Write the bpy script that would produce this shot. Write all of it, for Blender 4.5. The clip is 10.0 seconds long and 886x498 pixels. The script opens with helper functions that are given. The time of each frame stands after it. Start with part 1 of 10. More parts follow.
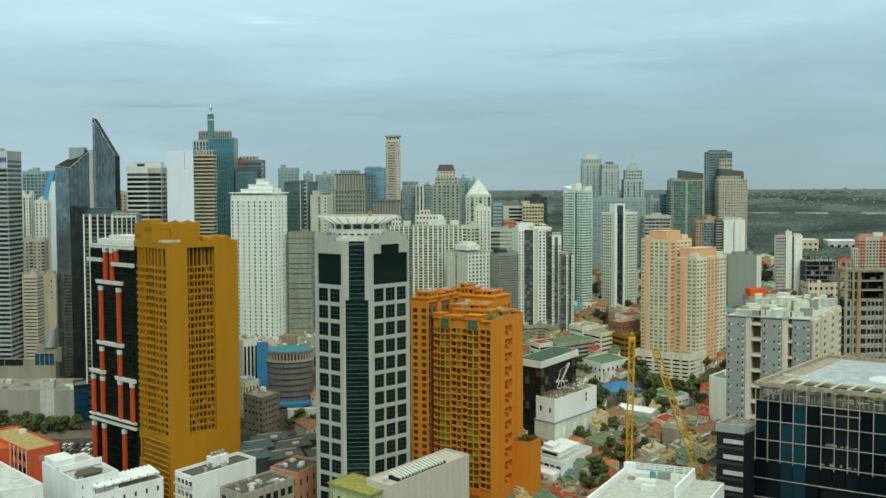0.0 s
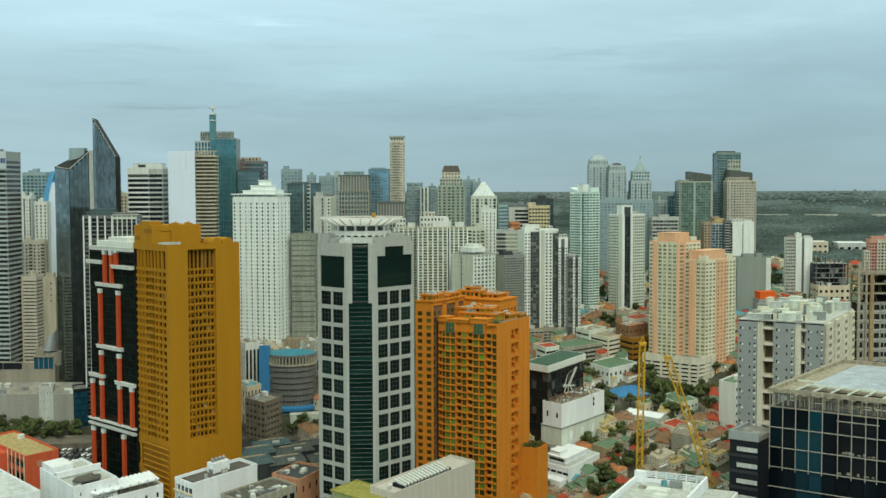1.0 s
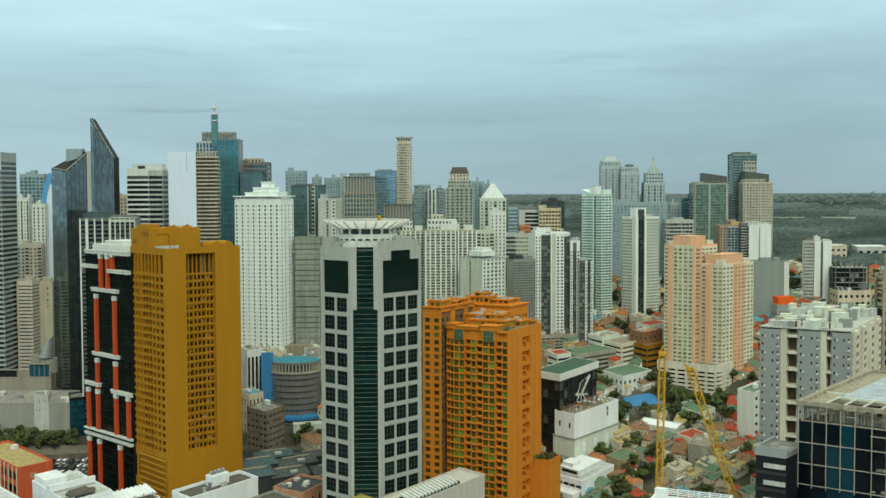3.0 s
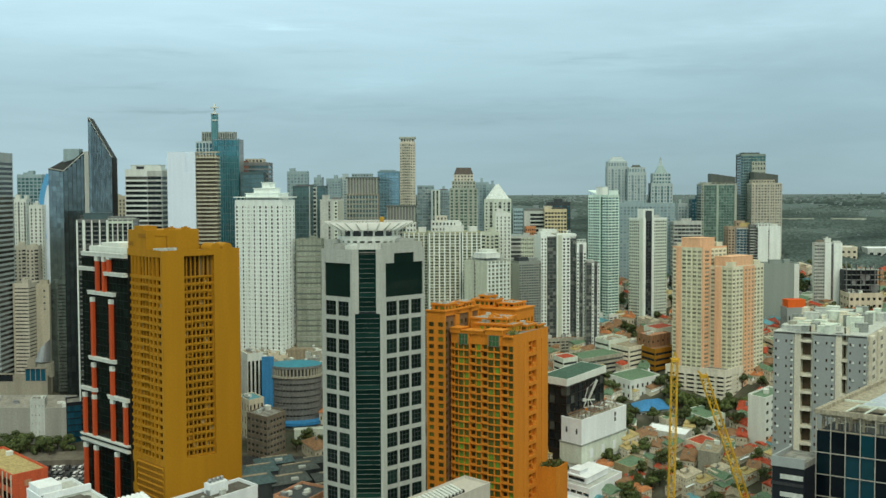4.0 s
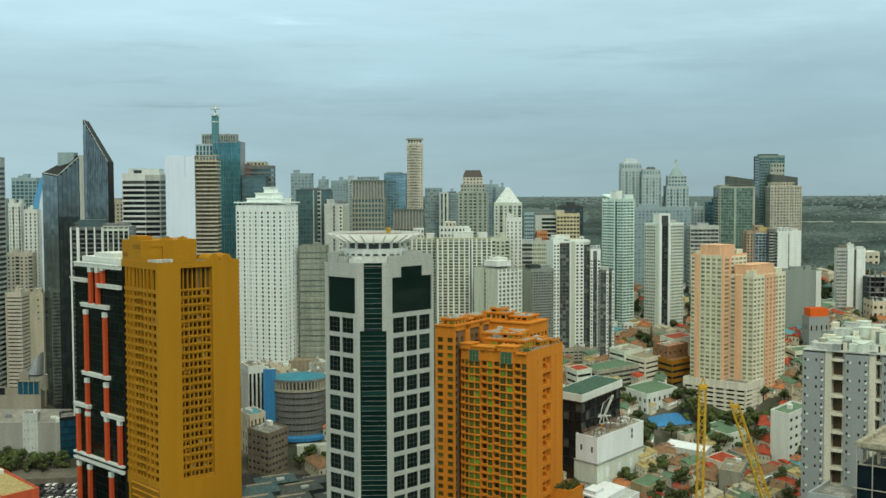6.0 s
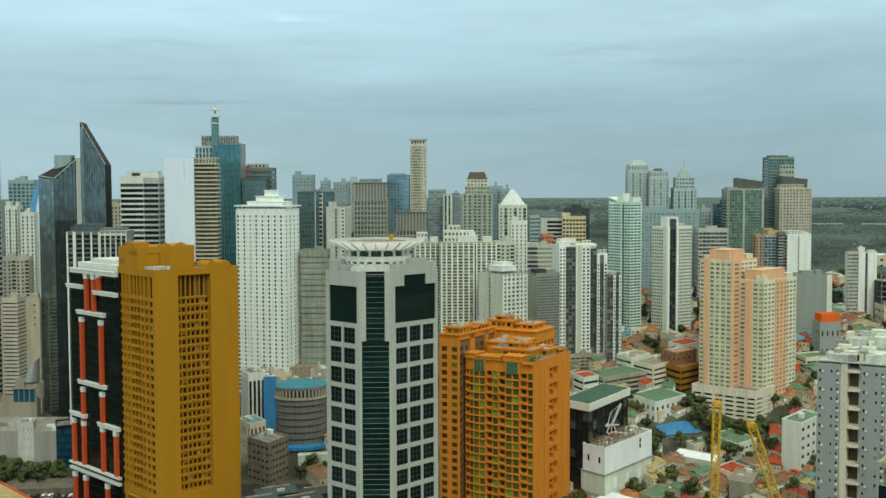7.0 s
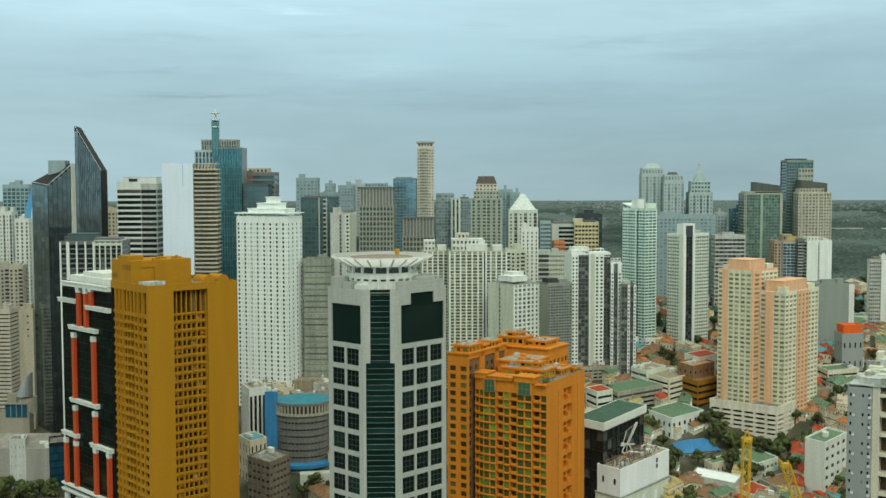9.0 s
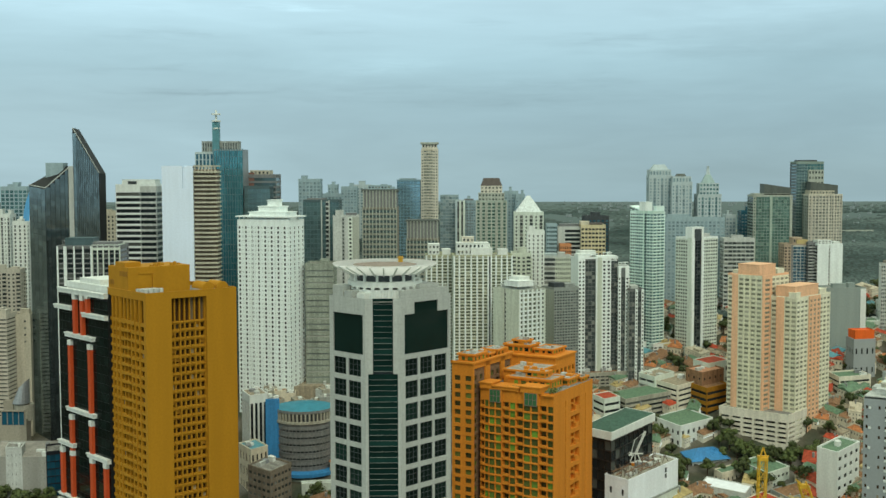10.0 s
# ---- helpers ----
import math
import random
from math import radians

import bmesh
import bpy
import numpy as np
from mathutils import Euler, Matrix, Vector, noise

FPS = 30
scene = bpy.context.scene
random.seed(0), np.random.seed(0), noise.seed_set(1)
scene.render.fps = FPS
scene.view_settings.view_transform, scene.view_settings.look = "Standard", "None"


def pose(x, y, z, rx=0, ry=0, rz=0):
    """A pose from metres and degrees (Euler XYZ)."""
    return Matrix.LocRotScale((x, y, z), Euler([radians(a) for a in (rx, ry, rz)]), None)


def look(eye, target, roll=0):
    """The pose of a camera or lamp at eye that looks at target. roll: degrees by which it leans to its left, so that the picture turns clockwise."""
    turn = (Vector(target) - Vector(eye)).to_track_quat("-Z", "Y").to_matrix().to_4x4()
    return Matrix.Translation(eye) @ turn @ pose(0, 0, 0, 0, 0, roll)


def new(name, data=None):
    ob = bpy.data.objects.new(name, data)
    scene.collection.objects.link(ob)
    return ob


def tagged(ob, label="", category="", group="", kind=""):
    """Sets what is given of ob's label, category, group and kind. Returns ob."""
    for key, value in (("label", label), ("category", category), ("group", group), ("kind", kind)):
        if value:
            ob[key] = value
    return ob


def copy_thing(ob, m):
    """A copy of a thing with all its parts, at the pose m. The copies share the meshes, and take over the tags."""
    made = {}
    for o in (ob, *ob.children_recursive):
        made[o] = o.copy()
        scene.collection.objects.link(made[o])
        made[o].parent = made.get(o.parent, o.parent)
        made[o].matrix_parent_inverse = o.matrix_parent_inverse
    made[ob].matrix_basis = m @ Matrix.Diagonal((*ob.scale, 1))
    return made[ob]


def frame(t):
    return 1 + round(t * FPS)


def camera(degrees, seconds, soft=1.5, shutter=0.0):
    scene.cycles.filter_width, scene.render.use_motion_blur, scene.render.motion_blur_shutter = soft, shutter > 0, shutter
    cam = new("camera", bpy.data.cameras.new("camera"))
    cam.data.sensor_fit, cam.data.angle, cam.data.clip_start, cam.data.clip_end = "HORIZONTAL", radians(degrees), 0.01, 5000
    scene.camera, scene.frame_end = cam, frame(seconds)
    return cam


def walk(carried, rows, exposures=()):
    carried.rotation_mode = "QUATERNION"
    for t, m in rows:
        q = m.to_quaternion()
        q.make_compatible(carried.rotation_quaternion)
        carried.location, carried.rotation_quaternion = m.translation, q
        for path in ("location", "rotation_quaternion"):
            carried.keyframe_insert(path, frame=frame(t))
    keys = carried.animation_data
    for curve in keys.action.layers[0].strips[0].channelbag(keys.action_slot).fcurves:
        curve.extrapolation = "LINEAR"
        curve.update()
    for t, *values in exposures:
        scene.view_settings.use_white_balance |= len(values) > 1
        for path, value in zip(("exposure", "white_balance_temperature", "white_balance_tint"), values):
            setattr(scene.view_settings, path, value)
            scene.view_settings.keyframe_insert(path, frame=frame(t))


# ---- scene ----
cam = camera(42.0, 10.0)
# seconds, eye x, y, z, yaw, pitch, roll
ROWS = [
    (0.0, 0.00, 0.00, 140.00, 0.000, -3.251, 0.200),
    (0.5, -0.21, 4.56, 139.80, 0.107, -3.201, 0.194),
    (1.0, -0.37, 9.21, 139.57, 0.215, -3.151, 0.190),
    (1.5, -0.34, 13.53, 139.29, 0.326, -3.101, 0.191),
    (2.0, -0.32, 18.20, 139.00, 0.435, -3.069, 0.196),
    (2.5, -0.51, 22.96, 138.91, 0.516, -3.033, 0.200),
    (4.0, -1.32, 39.28, 138.87, 0.751, -2.952, 0.200),
    (4.5, -1.69, 45.01, 139.58, 0.829, -2.984, 0.200),
    (5.0, -2.07, 50.71, 140.98, 0.913, -3.062, 0.199),
    (5.5, -2.42, 56.38, 142.67, 0.993, -3.156, 0.196),
    (7.0, -3.38, 73.20, 147.29, 1.230, -3.398, 0.180),
    (7.5, -3.61, 78.61, 148.83, 1.303, -3.471, 0.173),
    (8.0, -4.00, 83.74, 150.28, 1.386, -3.544, 0.163),
    (8.5, -4.18, 89.02, 151.69, 1.477, -3.620, 0.151),
    (9.0, -4.39, 94.09, 153.24, 1.578, -3.706, 0.139),
    (9.5, -4.57, 98.99, 154.64, 1.682, -3.781, 0.126),
    (10.0, -4.77, 104.00, 155.90, 1.788, -3.856, 0.109),
]
walk(cam, [(t, pose(x, y, z, 90 + pitch, roll, yaw)) for t, x, y, z, yaw, pitch, roll in ROWS])

# ---- sky and light ----
world = bpy.data.worlds.new("overcast_sky")
scene.world = world
world.use_nodes = True
wn, wl = world.node_tree.nodes, world.node_tree.links
wn.clear()
w_out = wn.new("ShaderNodeOutputWorld")
w_bg = wn.new("ShaderNodeBackground")
w_bg.inputs["Strength"].default_value = 1.22
wl.new(w_bg.outputs[0], w_out.inputs[0])
w_co = wn.new("ShaderNodeTexCoord")
w_sep = wn.new("ShaderNodeSeparateXYZ")
wl.new(w_co.outputs["Generated"], w_sep.inputs[0])
w_ramp = wn.new("ShaderNodeValToRGB")
w_ramp.color_ramp.elements[0].position, w_ramp.color_ramp.elements[0].color = 0.0, (0.28, 0.40, 0.43, 1)
w_ramp.color_ramp.elements[1].position, w_ramp.color_ramp.elements[1].color = 0.6, (0.70, 0.80, 0.66, 1)
for at, col in ((0.04, (0.285, 0.42, 0.465, 1)), (0.09, (0.33, 0.50, 0.56, 1)), (0.16, (0.44, 0.64, 0.72, 1)), (0.26, (0.58, 0.72, 0.66, 1))):
    el = w_ramp.color_ramp.elements.new(at)
    el.color = col
wl.new(w_sep.outputs["Z"], w_ramp.inputs[0])
# flat layers of cloud: broad banks and thin wisps, drawn out sideways
def cloud_layer(scale, detail, low, high):
    mp = wn.new("ShaderNodeMapping")
    mp.inputs["Scale"].default_value = scale
    wl.new(w_co.outputs["Generated"], mp.inputs[0])
    nz = wn.new("ShaderNodeTexNoise")
    nz.inputs["Scale"].default_value, nz.inputs["Detail"].default_value, nz.inputs["Roughness"].default_value = 1.0, detail, 0.55
    nz.inputs["Distortion"].default_value = 0.6
    wl.new(mp.outputs[0], nz.inputs["Vector"])
    rg = wn.new("ShaderNodeMapRange")
    rg.inputs["From Min"].default_value, rg.inputs["From Max"].default_value = 0.32, 0.68
    rg.inputs["To Min"].default_value, rg.inputs["To Max"].default_value = low, high
    wl.new(nz.outputs["Fac"], rg.inputs["Value"])
    return rg.outputs[0]


def times(a, b):
    mt = wn.new("ShaderNodeMath")
    mt.operation = "MULTIPLY"
    wl.new(a, mt.inputs[0])
    wl.new(b, mt.inputs[1])
    return mt.outputs[0]


def math_node(op, a, b):
    mt = wn.new("ShaderNodeMath")
    mt.operation = op
    for i, v in enumerate((a, b)):
        if isinstance(v, (int, float)):
            mt.inputs[i].default_value = v
        else:
            wl.new(v, mt.inputs[i])
    return mt.outputs[0]


def span(src, a, b, lo, hi):
    rg = wn.new("ShaderNodeMapRange")
    rg.interpolation_type = "SMOOTHSTEP"
    rg.inputs["From Min"].default_value, rg.inputs["From Max"].default_value = a, b
    rg.inputs["To Min"].default_value, rg.inputs["To Max"].default_value = lo, hi
    wl.new(src, rg.inputs["Value"])
    return rg.outputs[0]


banks = cloud_layer((3.2, 3.2, 15.0), 5.0, 0.93, 1.07)
wisps = cloud_layer((8.0, 8.0, 60.0), 6.0, 0.972, 1.028)
# single streaks of cloud: x, z of the direction, half length, half height, lighter or darker
STREAKS = ((-0.165, 0.139, 0.030, 0.0035, 0.13), (-0.135, 0.137, 0.020, 0.0025, 0.10), (-0.062, 0.093, 0.030, 0.0040, 0.09), (-0.100, 0.086, 0.060, 0.0050, 0.06),
           (-0.270, 0.114, 0.055, 0.0050, -0.09), (-0.125, 0.117, 0.045, 0.0045, -0.07), (-0.287, 0.085, 0.035, 0.0025, -0.09), (-0.238, 0.067, 0.065, 0.0022, -0.12),
           (-0.105, 0.071, 0.100, 0.0050, -0.06), (0.065, 0.072, 0.090, 0.0120, -0.06), (0.110, 0.110, 0.065, 0.0060, -0.09), (0.190, 0.100, 0.100, 0.0120, -0.05),
           (0.007, 0.127, 0.020, 0.0040, -0.06), (-0.170, 0.085, 0.030, 0.0030, -0.05), (-0.010, 0.060, 0.250, 0.0030, -0.04), (0.250, 0.130, 0.080, 0.0100, 0.05), (-0.330, 0.135, 0.100, 0.0080, 0.05))
w_y = math_node("MAXIMUM", w_sep.outputs["Y"], 0.05)
drift = cloud_layer((14.0, 14.0, 120.0), 4.0, -1.0, 1.0)
ragged = cloud_layer((26.0, 26.0, 260.0), 5.0, 0.35, 1.5)
sx = math_node("ADD", math_node("DIVIDE", w_sep.outputs["X"], w_y), math_node("MULTIPLY", drift, 0.02))
sz = math_node("ADD", w_sep.outputs["Z"], math_node("MULTIPLY", drift, 0.003))
total = 1.0
for x0, z0, hx, hz, amp in STREAKS:
    qx = math_node("POWER", math_node("ABSOLUTE", math_node("DIVIDE", math_node("SUBTRACT", sx, x0), hx), 0), 2.0)
    qz = math_node("POWER", math_node("ABSOLUTE", math_node("DIVIDE", math_node("SUBTRACT", sz, z0), hz), 0), 2.0)
    bell = math_node("POWER", 2.718, math_node("MULTIPLY", math_node("ADD", qx, qz), -1.0))
    total = math_node("ADD", total, math_node("MULTIPLY", math_node("MULTIPLY", bell, ragged), amp))
w_side = span(w_sep.outputs["X"], -0.4, 0.4, 1.08, 0.92)
w_mul = wn.new("ShaderNodeVectorMath")
w_mul.operation = "SCALE"
# thin pale haze low over the bay side
w_tint = wn.new("ShaderNodeMix")
w_tint.data_type = "RGBA"
wl.new(times(span(w_sep.outputs["X"], -0.38, 0.12, 0.7, 0.0), span(w_sep.outputs["Z"], 0.02, 0.15, 1.0, 0.0)), w_tint.inputs["Factor"])
wl.new(w_ramp.outputs[0], w_tint.inputs["A"])
w_tint.inputs["B"].default_value = (0.315, 0.445, 0.485, 1)
wl.new(w_tint.outputs["Result"], w_mul.inputs[0])
wl.new(times(times(times(banks, wisps), w_side), total), w_mul.inputs["Scale"])
wl.new(w_mul.outputs[0], w_bg.inputs["Color"])

sun = new("sun", bpy.data.lights.new("sun", "SUN"))
sun.data.energy, sun.data.angle, sun.data.color = 1.5, radians(30), (1.0, 0.96, 0.78)
sun.matrix_world = look((170, -260, 620), (0, 300, 0))


# ---- materials ----
def nodes_of(name):
    m = bpy.data.materials.new(name)
    m.use_nodes = True
    return m, m.node_tree.nodes, m.node_tree.links, m.node_tree.nodes["Principled BSDF"]


def paint(name, color, rough=0.8, stain=0.25, size=6.0, metal=0.0, bump=0.15):
    """Painted render, concrete or metal: fine grain, broad patches and streaks that run down the wall."""
    m, n, l, b = nodes_of(name)
    co = n.new("ShaderNodeTexCoord")
    streak = n.new("ShaderNodeMapping")
    streak.inputs["Scale"].default_value = (1.0 / size * 3, 1.0 / size * 3, 0.25 / size)
    l.new(co.outputs["Object"], streak.inputs[0])
    n1 = n.new("ShaderNodeTexNoise")
    n1.inputs["Scale"].default_value, n1.inputs["Detail"].default_value = 1.0, 6.0
    l.new(streak.outputs[0], n1.inputs["Vector"])
    n2 = n.new("ShaderNodeTexNoise")
    n2.inputs["Scale"].default_value, n2.inputs["Detail"].default_value = 1.3, 8.0
    l.new(co.outputs["Object"], n2.inputs["Vector"])
    mix = n.new("ShaderNodeMath")
    mix.operation = "MULTIPLY"
    l.new(n1.outputs["Fac"], mix.inputs[0])
    l.new(n2.outputs["Fac"], mix.inputs[1])
    rng = n.new("ShaderNodeMapRange")
    rng.inputs["From Min"].default_value, rng.inputs["From Max"].default_value = 0.14, 0.36
    rng.inputs["To Min"].default_value, rng.inputs["To Max"].default_value = 1.0 - stain, 1.0 + stain * 0.35
    l.new(mix.outputs[0], rng.inputs["Value"])
    sc = n.new("ShaderNodeVectorMath")
    sc.operation = "SCALE"
    sc.inputs[0].default_value = color[:3]
    l.new(rng.outputs[0], sc.inputs["Scale"])
    l.new(sc.outputs[0], b.inputs["Base Color"])
    b.inputs["Roughness"].default_value, b.inputs["Metallic"].default_value = rough, metal
    b.inputs["Specular IOR Level"].default_value = 0.22 if rough > 0.5 else 0.5
    bp = n.new("ShaderNodeBump")
    bp.inputs["Strength"].default_value, bp.inputs["Distance"].default_value = bump, 0.05
    l.new(n2.outputs["Fac"], bp.inputs["Height"])
    l.new(bp.outputs[0], b.inputs["Normal"])
    return m


def glazing(name, dark, light, rough=0.12, often=0.75, single=False, metal=0.0, spec=0.3):
    """Window glass over dim rooms: each pane its own tone, a few with pale curtains."""
    m, n, l, b = nodes_of(name)
    if single:
        src = n.new("ShaderNodeObjectInfo").outputs["Random"]
    else:
        src = n.new("ShaderNodeNewGeometry").outputs["Random Per Island"]
    rp = n.new("ShaderNodeValToRGB")
    rp.color_ramp.elements[0].position, rp.color_ramp.elements[0].color = 0.0, (*dark, 1)
    rp.color_ramp.elements[1].position, rp.color_ramp.elements[1].color = 1.0, (*light, 1)
    e = rp.color_ramp.elements.new(often)
    e.color = tuple(a * 1.6 for a in dark) + (1,)
    l.new(src, rp.inputs[0])
    co = n.new("ShaderNodeTexCoord")
    ns = n.new("ShaderNodeTexNoise")
    ns.inputs["Scale"].default_value = 0.12
    l.new(co.outputs["Object"], ns.inputs["Vector"])
    mr = n.new("ShaderNodeMapRange")
    mr.inputs["To Min"].default_value, mr.inputs["To Max"].default_value = 0.7, 1.3
    l.new(ns.outputs["Fac"], mr.inputs["Value"])
    sc = n.new("ShaderNodeVectorMath")
    sc.operation = "SCALE"
    l.new(rp.outputs[0], sc.inputs[0])
    l.new(mr.outputs[0], sc.inputs["Scale"])
    l.new(sc.outputs[0], b.inputs["Base Color"])
    b.inputs["Roughness"].default_value, b.inputs["Metallic"].default_value = rough, metal
    b.inputs["Specular IOR Level"].default_value = spec
    bp = n.new("ShaderNodeBump")
    bp.inputs["Strength"].default_value, bp.inputs["Distance"].default_value = 0.06, 0.3
    l.new(ns.outputs["Fac"], bp.inputs["Height"])
    l.new(bp.outputs[0], b.inputs["Normal"])
    return m


def leafage(name, a, c):
    m, n, l, b = nodes_of(name)
    src = n.new("ShaderNodeNewGeometry").outputs["Random Per Island"]
    rp = n.new("ShaderNodeValToRGB")
    rp.color_ramp.elements[0].color, rp.color_ramp.elements[1].color = (*a, 1), (*c, 1)
    l.new(src, rp.inputs[0])
    inf = n.new("ShaderNodeObjectInfo")
    mr = n.new("ShaderNodeMapRange")
    mr.inputs["To Min"].default_value, mr.inputs["To Max"].default_value = 0.65, 1.35
    l.new(inf.outputs["Random"], mr.inputs["Value"])
    sc = n.new("ShaderNodeVectorMath")
    sc.operation = "SCALE"
    l.new(rp.outputs[0], sc.inputs[0])
    l.new(mr.outputs[0], sc.inputs["Scale"])
    l.new(sc.outputs[0], b.inputs["Base Color"])
    b.inputs["Roughness"].default_value = 0.7
    return m


# ---- geometry helpers ----
class Mesh:
    """Collects quads, and becomes one mesh."""

    def __init__(self):
        self.v, self.f = [], []

    def quad(self, a, b, c, d):
        i = len(self.v)
        self.v += [a, b, c, d]
        self.f.append((i, i + 1, i + 2, i + 3))

    def poly(self, pts):
        i = len(self.v)
        self.v += list(pts)
        self.f.append(tuple(range(i, i + len(pts))))

    def box(self, x0, y0, z0, x1, y1, z1):
        i = len(self.v)
        self.v += [(x0, y0, z0), (x1, y0, z0), (x1, y1, z0), (x0, y1, z0), (x0, y0, z1), (x1, y0, z1), (x1, y1, z1), (x0, y1, z1)]
        for q in ((0, 3, 2, 1), (4, 5, 6, 7), (0, 1, 5, 4), (1, 2, 6, 5), (2, 3, 7, 6), (3, 0, 4, 7)):
            self.f.append(tuple(i + k for k in q))

    def prism(self, pts, z0, z1, cap=True):
        """An upright prism over a plan that runs counter-clockwise."""
        i, k = len(self.v), len(pts)
        self.v += [(x, y, z0) for x, y in pts] + [(x, y, z1) for x, y in pts]
        for j in range(k):
            self.f.append((i + j, i + (j + 1) % k, i + k + (j + 1) % k, i + k + j))
        if cap:
            self.f.append(tuple(i + k + j for j in range(k)))
            self.f.append(tuple(i + k - 1 - j for j in range(k)))

    def frustum(self, low, high):
        """Between two rings of as many points."""
        i, k = len(self.v), len(low)
        self.v += list(low) + list(high)
        for j in range(k):
            self.f.append((i + j, i + (j + 1) % k, i + k + (j + 1) % k, i + k + j))
        self.f.append(tuple(i + k + j for j in range(k)))
        self.f.append(tuple(i + k - 1 - j for j in range(k)))

    def rim(self, x0, y0, x1, y1, t, z0, z1):
        """A rectangular kerb, all in one piece."""
        o, i = [(x0, y0), (x1, y0), (x1, y1), (x0, y1)], [(x0 + t, y0 + t), (x1 - t, y0 + t), (x1 - t, y1 - t), (x0 + t, y1 - t)]
        n = len(self.v)
        self.v += [(*p, z0) for p in o] + [(*p, z1) for p in o] + [(*p, z1) for p in i] + [(*p, z0) for p in i]
        for j in range(4):
            k = (j + 1) % 4
            for a, b in ((0, 4), (4, 8), (8, 12), (12, 0)):
                self.f.append((n + a + j, n + a + k, n + b + k, n + b + j))

    def bar(self, p, q, r):
        """A square bar from p to q."""
        p, q = Vector(p), Vector(q)
        w = (q - p).normalized()
        s = w.cross(Vector((0, 0, 1)))
        s = (Vector((1, 0, 0)) if s.length < 0.01 else s.normalized()) * r
        t = w.cross(s).normalized() * r
        low = [tuple(p + a) for a in (s + t, t - s, -s - t, s - t)]
        high = [tuple(q + a) for a in (s + t, t - s, -s - t, s - t)]
        self.frustum(low, high)

    def data(self, name, *mats):
        me = bpy.data.meshes.new(name)
        me.from_pydata(self.v, [], self.f)
        for m in mats:
            me.materials.append(m)
        return me


def part(name, mesh, mat, parent, label="", kind=""):
    me = mesh.data(name, mat) if isinstance(mesh, Mesh) else mesh
    ob = new(name, me)
    ob.parent = parent
    if label or kind:
        tagged(ob, label, kind=kind)
    return ob


def thing(name, m, label, category, group="", kind=""):
    ob = new(name)
    ob.matrix_world = m
    return tagged(ob, label, category, group, kind)


def ring(r, k, cx=0.0, cy=0.0, turn=0.0):
    return [(cx + r * math.cos(turn + 2 * math.pi * j / k), cy + r * math.sin(turn + 2 * math.pi * j / k)) for j in range(k)]


def ground_z(y):
    """Level near by, tilted up to a crest to fit the camera's view, falling away behind it."""
    if y < 497:
        return 0.0
    if y < 527:
        return 0.348 * (y - 497) ** 2 / 60
    if y < 880:
        return 0.348 * (y - 512)
    if y < 920:
        return 128.06 + 0.348 * (y - 880) - 0.0048 * (y - 880) ** 2
    return 134.3 - 0.031 * (y - 920)


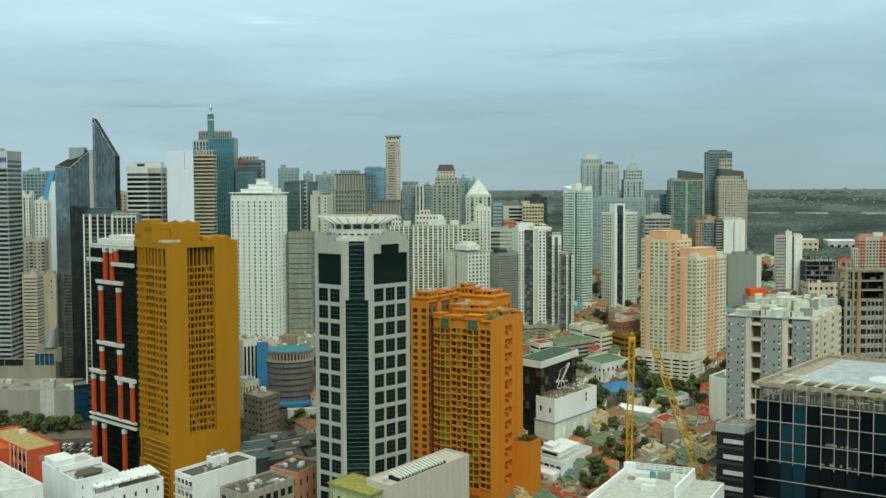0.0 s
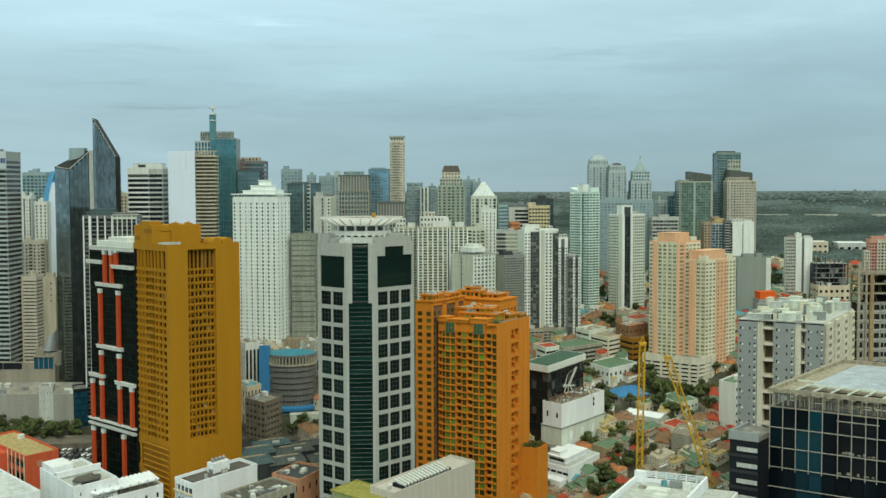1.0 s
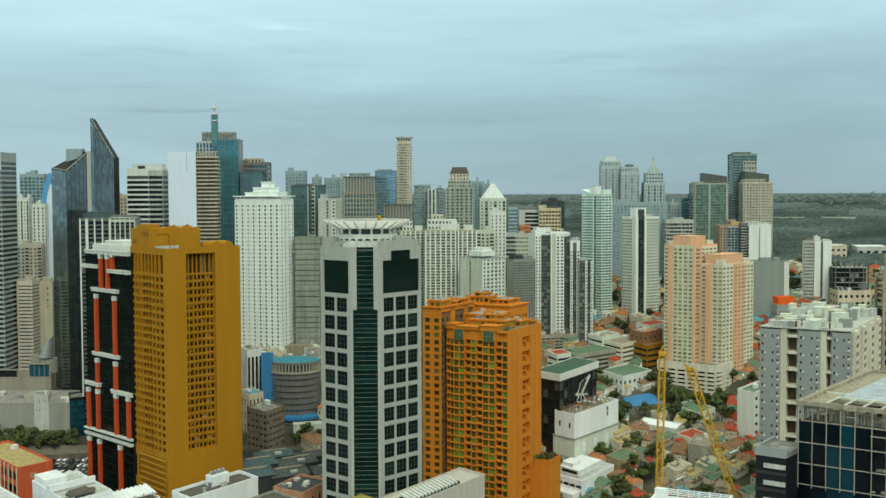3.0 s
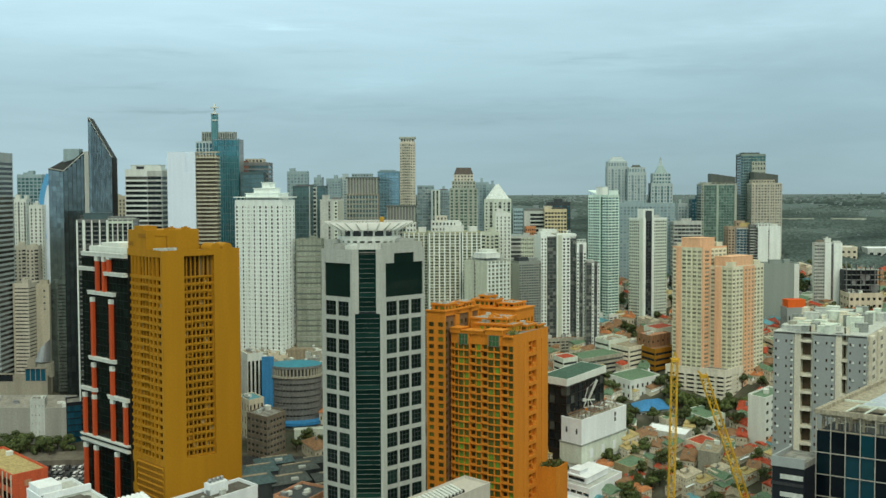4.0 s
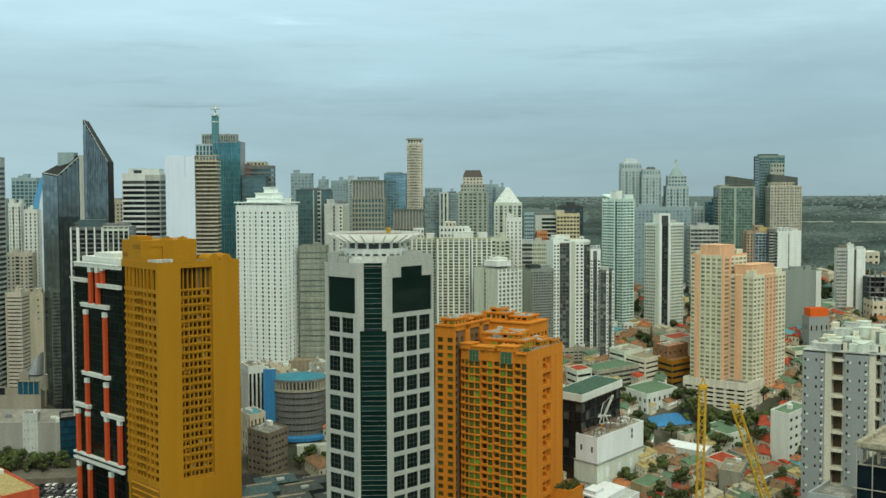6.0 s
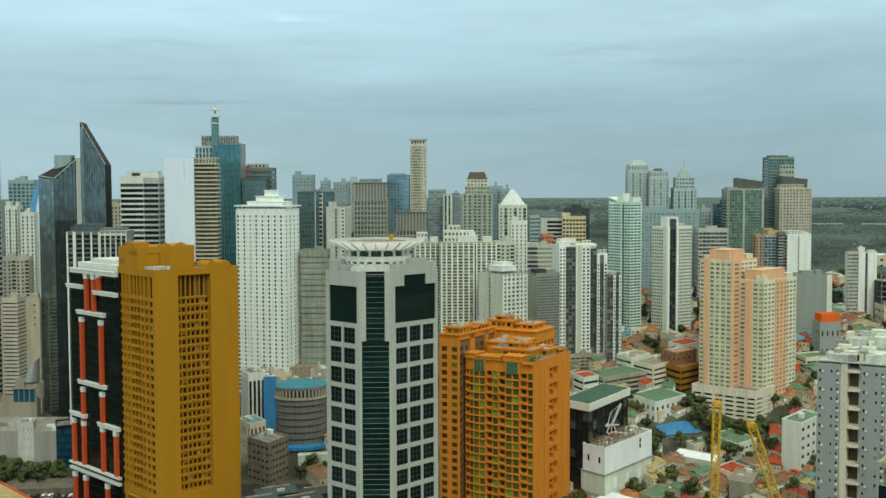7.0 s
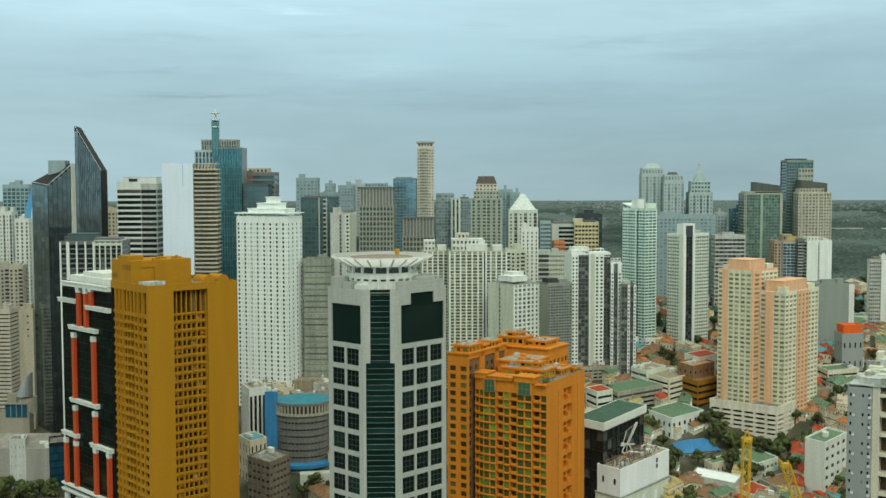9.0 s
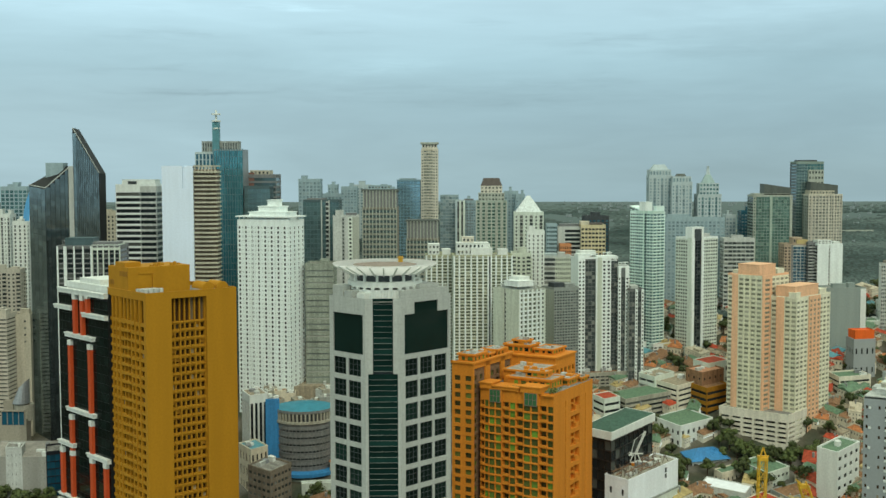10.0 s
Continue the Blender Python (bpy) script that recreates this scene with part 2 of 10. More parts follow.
def sheet(wall, glass, org, ux, w, h, cols, rows, wx, wy, rec, base=0.0, top=0.0, mx=0.0, slab=None, out=0.0, skip=None, balcony=None):
    """A wall w wide along ux from org, h high, with cols x rows of windows set back by rec into it; slab takes a ledge a floor."""
    n = Vector((ux[1], -ux[0], 0))
    o, u, up = Vector(org), Vector((ux[0], ux[1], 0)), Vector((0, 0, 1))

    def p(x, z, d=0.0):
        return tuple(o + u * x + up * z - n * d)

    if cols < 1 or rows < 1:
        wall.quad(p(0, 0), p(w, 0), p(w, h), p(0, h))
        return
    fh, bw = (h - base - top) / rows, (w - 2 * mx) / cols
    if base > 0:
        wall.quad(p(0, 0), p(w, 0), p(w, base), p(0, base))
    if top > 0:
        wall.quad(p(0, h - top), p(w, h - top), p(w, h), p(0, h))
    wxs = wx if isinstance(wx, tuple) else (wx,)
    wys = wy if isinstance(wy, tuple) else (wy,)
    if mx > 0:
        wall.quad(p(0, base), p(mx, base), p(mx, h - top), p(0, h - top))
        wall.quad(p(w - mx, base), p(w, base), p(w, h - top), p(w - mx, h - top))
    for c in range(cols):
        gx, gz = bw * (1 - wxs[c % len(wxs)]) / 2, fh * (1 - wys[c % len(wys)]) / 2
        c0, c1 = mx + c * bw, mx + (c + 1) * bw
        x0, x1 = c0 + gx, c1 - gx
        wall.quad(p(c0, base), p(x0, base), p(x0, h - top), p(c0, h - top))
        wall.quad(p(x1, base), p(c1, base), p(c1, h - top), p(x1, h - top))
        z = base
        for r in range(rows):
            z0 = base + r * fh
            a, b = z0 + gz, z0 + fh - gz
            if skip and skip(c, r):
                continue
            wall.quad(p(x0, z), p(x1, z), p(x1, a), p(x0, a))
            wall.quad(p(x0, a), p(x1, a), p(x1, a, rec), p(x0, a, rec))
            wall.quad(p(x1, b), p(x0, b), p(x0, b, rec), p(x1, b, rec))
            wall.quad(p(x0, a), p(x0, a, rec), p(x0, b, rec), p(x0, b))
            wall.quad(p(x1, a, rec), p(x1, a), p(x1, b), p(x1, b, rec))
            if isinstance(glass, list):
                glass.append((p(x0, a, rec), x1 - x0, b - a, ux))
            else:
                glass.quad(p(x0, a, rec), p(x1, a, rec), p(x1, b, rec), p(x0, b, rec))
            z = b
        wall.quad(p(x0, z), p(x1, z), p(x1, h - top), p(x0, h - top))
        if balcony is not None and wxs[c % len(wxs)] > 0.8:
            for r in range(rows):
                z0 = base + r * fh
                f = [p(c0 + 0.1, z0), p(c1 - 0.1, z0), p(c1 - 0.1, z0, -0.55), p(c0 + 0.1, z0, -0.55)]
                g = [p(c0 + 0.1, z0 + fh * 0.36), p(c1 - 0.1, z0 + fh * 0.36), p(c1 - 0.1, z0 + fh * 0.36, -0.55), p(c0 + 0.1, z0 + fh * 0.36, -0.55)]
                balcony.frustum(f[::-1], g[::-1])
    if slab is not None:
        for r in range(rows):
            z0 = base + r * fh
            f = [p(0, z0 - 0.12 * fh), p(w, z0 - 0.12 * fh), p(w, z0 - 0.12 * fh, -out), p(0, z0 - 0.12 * fh, -out)]
            g = [p(0, z0 + 0.12 * fh), p(w, z0 + 0.12 * fh), p(w, z0 + 0.12 * fh, -out), p(0, z0 + 0.12 * fh, -out)]
            slab.frustum(f[::-1], g[::-1])


BEATS = {
    "stack": ((0.46, 0.46, 0.90), (0.52, 0.52, 0.80)),
    "pair": ((0.40, 0.88, 0.88, 0.40), (0.50, 0.78, 0.78, 0.50)),
    "hotel": ((0.60, 0.20), (0.56, 0.26)),
    "slot": ((0.34, 0.62), (0.50, 0.84)),
    "bay": ((0.84, 0.50, 0.50, 0.84, 0.24), (0.78, 0.55, 0.55, 0.78, 0.55)),
}


def tower(x, y, b, a, turn, top, wall_mat, glass_mat, rows=20, cols=6, side=4, wx=0.6, wy=0.6, rec=0.35, base=4.0, head=1.5, mx=0.0, ledge=None, out=0.5,
          name="tower", label="pale concrete tower block with rows of windows", category="building", group="", roof=None, plant=2, low=None, crown=0.0, seed=1, strips=(), piers=0, pier_w=0.16, pier_mat=None, beat=""):
    """A rectangular block: its near corner at x, y, a front b wide that runs along the turn, a flank a deep, its roof at the height top."""
    z = (ground_z(y) if low is None else low) - 2.0
    take_plot(x, y, b, a, turn)
    th = thing(name, pose(x, y, z, 0, 0, turn), label, category, group)
    h = top - z
    wall, glass = Mesh(), Mesh()
    slab = Mesh() if ledge else None
    rails = Mesh() if beat else None
    if beat:
        wx, wy = BEATS[beat]
    kw = dict(rows=rows, wx=wx, wy=wy, rec=rec, base=base, top=head, mx=mx, slab=slab, out=out, balcony=rails)
    sheet(wall, glass, (0, 0, 0), (1, 0), b, h, cols, **kw)
    sheet(wall, glass, (b, 0, 0), (0, 1), a, h, side, **kw)
    sheet(wall, glass, (0, a, 0), (0, -1), a, h, side, **kw)
    wall.quad((b, a, 0), (0, a, 0), (0, a, h), (b, a, h))
    part("wall", wall, wall_mat, th)
    part("glazing", glass, glass_mat, th, kind="stuff")
    if rails and rails.f:
        part("balcony_run", rails, wall_mat, th, kind="stuff")
    if slab:
        part("balcony_banding", slab, ledge, th, kind="stuff")
    rm = roof or M_roof
    deck = Mesh()
    deck.box(0.02, 0.02, h - 0.9, b - 0.02, a - 0.02, h - 0.5)
    part("roof", deck, rm, th)
    rim = Mesh()
    rim.rim(-0.05, -0.05, b + 0.05, a + 0.05, min(0.4, b * 0.04), h - 0.6, h + 0.25)
    part("parapet", rim, wall_mat, th)
    for k in range(piers + 1 if piers else 0):
        m = Mesh()
        x0 = (b - pier_w * b / piers) * k / piers
        m.box(x0, -0.55, 0, x0 + pier_w * b / piers, -0.02, h - 0.6)
        part("pier", m, pier_mat or wall_mat, th)
    for k in range(max(2, piers // 3) + 1 if piers else 0):
        n = max(2, piers // 3)
        y0 = (a - 0.14 * a / n) * k / n
        for x0, x1 in ((-0.5, -0.02), (b + 0.02, b + 0.5)):
            m = Mesh()
            m.box(x0, y0, 0, x1, y0 + 0.14 * a / n, h - 0.6)
            part("pier", m, pier_mat or wall_mat, th)
    for s0, s1, mt in strips:
        m = Mesh()
        m.box(b * s0, -0.32, 0, b * s1, -0.02, h - 0.3)
        part("strip", m, mt, th)
    rnd = random.Random(seed * 77 + int(b * 10))
    for k in range(plant):
        pw, pd, ph = b * rnd.uniform(0.16, 0.4), a * rnd.uniform(0.2, 0.45), rnd.uniform(1.2, 3.2) + crown
        px, py = rnd.uniform(0.08, 0.9) * (b - pw), rnd.uniform(0.1, 0.9) * (a - pd)
        box = Mesh()
        box.box(px, py, h - 0.5, px + pw, py + pd, h - 0.5 + ph)
        box.box(px - 0.15, py - 0.15, h - 0.5 + ph, px + pw + 0.15, py + pd + 0.15, h - 0.3 + ph)
        part("plant_room", box, wall_mat, th)
    return th


TAKEN = []


def take_plot(x, y, b, a, turn):
    """Remember the ground that a building covers, as discs along its longer side."""
    s, c = math.sin(radians(turn)), math.cos(radians(turn))
    r = min(a, b) / 2
    n = max(1, int(max(a, b) / (2 * r) + 0.5))
    for k in range(n):
        u, v = (b * (k + 0.5) / n, a / 2) if b > a else (b / 2, a * (k + 0.5) / n)
        TAKEN.append((x + u * c - v * s, y + u * s + v * c, r * 1.15))


def lean_to_view(th, turn, k):
    """Shears floors and roofs upwards to the back so that they fit the camera's view."""
    s, c = math.sin(radians(turn)) * k, math.cos(radians(turn)) * k
    done = set()
    for ob in th.children_recursive:
        if ob.data.name in done:
            continue
        done.add(ob.data.name)
        for v in ob.data.vertices:
            v.co.z += v.co.x * s + v.co.y * c


def joined(name, pieces, label, category):
    """Many far copies of things as one object: pieces are (thing, pose)."""
    v, f, idx, mats = [], [], [], []
    for th, m in pieces:
        for ob in th.children:
            me = ob.data
            mt = me.materials[0]
            if mt not in mats:
                mats.append(mt)
            k, n = mats.index(mt), len(v)
            v += [tuple(m @ (ob.matrix_local @ q.co)) for q in me.vertices]
            f += [tuple(n + i for i in p.vertices) for p in me.polygons]
            idx += [k] * len(me.polygons)
    me = bpy.data.meshes.new(name)
    me.from_pydata(v, [], f)
    for mt in mats:
        me.materials.append(mt)
    me.polygons.foreach_set("material_index", idx)
    return tagged(new(name, me), label, category, kind="stuff")


def panes_apart(found, mat, th, name="window"):
    """Each pane that sheet() listed becomes a window of its own; alike panes share a mesh."""
    shared = {}
    for org, w, h, ux in found:
        key = (round(w, 2), round(h, 2))
        if key not in shared:
            m = Mesh()
            m.box(0, 0, 0, w, 0.05, h)
            m.box(w * 0.46, -0.05, 0, w * 0.54, 0, h)
            shared[key] = m.data(name, mat)
        ob = part(name, shared[key], None, th)
        ob.matrix_local = Matrix.Translation(org) @ pose(0, 0, 0, 0, 0, math.degrees(math.atan2(ux[1], ux[0])))


M_roof = paint("roof_concrete", (0.26, 0.26, 0.235), 0.9, 0.5, 8)
M_white = paint("white_paint", (0.67, 0.71, 0.67), 0.75, 0.13)
M_cream = paint("cream_paint", (0.62, 0.57, 0.44), 0.8, 0.22)
M_beige = paint("beige_concrete", (0.36, 0.355, 0.29), 0.85, 0.3)
M_grey = paint("grey_concrete", (0.30, 0.33, 0.31), 0.85, 0.3)
M_lgrey = paint("light_grey_render", (0.50, 0.53, 0.50), 0.8, 0.25)
M_dgrey = paint("dark_grey_panel", (0.055, 0.066, 0.072), 0.6, 0.3)
M_brown = paint("brown_stone", (0.21, 0.17, 0.135), 0.8, 0.3)
M_tan = paint("tan_stone", (0.50, 0.47, 0.37), 0.8, 0.25)
# M_haze, M_hazel and G_haze carry the blue of aerial haze in their colour.
M_haze = paint("blue_haze_panel", (0.30, 0.40, 0.43), 0.8, 0.15)
M_hazel = paint("pale_haze_panel", (0.42, 0.50, 0.51), 0.8, 0.15)
M_teal = paint("pale_teal_render", (0.52, 0.68, 0.62), 0.8, 0.2)
M_steel = paint("dull_steel", (0.35, 0.37, 0.38), 0.45, 0.2, 3, 0.6)
M_greenwall = paint("grey_green_smooth_render", (0.25, 0.30, 0.28), 0.8, 0.10, 12)
M_pink = paint("pink_render_smooth", (0.58, 0.31, 0.24), 0.85, 0.2)
M_olivecream = paint("olive_cream_render", (0.55, 0.60, 0.50), 0.8, 0.2)
M_blackmetal = paint("black_metal", (0.012, 0.014, 0.014), 0.6, 0.2)
M_dark_frame = paint("dark_window_frame", (0.13, 0.14, 0.135), 0.5, 0.25)
G_dark = glazing("dark_glass", (0.012, 0.016, 0.018), (0.10, 0.11, 0.10))
G_mid = glazing("grey_glass", (0.042, 0.052, 0.052), (0.24, 0.25, 0.22))
G_blue = glazing("blue_glass", (0.02, 0.07, 0.10), (0.08, 0.18, 0.22), 0.1)
G_teal = glazing("teal_glass", (0.04, 0.10, 0.11), (0.16, 0.27, 0.27), 0.1)
G_haze = glazing("haze_tinted_glass", (0.14, 0.20, 0.22), (0.30, 0.36, 0.36), 0.2)
M_brownp = paint("pale_brown_stone", (0.27, 0.24, 0.19), 0.8, 0.3)
M_ivory_ = paint("ivory_panel", (0.60, 0.57, 0.48), 0.8, 0.2)
M_slate_ = paint("slate_panel", (0.20, 0.21, 0.21), 0.7, 0.25)
M_olive = paint("grey_green_render", (0.23, 0.30, 0.27), 0.8, 0.2)
M_tealcrown = paint("teal_crown", (0.22, 0.33, 0.32), 0.5, 0.2)
G_pale = glazing("pale_grey_glass", (0.12, 0.14, 0.13), (0.42, 0.43, 0.38), 0.2, 0.6)
M_palewhite = paint("greenish_white_paint", (0.62, 0.69, 0.61), 0.8, 0.16)
M_stone = paint("grey_tan_stone", (0.39, 0.42, 0.36), 0.8, 0.2)


# ---- land ----
def land():
    m = Mesh()
    ys = [-4000, -1500, -400, -100, 200, 400, 480] + [497 + 6 * k for k in range(0, 76)] + [960, 1000, 1060, 1140, 1250, 1400, 1700, 2200, 3000, 4000, 4900]
    xs = [-3500, -2000, -1200, -800, -500, -300, -150, 0, 150, 300, 500, 800, 1200, 2000, 3500]
    n = len(xs)
    for y in ys:
        m.v += [(x, y, ground_z(y)) for x in xs]
    for j in range(len(ys) - 1):
        for i in range(n - 1):
            m.f.append((j * n + i, j * n + i + 1, (j + 1) * n + i + 1, (j + 1) * n + i))
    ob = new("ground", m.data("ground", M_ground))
    tagged(ob, "built-up land of streets and yards, far parkland tinted with haze", "ground", kind="structure")


def ground_material():
    m, n, l, b = nodes_of("city_ground")
    co = n.new("ShaderNodeTexCoord")
    n1 = n.new("ShaderNodeTexNoise")
    n1.inputs["Scale"].default_value, n1.inputs["Detail"].default_value = 0.06, 8.0
    l.new(co.outputs["Object"], n1.inputs["Vector"])
    n2 = n.new("ShaderNodeTexNoise")
    n2.inputs["Scale"].default_value, n2.inputs["Detail"].default_value = 0.9, 8.0
    l.new(co.outputs["Object"], n2.inputs["Vector"])
    r1 = n.new("ShaderNodeValToRGB")
    cr = r1.color_ramp
    cr.elements[0].position, cr.elements[0].color = 0.38, (0.04, 0.05, 0.03, 1)
    cr.elements[1].position, cr.elements[1].color = 0.64, (0.15, 0.145, 0.125, 1)
    e = cr.elements.new(0.5)
    e.color = (0.075, 0.07, 0.045, 1)
    l.new(n1.outputs["Fac"], r1.inputs[0])
    mr = n.new("ShaderNodeMapRange")
    mr.inputs["To Min"].default_value, mr.inputs["To Max"].default_value = 0.5, 1.5
    l.new(n2.outputs["Fac"], mr.inputs["Value"])
    sc = n.new("ShaderNodeVectorMath")
    sc.operation = "SCALE"
    l.new(r1.outputs[0], sc.inputs[0])
    l.new(mr.outputs[0], sc.inputs["Scale"])
    sep = n.new("ShaderNodeSeparateXYZ")
    l.new(co.outputs["Object"], sep.inputs[0])
    # Far parkland green; its blue-grey share is distance haze put into the colour.
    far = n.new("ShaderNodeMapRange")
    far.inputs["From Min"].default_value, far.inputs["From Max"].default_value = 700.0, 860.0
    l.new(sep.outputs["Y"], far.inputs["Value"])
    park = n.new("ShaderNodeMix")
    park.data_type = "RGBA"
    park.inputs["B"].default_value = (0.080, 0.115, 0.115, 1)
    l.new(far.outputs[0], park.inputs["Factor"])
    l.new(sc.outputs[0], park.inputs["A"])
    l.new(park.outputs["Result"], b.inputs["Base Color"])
    b.inputs["Roughness"].default_value = 0.95
    return m


M_ground = ground_material()
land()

M_weathered = paint("weathered_grey_green_render", (0.28, 0.315, 0.26), 0.9, 0.4, 6)


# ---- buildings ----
# far skyline, distance haze put into the bluish wall and glass colours
tower(-115.6, 810.0, 13.5, 10.0, 0, 151.1, M_haze, G_haze, rows=22, cols=6, side=3, base=2, plant=1, name="tower", label="distant skyline high-rise tinted blue-grey for haze", group="far skyline towers")
tower(-104.8, 830.0, 13.8, 10.0, 0, 141.6, M_haze, G_haze, rows=14, cols=6, side=3, base=2, plant=1, name="tower", label="distant skyline high-rise tinted blue-grey for haze", group="far skyline towers")
tower(-90.0, 815.0, 9.6, 10.0, 0, 146.3, M_haze, G_haze, rows=22, cols=5, side=3, base=2, plant=1, name="tower", label="distant skyline high-rise tinted blue-grey for haze", group="far skyline towers")
tower(-84.9, 835.0, 11.4, 10.0, 0, 147.2, M_hazel, G_haze, rows=18, cols=5, side=3, base=2, plant=1, name="tower", label="distant skyline high-rise tinted blue-grey for haze", group="far skyline towers")
tower(-101.4, 840.0, 5.8, 10.0, 0, 147.3, M_haze, G_haze, rows=15, cols=3, side=3, base=2, plant=1, name="tower", label="distant skyline high-rise tinted blue-grey for haze", group="far skyline towers")
tower(-74.3, 845.0, 14.9, 10.0, 0, 145.6, M_haze, G_haze, rows=16, cols=6, side=3, base=2, plant=1, name="tower", label="distant skyline high-rise tinted blue-grey for haze", group="far skyline towers")
tower(-12.5, 800.0, 7.1, 10.0, 0, 138.1, M_haze, G_haze, rows=22, cols=5, side=3, base=2, plant=1, name="tower", label="distant skyline high-rise tinted blue-grey for haze", group="far skyline towers")
tower(10.4, 810.0, 8.7, 10.0, 0, 143.5, M_haze, G_haze, rows=22, cols=4, side=3, base=2, plant=1, name="tower", label="distant skyline high-rise tinted blue-grey for haze", group="far skyline towers")
tower(17.3, 800.0, 5.5, 10.0, 0, 141.9, M_haze, G_haze, rows=22, cols=3, side=3, base=2, plant=1, name="tower", label="distant skyline high-rise tinted blue-grey for haze", group="far skyline towers")
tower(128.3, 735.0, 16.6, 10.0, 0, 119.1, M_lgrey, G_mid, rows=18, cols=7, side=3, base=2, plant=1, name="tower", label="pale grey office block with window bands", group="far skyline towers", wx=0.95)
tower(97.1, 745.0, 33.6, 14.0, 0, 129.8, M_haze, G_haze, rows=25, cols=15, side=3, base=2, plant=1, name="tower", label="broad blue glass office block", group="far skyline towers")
tower(152.1, 800.0, 5.5, 10.0, 0, 131.7, G_blue, G_haze, rows=15, cols=3, side=3, base=2, plant=1, name="tower", label="distant skyline high-rise tinted blue-grey for haze", group="far skyline towers")
tower(146.2, 815.0, 6.0, 10.0, 0, 128.7, M_hazel, G_haze, rows=10, cols=3, side=3, base=2, plant=1, name="tower", label="distant skyline high-rise tinted blue-grey for haze", group="far skyline towers")

# left skyline
tower(-254.7, 700.0, 14.0, 12.0, 0, 148.1, M_haze, G_teal, rows=39, cols=6, side=3, wx=.8, wy=.7, plant=2, name="tower", label="blue-grey glass tower behind the banded tower")
tower(-252.8, 690.0, 6.8, 8.0, 0, 134.1, M_white, G_mid, rows=34, cols=4, side=2, beat='slot', name="tower", label="slim pale grey tower")
tower(-240.6, 680.0, 7.3, 8.0, 0, 130.9, M_white, G_mid, rows=35, cols=3, side=2, wx=.4, name="tower", label="white tower with few windows")
tower(-234.5, 640.0, 12.7, 10.0, 8, 109.8, M_ivory_, G_mid, rows=33, cols=6, side=3, beat='stack', name="tower", label="cream apartment tower with stepped roof")
tower(-221.5, 605.0, 7.7, 12.0, 0, 93.0, M_ivory_, G_dark, rows=32, cols=1, side=1, wx=.94, wy=.34, rec=.25, strips=((0, .12, M_tan),), name="tower", label="cream office block with ribbon windows")
tower(-217.3, 615.0, 10.0, 10.0, 5, 91.6, M_tan, G_mid, rows=4, cols=2, side=2, base=44, wx=.2, wy=.3, plant=1, name="tower", label="tan block with a blank wall")
tower(-194.5, 680.0, 8.0, 10.0, 0, 135.7, M_tan, G_mid, rows=37, cols=4, side=2, wx=.5, name="tower", label="tan tower far behind the striped offices")
tower(-85.4, 635.0, 13.1, 14.0, 0, 113.3, M_weathered, G_pale, rows=24, cols=1, side=1, wx=.97, wy=.26, rec=.3, head=2, plant=2, name="tower", label="weathered grey-green office block with ribbon windows")

# condominiums behind the helipad tower
tower(11.3, 680.0, 10.0, 12.0, 0, 115.0, M_olivecream, G_mid, rows=27, cols=4, side=3, wx=.5, beat='bay', name="tower", label="cream tower with a rounded top")
tower(19.6, 690.0, 8.8, 10.0, 0, 125.4, M_white, G_mid, rows=30, cols=4, side=2, wx=.3, name="tower", label="white stair tower with a blank wall")
tower(53.3, 745.0, 13.9, 14.0, 0, 130.7, M_dgrey, G_blue, rows=26, cols=6, side=3, plant=1, name="tower", label="dark glass office block behind the cream block")

# right side skyline
tower(170.8, 690.0, 20.4, 14.0, 6, 96.5, M_greenwall, G_dark, rows=3, cols=2, side=5, base=3, wx=.02, wy=.02, plant=2, strips=((.86, 1, M_white),), name="tower", label="grey-green block with a blank end wall")


def dark_frame(x, y, w, side, top):
    """An unfinished frame of dark concrete: pale slab edges, columns, dark floors and column stubs on top."""
    z = ground_z(y) - 2
    take_plot(x, y, w, 12, 0)
    th = thing("unfinished_frame", pose(x, y, z), "dark unfinished concrete frame building with column stubs", "building site")
    H, fh = top - z, 2.9
    rnd = random.Random(5)
    m = Mesh()
    m.box(-side, 3.6, 0, w - 0.3, 12, H - 0.4)
    m.box(-side + 0.2, 0.6, 0, 0.2, 2, H - 2 * fh)
    part("core", m, M_dgrey, th)
    for r in range(int(H / fh)):
        zz = H - r * fh
        m = Mesh()
        m.box(-0.2, -0.2, zz - 0.34, w, 12, zz)
        if r > 1:
            m.box(-side, 0.4, zz - 0.34, -0.2, 12, zz)
        part("floor_slab", m, M_slate_ if r % 3 else M_grey, th)
        for k in range(3):
            m = Mesh()
            a = rnd.uniform(0, w - 4)
            m.box(a, 0.2, zz - fh + 0.02, a + rnd.uniform(1.5, 4), 0.5, zz - 0.36)
            if rnd.random() < 0.5:
                part("infill_wall", m, M_slate_, th)
    for k in range(8):
        m = Mesh()
        a = w * k / 7
        m.box(a - 0.22, 0.1, 0, a + 0.22, 0.6, H + rnd.uniform(0.6, 3.6))
        part("column", m, M_dgrey if k % 3 else M_slate_, th)
    for k in range(6):
        m = Mesh()
        a = w * (k + 0.5) / 6
        m.box(a - 0.22, 6, H, a + 0.22, 6.5, H + rnd.uniform(1.5, 4.5))
        part("column_stub", m, M_grey, th)


dark_frame(222.3, 705.0, 19.0, 0.6, 91.9)


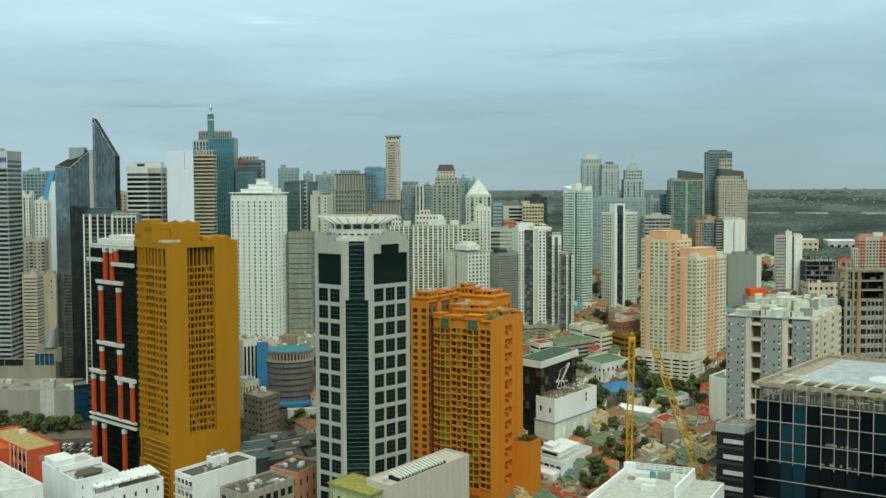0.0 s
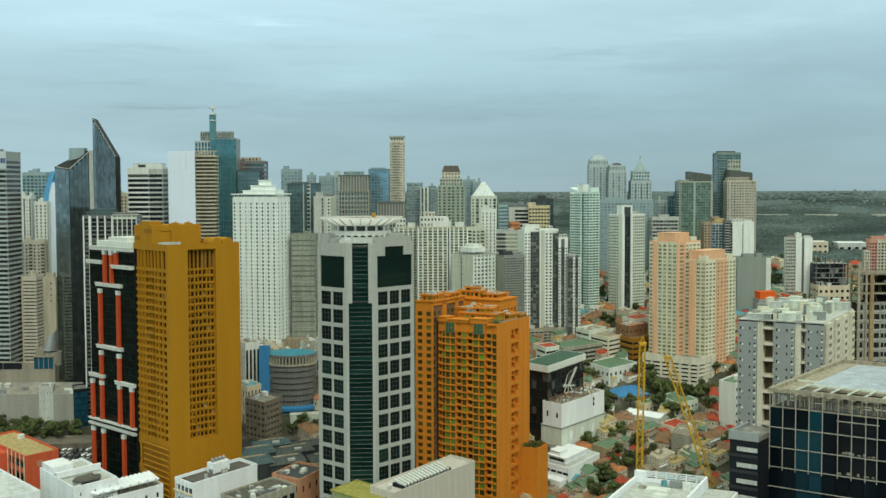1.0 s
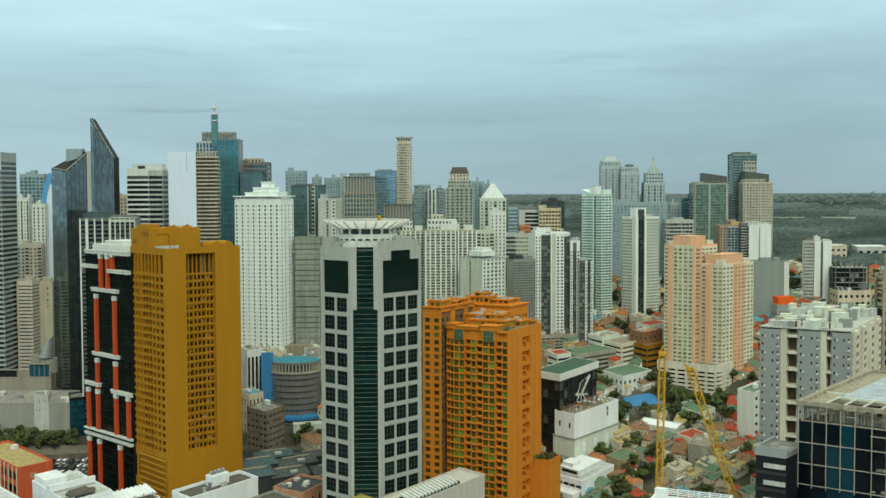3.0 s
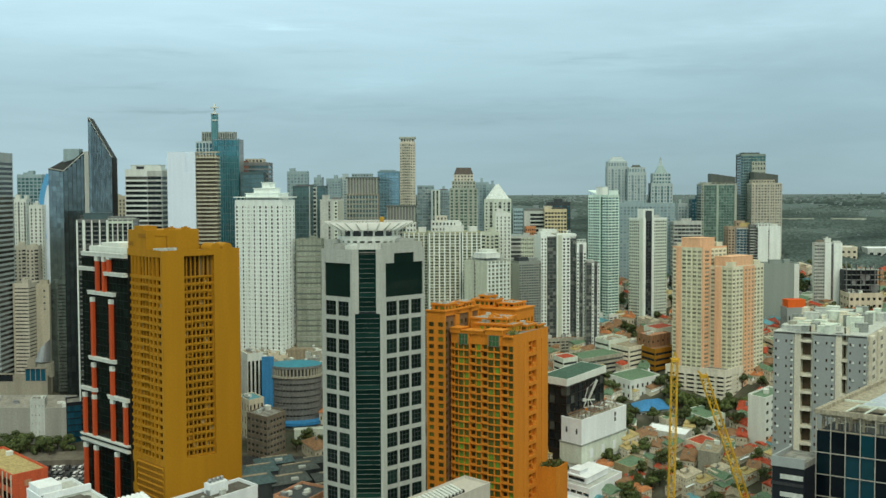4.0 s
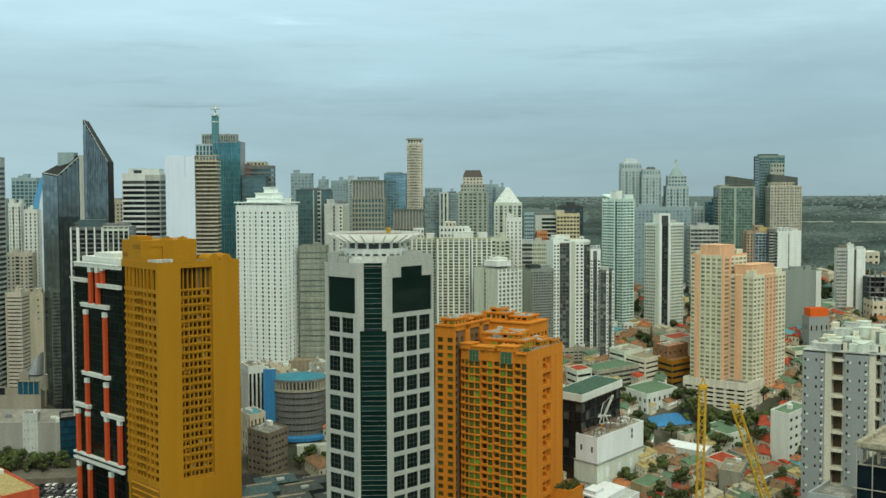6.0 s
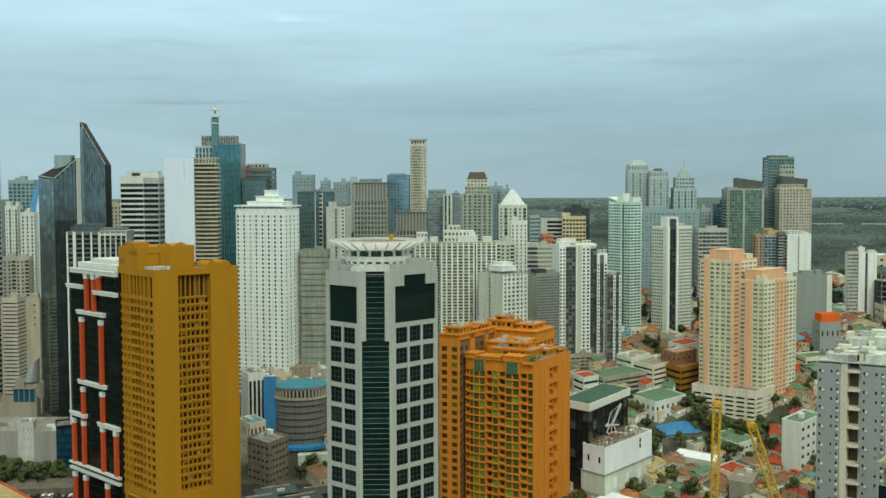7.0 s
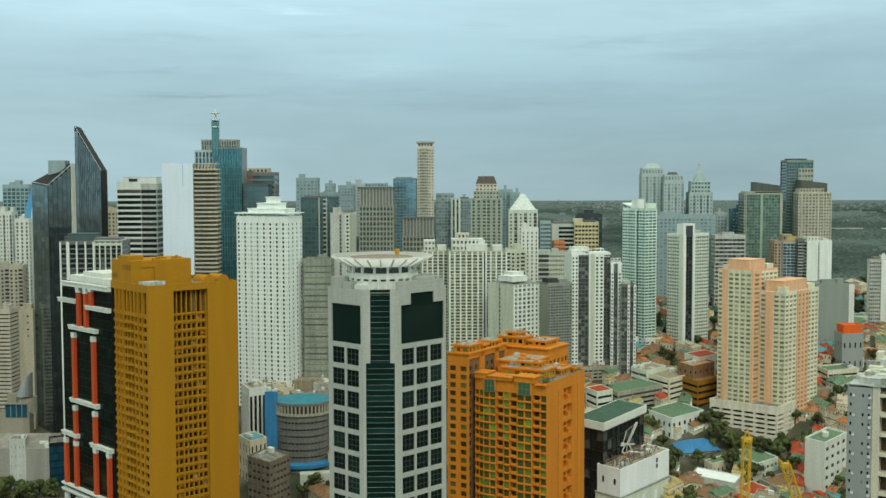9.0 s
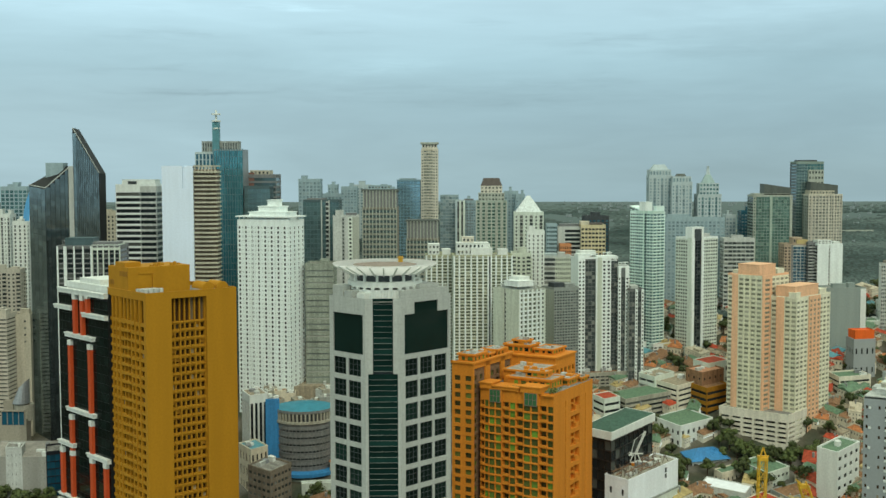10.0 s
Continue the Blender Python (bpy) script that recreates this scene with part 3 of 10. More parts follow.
# ---- middle distance ----
M_peach = paint("peach_paint", (0.76, 0.46, 0.28), 0.85, 0.15)
M_podpale = paint("pale_podium_paint", (0.70, 0.67, 0.56), 0.85, 0.2)
M_bandgrey = paint("pale_band_panel", (0.40, 0.45, 0.46), 0.7, 0.2)
M_brightgrey = paint("pale_fascia_panel", (0.52, 0.58, 0.60), 0.7, 0.15)
M_signblue = paint("dark_blue_sign", (0.02, 0.06, 0.20), 0.5, 0.1)
M_cream_light = paint("pale_cream_paint", (0.74, 0.72, 0.56), 0.8, 0.2)
tower(130.2, 606.0, 47.0, 32.9, 52, 49.2, M_podpale, G_dark, rows=5, cols=6, side=6, wx=0.8, wy=0.5, rec=1.4, base=5, head=3, plant=0,
      name="car_park", label="cream car-park podium with open slots below the peach towers", category="car park")
M_hotel = paint("bright_white_render", (0.79, 0.865, 0.84), 0.85, 0.12, 6)
M_bandcream = paint("greenish_cream_band", (0.50, 0.49, 0.38), 0.85, 0.2, 6)
t_hotel = tower(-91.2, 627.0, 13.8, 27.3, 70, 133.6, M_hotel, G_dark, rows=42, cols=7, side=16, wx=0.44, wy=0.46, rec=0.3, base=6, head=2.5, plant=2, beat="hotel",
      name="hotel_tower", label="white hotel tower with rows of small windows", category="hotel")
t_band = tower(-252.2, 590.0, 30.0, 20.0, 0, 157.2, M_bandgrey, G_dark, rows=52, cols=1, side=1, wx=0.99, wy=0.58, rec=0.3, base=4, head=4,
      name="office_tower", label="tall office tower banded in grey and dark glass", category="office tower")
m = Mesh()
bz = ground_z(590) - 2
m.box(-0.1, -0.5, 148.6 - bz, 30.2, -0.02, 157.3 - bz)
head = part("fascia", m, M_brightgrey, t_band)
m = Mesh()
m.frustum([(22.4, -0.7, 152.8 - bz), (22.4, -0.52, 152.8 - bz), (24.2, -0.52, 151.0 - bz), (24.2, -0.7, 151.0 - bz)], [(24.2, -0.7, 154.6 - bz), (24.2, -0.52, 154.6 - bz), (26.0, -0.52, 152.8 - bz), (26.0, -0.7, 152.8 - bz)])
part("sign_mark", m, M_signblue, head)
for k in range(3):
    m = Mesh()
    m.box(26.5 + k * 1.2, -0.68, 151.6 - bz, 27.4 + k * 1.2, -0.52, 154.0 - bz)
    part("sign_bar", m, M_signblue, head)



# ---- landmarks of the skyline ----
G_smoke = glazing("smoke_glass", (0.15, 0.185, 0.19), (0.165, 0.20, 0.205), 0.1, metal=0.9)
# Paler copy of the smoke glass: the bright side's reflection set by colour.
G_smoke_lit = glazing("smoke_glass_lit", (0.20, 0.25, 0.26), (0.23, 0.28, 0.29), 0.12, metal=0.9)
M_finteal = paint("teal_fin", (0.045, 0.15, 0.18), 0.5, 0.15)


def skin(th, name, a, b, za, zb, rows, cols, mat, gap=0.07, low=2.0):
    """Panes on a plane that runs from a to b in plan, with its head sloping from za to zb."""
    g = Mesh()
    A, B = Vector((*a, 0)), Vector((*b, 0))
    for c in range(cols):
        p, q = A.lerp(B, c / cols), A.lerp(B, (c + 1) / cols)
        w = (q - p).normalized() * gap
        top = za + (zb - za) * (c + 0.5) / cols
        for r in range(rows):
            z0, z1 = low + (top - low) * r / rows, low + (top - low) * (r + 1) / rows - gap
            g.quad((*(p + w)[:2], z0), (*(q - w)[:2], z0), (*(q - w)[:2], z1), (*(p + w)[:2], z1))
    part(name, g, mat, th, kind="stuff")


def slanted(th, name, plan, z0, tops, mat):
    m = Mesh()
    m.frustum([(x, y, z0) for x, y in plan], [(x, y, z) for (x, y), z in zip(plan, tops)])
    part(name, m, mat, th)


def blade_towers():
    z = ground_z(612) - 2
    th = thing("office_tower", pose(-197.6, 612, z), "dark glass office tower with a slanted faceted top", "office tower")
    plan = [(0, 0), (9.2, 5.0), (4.0, 15.0), (-10.0, 7.0)]
    tops = [148.6 - z, 158.0 - z, 159.0 - z, 150.0 - z]
    slanted(th, "body", plan, 0, tops, M_blackmetal)
    skin(th, "pale_face", (-10.06, 6.9), (-0.05, -0.1), 149.6 - z, 148.2 - z, 44, 4, G_smoke_lit)
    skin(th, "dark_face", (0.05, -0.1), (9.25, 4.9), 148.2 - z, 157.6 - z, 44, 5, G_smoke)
    m = Mesh()
    m.bar((0, 0, 148.8 - z), (9.2, 5.0, 158.2 - z), 0.18)
    m.bar((0, 0, 148.8 - z), (-10, 7, 150.2 - z), 0.18)
    part("coping", m, M_lgrey, th)
    m = Mesh()
    m.box(-3, 9, 150 - z, 5, 15, 160 - z)
    part("plant_room", m, M_haze, th)
    th = thing("office_tower", pose(-188.3, 615, z), "dark glass office tower rising to a sharp blade", "office tower")
    m = Mesh()
    m.box(0, 0.6, 0, 2.4, 10, 158.5 - z)
    part("strip", m, M_lgrey, th, "pale vertical strip")
    slanted(th, "blade", [(2.4, 0), (14.1, 0), (14.1, 9), (2.4, 9)], 0, [175.6 - z, 155.4 - z, 155.0 - z, 175.0 - z], M_blackmetal)
    skin(th, "pale_face", (2.5, -0.08), (4.0, -0.08), 173.8 - z, 172.6 - z, 46, 1, G_smoke_lit)
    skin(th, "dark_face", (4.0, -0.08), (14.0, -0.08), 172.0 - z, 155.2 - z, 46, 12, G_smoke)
    m = Mesh()
    m.bar((2.5, 0, 175.6 - z), (14.1, 0, 155.4 - z), 0.12)
    part("coping", m, M_lgrey, th)


def mast_tower():
    z = ground_z(670) - 2
    th = thing("office_tower", pose(-135.4, 670, z), "blue glass office tower with a crown and a mast", "office tower")
    m = Mesh()
    m.box(0, 0.2, 0, 14.4, 14, 166.8 - z)
    part("body", m, M_steel, th)
    skin(th, "curtain_wall", (0.1, 0.1), (14.3, 0.1), 166.4 - z, 166.4 - z, 36, 11, G_blue_bright, 0.16)
    for k in range(12):
        f = Mesh()
        f.box(k * 1.3 - 0.1, -0.25, 2, k * 1.3 + 0.1, 0.1, 167.2 - z)
        part("fin", f, M_finteal, th)
    m = Mesh()
    m.box(-9.6, 1.5, 0, -0.2, 14, 165.6 - z)
    part("flank", m, M_hazel, th)
    skin(th, "flank_glazing", (-9.4, 1.44), (-0.4, 1.44), 165 - z, 165 - z, 36, 5, G_blue, 0.35)
    m = Mesh()
    m.box(-7.0, 5, 165 - z, 11.0, 13, 171.0 - z)
    part("crown", m, M_grey, th)
    skin(th, "crown_glazing", (-6.8, 4.94), (10.8, 4.94), 170.4 - z, 170.4 - z, 2, 14, G_mid, 0.3, 166 - z)
    m = Mesh()
    m.box(-1.3, 3.5, 160 - z, 2.0, 6.5, 180.4 - z)
    part("mast_shaft", m, M_teal_panel, th)
    for zz, r in ((177.0, 2.0), (180.6, 2.3), (184.0, 2.3)):
        f = Mesh()
        f.prism(ring(r, 16, 0.4, 5), zz - z, zz + 0.6 - z)
        part("mast_ring", f, M_white, th)
    m = Mesh()
    m.prism(ring(0.5, 8, 0.4, 5), 180 - z, 186.4 - z)
    part("antenna", m, M_white, th)


def slab_tower():
    z = ground_z(632) - 2
    th = thing("tower", pose(-150.9, 632, z), "tower with a blank white slab wall and cream balcony bands", "tower")
    m = Mesh()
    m.box(0, 0, 0, 9.6, 8, 158.6 - z)
    m.box(9.7, 0.5, 0, 11.2, 8, 158.2 - z)
    m.box(11.3, 0, 0, 14.5, 8, 158.6 - z)
    m.box(9.6, 0, 0, 11.3, 8, 148 - z)
    part("slab_wall", m, M_brightwhite, th, "blank white wall with a groove")
    m = Mesh()
    m.box(14.5, 1.6, 0, 25, 9, 157 - z)
    part("core", m, M_brown, th)
    for k in range(60):
        f = Mesh()
        zz = 155.4 - k * 2.0 - z
        if zz < 2:
            break
        pts = [(14.5, 1.0)] + [(14.5 + 11.2 * j / 8, 0.6 - 0.9 * math.sin(math.pi * j / 8)) for j in range(9)] + [(25.7, 8.5), (14.5, 8.5)]
        f.prism(pts, zz, zz + 0.75)
        part("balcony_band", f, M_bandcream, th)
    m = Mesh()
    for j in range(7):
        m.box(15 + j * 1.55, 1.2, 155 - z, 15.5 + j * 1.55, 1.7, 158.4 - z)
    m.box(14.5, 1, 158.2 - z, 25.6, 8, 158.8 - z)
    part("pergola", m, M_tan, th)


def crowned(x, y, b, a, top, tiers, wall_mat, glass_mat, rows, cols, label, seed=1):
    """A block with narrower tiers on top: (margin, height, material, slope)."""
    plain = wall_mat is M_olive
    th = tower(x, y, b, a, 0, top, wall_mat, glass_mat, rows=rows, cols=cols, side=4, wx=0.88 if plain else 0.62, wy=0.56, plant=0, label=label, seed=seed,
               beat="" if plain or cols < 5 else "slot", piers=4 if plain else 0, pier_w=0.1)
    z = ground_z(y) - 2
    h = top - z - 0.5
    for mg, hh, mt, slope in tiers:
        m = Mesh()
        lo = [(mg, mg, h), (b - mg, mg, h), (b - mg, a - mg, h), (mg, a - mg, h)]
        s = mg + slope
        hi = [(s, s, h + hh), (b - s, s, h + hh), (b - s, a - s, h + hh), (s, a - s, h + hh)]
        m.frustum(lo, hi)
        part("tier", m, mt, th)
        if slope == 0:
            g = Mesh()
            k = max(2, int((b - 2 * mg) / 1.6))
            n = max(1, int(hh / 2.2))
            for r in range(n):
                for c in range(k):
                    x0 = mg + (b - 2 * mg) * (c + 0.2) / k
                    x1 = x0 + (b - 2 * mg) * 0.6 / k
                    z0 = h + hh * (r + 0.25) / n
                    g.quad((x0, mg - 0.06, z0), (x1, mg - 0.06, z0), (x1, mg - 0.06, z0 + hh * 0.5 / n), (x0, mg - 0.06, z0 + hh * 0.5 / n))
            part("tier_glazing", g, glass_mat, th, kind="stuff")
        h += hh
    return th


G_blue_bright = glazing("teal_blue_curtain_glass", (0.06, 0.20, 0.24), (0.11, 0.29, 0.33), 0.1, metal=0.5)
M_finblue = paint("sky_blue_panel", (0.10, 0.36, 0.66), 0.4, 0.15)
M_teal_panel = paint("teal_panel", (0.08, 0.22, 0.25), 0.4, 0.2)
M_brightwhite = paint("bright_white_paint", (0.70, 0.81, 0.94), 0.7, 0.06)
M_darkroof = paint("dark_roof", (0.10, 0.085, 0.075), 0.6, 0.2)
M_cap = paint("dark_olive_cap", (0.10, 0.115, 0.105), 0.6, 0.2)
blade_towers()
z = ground_z(686) - 2
th = thing("tower", pose(-239.2, 686, z), "slim pale tower with a bright blue curved fin", "building")
m = Mesh()
m.box(4.6, 0, 0, 9.0, 6, 142 - z)
part("shaft", m, M_brightwhite, th)
m = Mesh()
steps = [(2.0 + 4.6 * (k / 9) ** 1.7, 131.5 - z + 17.0 * k / 9) for k in range(10)]
edge = [(3.2, 112 - z)] + steps + [(q + 2.9, r) for q, r in steps[::-1]] + [(6.0, 112 - z)]
for (xa, za), (xb, zb) in zip(edge, edge[1:] + edge[:1]):
    m.quad((xa, -0.6, za), (xa, 5.4, za), (xb, 5.4, zb), (xb, -0.6, zb))
for (xa, za), (xb, zb), (xc, zc), (xd, zd) in zip(edge[:10], edge[1:11], edge[::-1][1:11], edge[::-1][:10]):
    m.quad((xa, -0.6, za), (xd, -0.6, zd), (xc, -0.6, zc), (xb, -0.6, zb))
part("fin", m, M_finblue, th, "bright blue curved fin")
mast_tower()
slab_tower()
M_glassroof = paint("pale_glass_roof", (0.62, 0.70, 0.68), 0.3, 0.25, 2)
crowned(14.9, 755, 16.6, 15, 132.6, ((0.4, 9.9, M_glassroof, 7.0),), M_palewhite, G_mid, 22, 6, "pale stone tower with a glazed pyramid roof")

# stepped head of the white hotel, raised frame of the grey tower
hz = ground_z(627) - 2
for x0, y0, x1, y1, z0, z1 in ((1.5, 3, 12.3, 22, 133.2, 137.0), (3, 7, 11, 18, 137.0, 139.6), (4.5, 9, 9.5, 14, 139.6, 142.5)):
    f = Mesh()
    f.box(x0, y0, z0 - hz, x1, y1, z1 - hz)
    f.box(x0 - 0.3, y0 - 0.3, z1 - hz, x1 + 0.3, y1 + 0.3, z1 - hz + 0.4)
    part("tier", f, M_hotel, t_hotel)
# the open canopy round the hotel's roof
hz = ground_z(627) - 2
f = Mesh()
f.rim(-0.8, -0.8, 14.6, 28.1, 2.6, 134.9 - hz, 135.5 - hz)
part("roof_canopy", f, M_hotel, t_hotel)
for k in range(12):
    f = Mesh()
    f.box(0.2, 1.0 + k * 2.3, 133.6 - hz, 0.6, 1.4 + k * 2.3, 134.9 - hz)
    part("canopy_post", f, M_hotel, t_hotel)
for k in range(8):
    f = Mesh()
    f.box(-0.2, 27.3 * k / 7 - 0.15 + (0.15 if k == 0 else 0), 4, -0.02, 27.3 * k / 7 + 0.15, 133 - hz)
    part("pier", f, M_hotel, t_hotel)


# far crowned towers, walls mostly in the haze-tinted panel colour
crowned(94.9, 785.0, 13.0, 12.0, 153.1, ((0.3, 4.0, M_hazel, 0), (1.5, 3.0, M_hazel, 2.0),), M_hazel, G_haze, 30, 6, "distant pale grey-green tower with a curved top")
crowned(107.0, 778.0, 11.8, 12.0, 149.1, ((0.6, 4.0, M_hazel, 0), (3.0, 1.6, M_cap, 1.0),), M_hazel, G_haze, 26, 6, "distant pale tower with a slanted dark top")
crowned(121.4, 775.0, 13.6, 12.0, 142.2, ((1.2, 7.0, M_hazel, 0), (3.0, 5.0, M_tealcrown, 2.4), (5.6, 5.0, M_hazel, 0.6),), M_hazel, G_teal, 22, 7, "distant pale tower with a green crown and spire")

# ---- towers with faces of upright strips ----
M_hotelwhite = paint("clean_white_render", (0.74, 0.80, 0.77), 0.8, 0.14, 6)
M_midgrey = paint("mid_grey_render", (0.27, 0.30, 0.28), 0.85, 0.2)
M_tealwhite = paint("mint_white_paint", (0.72, 0.88, 0.83), 0.75, 0.12)
M_tanwarm = paint("warm_tan_stone", (0.42, 0.33, 0.24), 0.8, 0.25)
M_greengrey = paint("grey_green_spandrel", (0.24, 0.31, 0.275), 0.8, 0.2)
M_greenpale = paint("pale_green_stone", (0.36, 0.45, 0.38), 0.8, 0.2)
M_ochre_roof2 = paint("ochre_roof_box", (0.50, 0.40, 0.18), 0.8, 0.3)
M_creamyellow = paint("yellow_cream_stone", (0.60, 0.53, 0.34), 0.8, 0.2)
M_orangeblock = paint("orange_stone", (0.55, 0.24, 0.11), 0.8, 0.2)
M_tealpanel2 = paint("dark_teal_panel", (0.06, 0.105, 0.115), 0.5, 0.2)
M_bluemirror = paint("steel_blue_panel", (0.14, 0.24, 0.29), 0.5, 0.15)
# Shaded tone of the peach towers' cream, painted on their flanks.
M_cream_shaded = paint("shaded_cream_paint", (0.66, 0.65, 0.48), 0.8, 0.2)
M_condo = paint("yellow_green_cream_render", (0.43, 0.445, 0.30), 0.8, 0.18)
M_umberred = paint("umber_red_panel", (0.25, 0.12, 0.09), 0.8, 0.2)
G_window = glazing("olive_window_glass", (0.07, 0.085, 0.06), (0.34, 0.36, 0.27), 0.15, 0.7, spec=0.5)
G_green2 = glazing("pale_green_glass", (0.06, 0.11, 0.095), (0.18, 0.27, 0.22), 0.12)
G_tealdark = glazing("deep_teal_glass", (0.09, 0.15, 0.16), (0.15, 0.22, 0.23), 0.1, metal=0.6)
G_peach = glazing("curtained_glass", (0.17, 0.175, 0.13), (0.46, 0.45, 0.36), 0.2, 0.6, spec=0.5)
G_bluedim = glazing("dim_blue_glass", (0.03, 0.07, 0.10), (0.12, 0.20, 0.25), 0.1)
G_bluemirror = glazing("blue_mirror_glass", (0.20, 0.33, 0.40), (0.26, 0.40, 0.47), 0.12, metal=0.75)


def slab_on(m, o, u, n, x0, x1, z0, z1, d0, d1):
    """A box on a wall: along u from x0 to x1, proud of it from d0 to d1."""
    q = [tuple(o + u * x + n * d) for x, d in ((x0, d1), (x1, d1), (x1, d0), (x0, d0))]
    m.frustum([(a, b, z0) for a, b, _ in q], [(a, b, z1) for a, b, _ in q])


def dress(bag, org, ux, w, h, fh, head, strips):
    """A face of upright strips (share, kind, wall, glass, bays, proud, ribs), floors fh apart below the head.
    Kinds: b blank, w small windows, W broad windows, s ribbon windows, g curtain wall, f lattice of ribs and floors, y balconies."""
    u, n = Vector((ux[0], ux[1], 0)), Vector((ux[1], -ux[0], 0))
    whole = sum(s[0] for s in strips)
    x = 0.0
    for s in strips:
        share, kind, wall, glass = s[:4]
        bays = s[4] if len(s) > 4 else 1
        proud = s[5] if len(s) > 5 else 0.0
        rib = s[6] if len(s) > 6 else wall
        sw = w * share / whole
        o = Vector(org) + u * x + n * proud
        rows = max(1, int((h - head - 1.0) / fh))
        base = h - head - rows * fh
        wm, gm = bag("wall", wall, (ux, x)), bag("glazing", glass)
        if proud:
            for e in (0.0, sw):
                p, q = o + u * e, o + u * e - n * (proud + 0.1)
                if e:
                    p, q = q, p
                wm.quad((q.x, q.y, 0), (p.x, p.y, 0), (p.x, p.y, h), (q.x, q.y, h))
            ends = [o, o + u * sw, o + u * sw - n * proud, o - n * proud]
            wm.poly([(q.x, q.y, h) for q in ends])
        if kind == "b":
            sheet(wm, gm, o, ux, sw, h, 0, 0, 1, 1, 0)
        elif kind == "w":
            sheet(wm, gm, o, ux, sw, h, bays, rows, 0.52, 0.52, 0.25, base=base, top=head)
        elif kind == "W":
            sheet(wm, gm, o, ux, sw, h, bays, rows, 0.74, 0.52, 0.3, base=base, top=head)
        elif kind == "s":
            sheet(wm, gm, o, ux, sw, h, 1, rows, 0.985, 0.62, 0.35, base=base, top=head)
        elif kind == "g":
            sheet(wm, gm, o, ux, sw, h, bays, rows, 0.90, 0.84, 0.08, base=base, top=head)
        elif kind in "fFv":
            if kind != "v":
                sheet(wm, gm, o - n * 0.35, ux, sw, h, bays, rows, 0.74, 0.54, 0.15, base=base, top=head)
            else:
                sheet(wm, gm, o - n * 0.35, ux, sw, h, bays, rows, 0.94, 0.74, 0.08, base=base, top=head)
            rm = bag("rib_run", rib)
            rw = min(0.85, sw / bays * 0.27) * (0.7 if kind == "v" else 1)
            for k in range(bays + 1):
                xc = min(max(sw * k / bays, rw / 2), sw - rw / 2)
                slab_on(rm, o, u, n, xc - rw / 2, xc + rw / 2, 0, h, -0.34, 0.2)
            for r in range(0 if kind == "v" else rows + 1):
                zz = base + r * fh
                lift = 0.16 if kind == "F" else 0.06
                slab_on(rm, o, u, n, 0.02, sw - 0.02, zz - fh * lift, zz + fh * lift, -0.33, -0.1)
        elif kind == "y":
            sheet(wm, gm, o, ux, sw, h, bays, rows, 0.82, 0.62, 0.25, base=base, top=head)
            rm = bag("balcony_run", rib)
            for r in range(rows):
                zz = base + r * fh
                for k in range(bays):
                    a, b = sw * (k + 0.05) / bays, sw * (k + 0.95) / bays
                    slab_on(rm, o, u, n, a, b, zz - 0.05, zz + fh * 0.32, 0.02, 0.3)
        x += sw


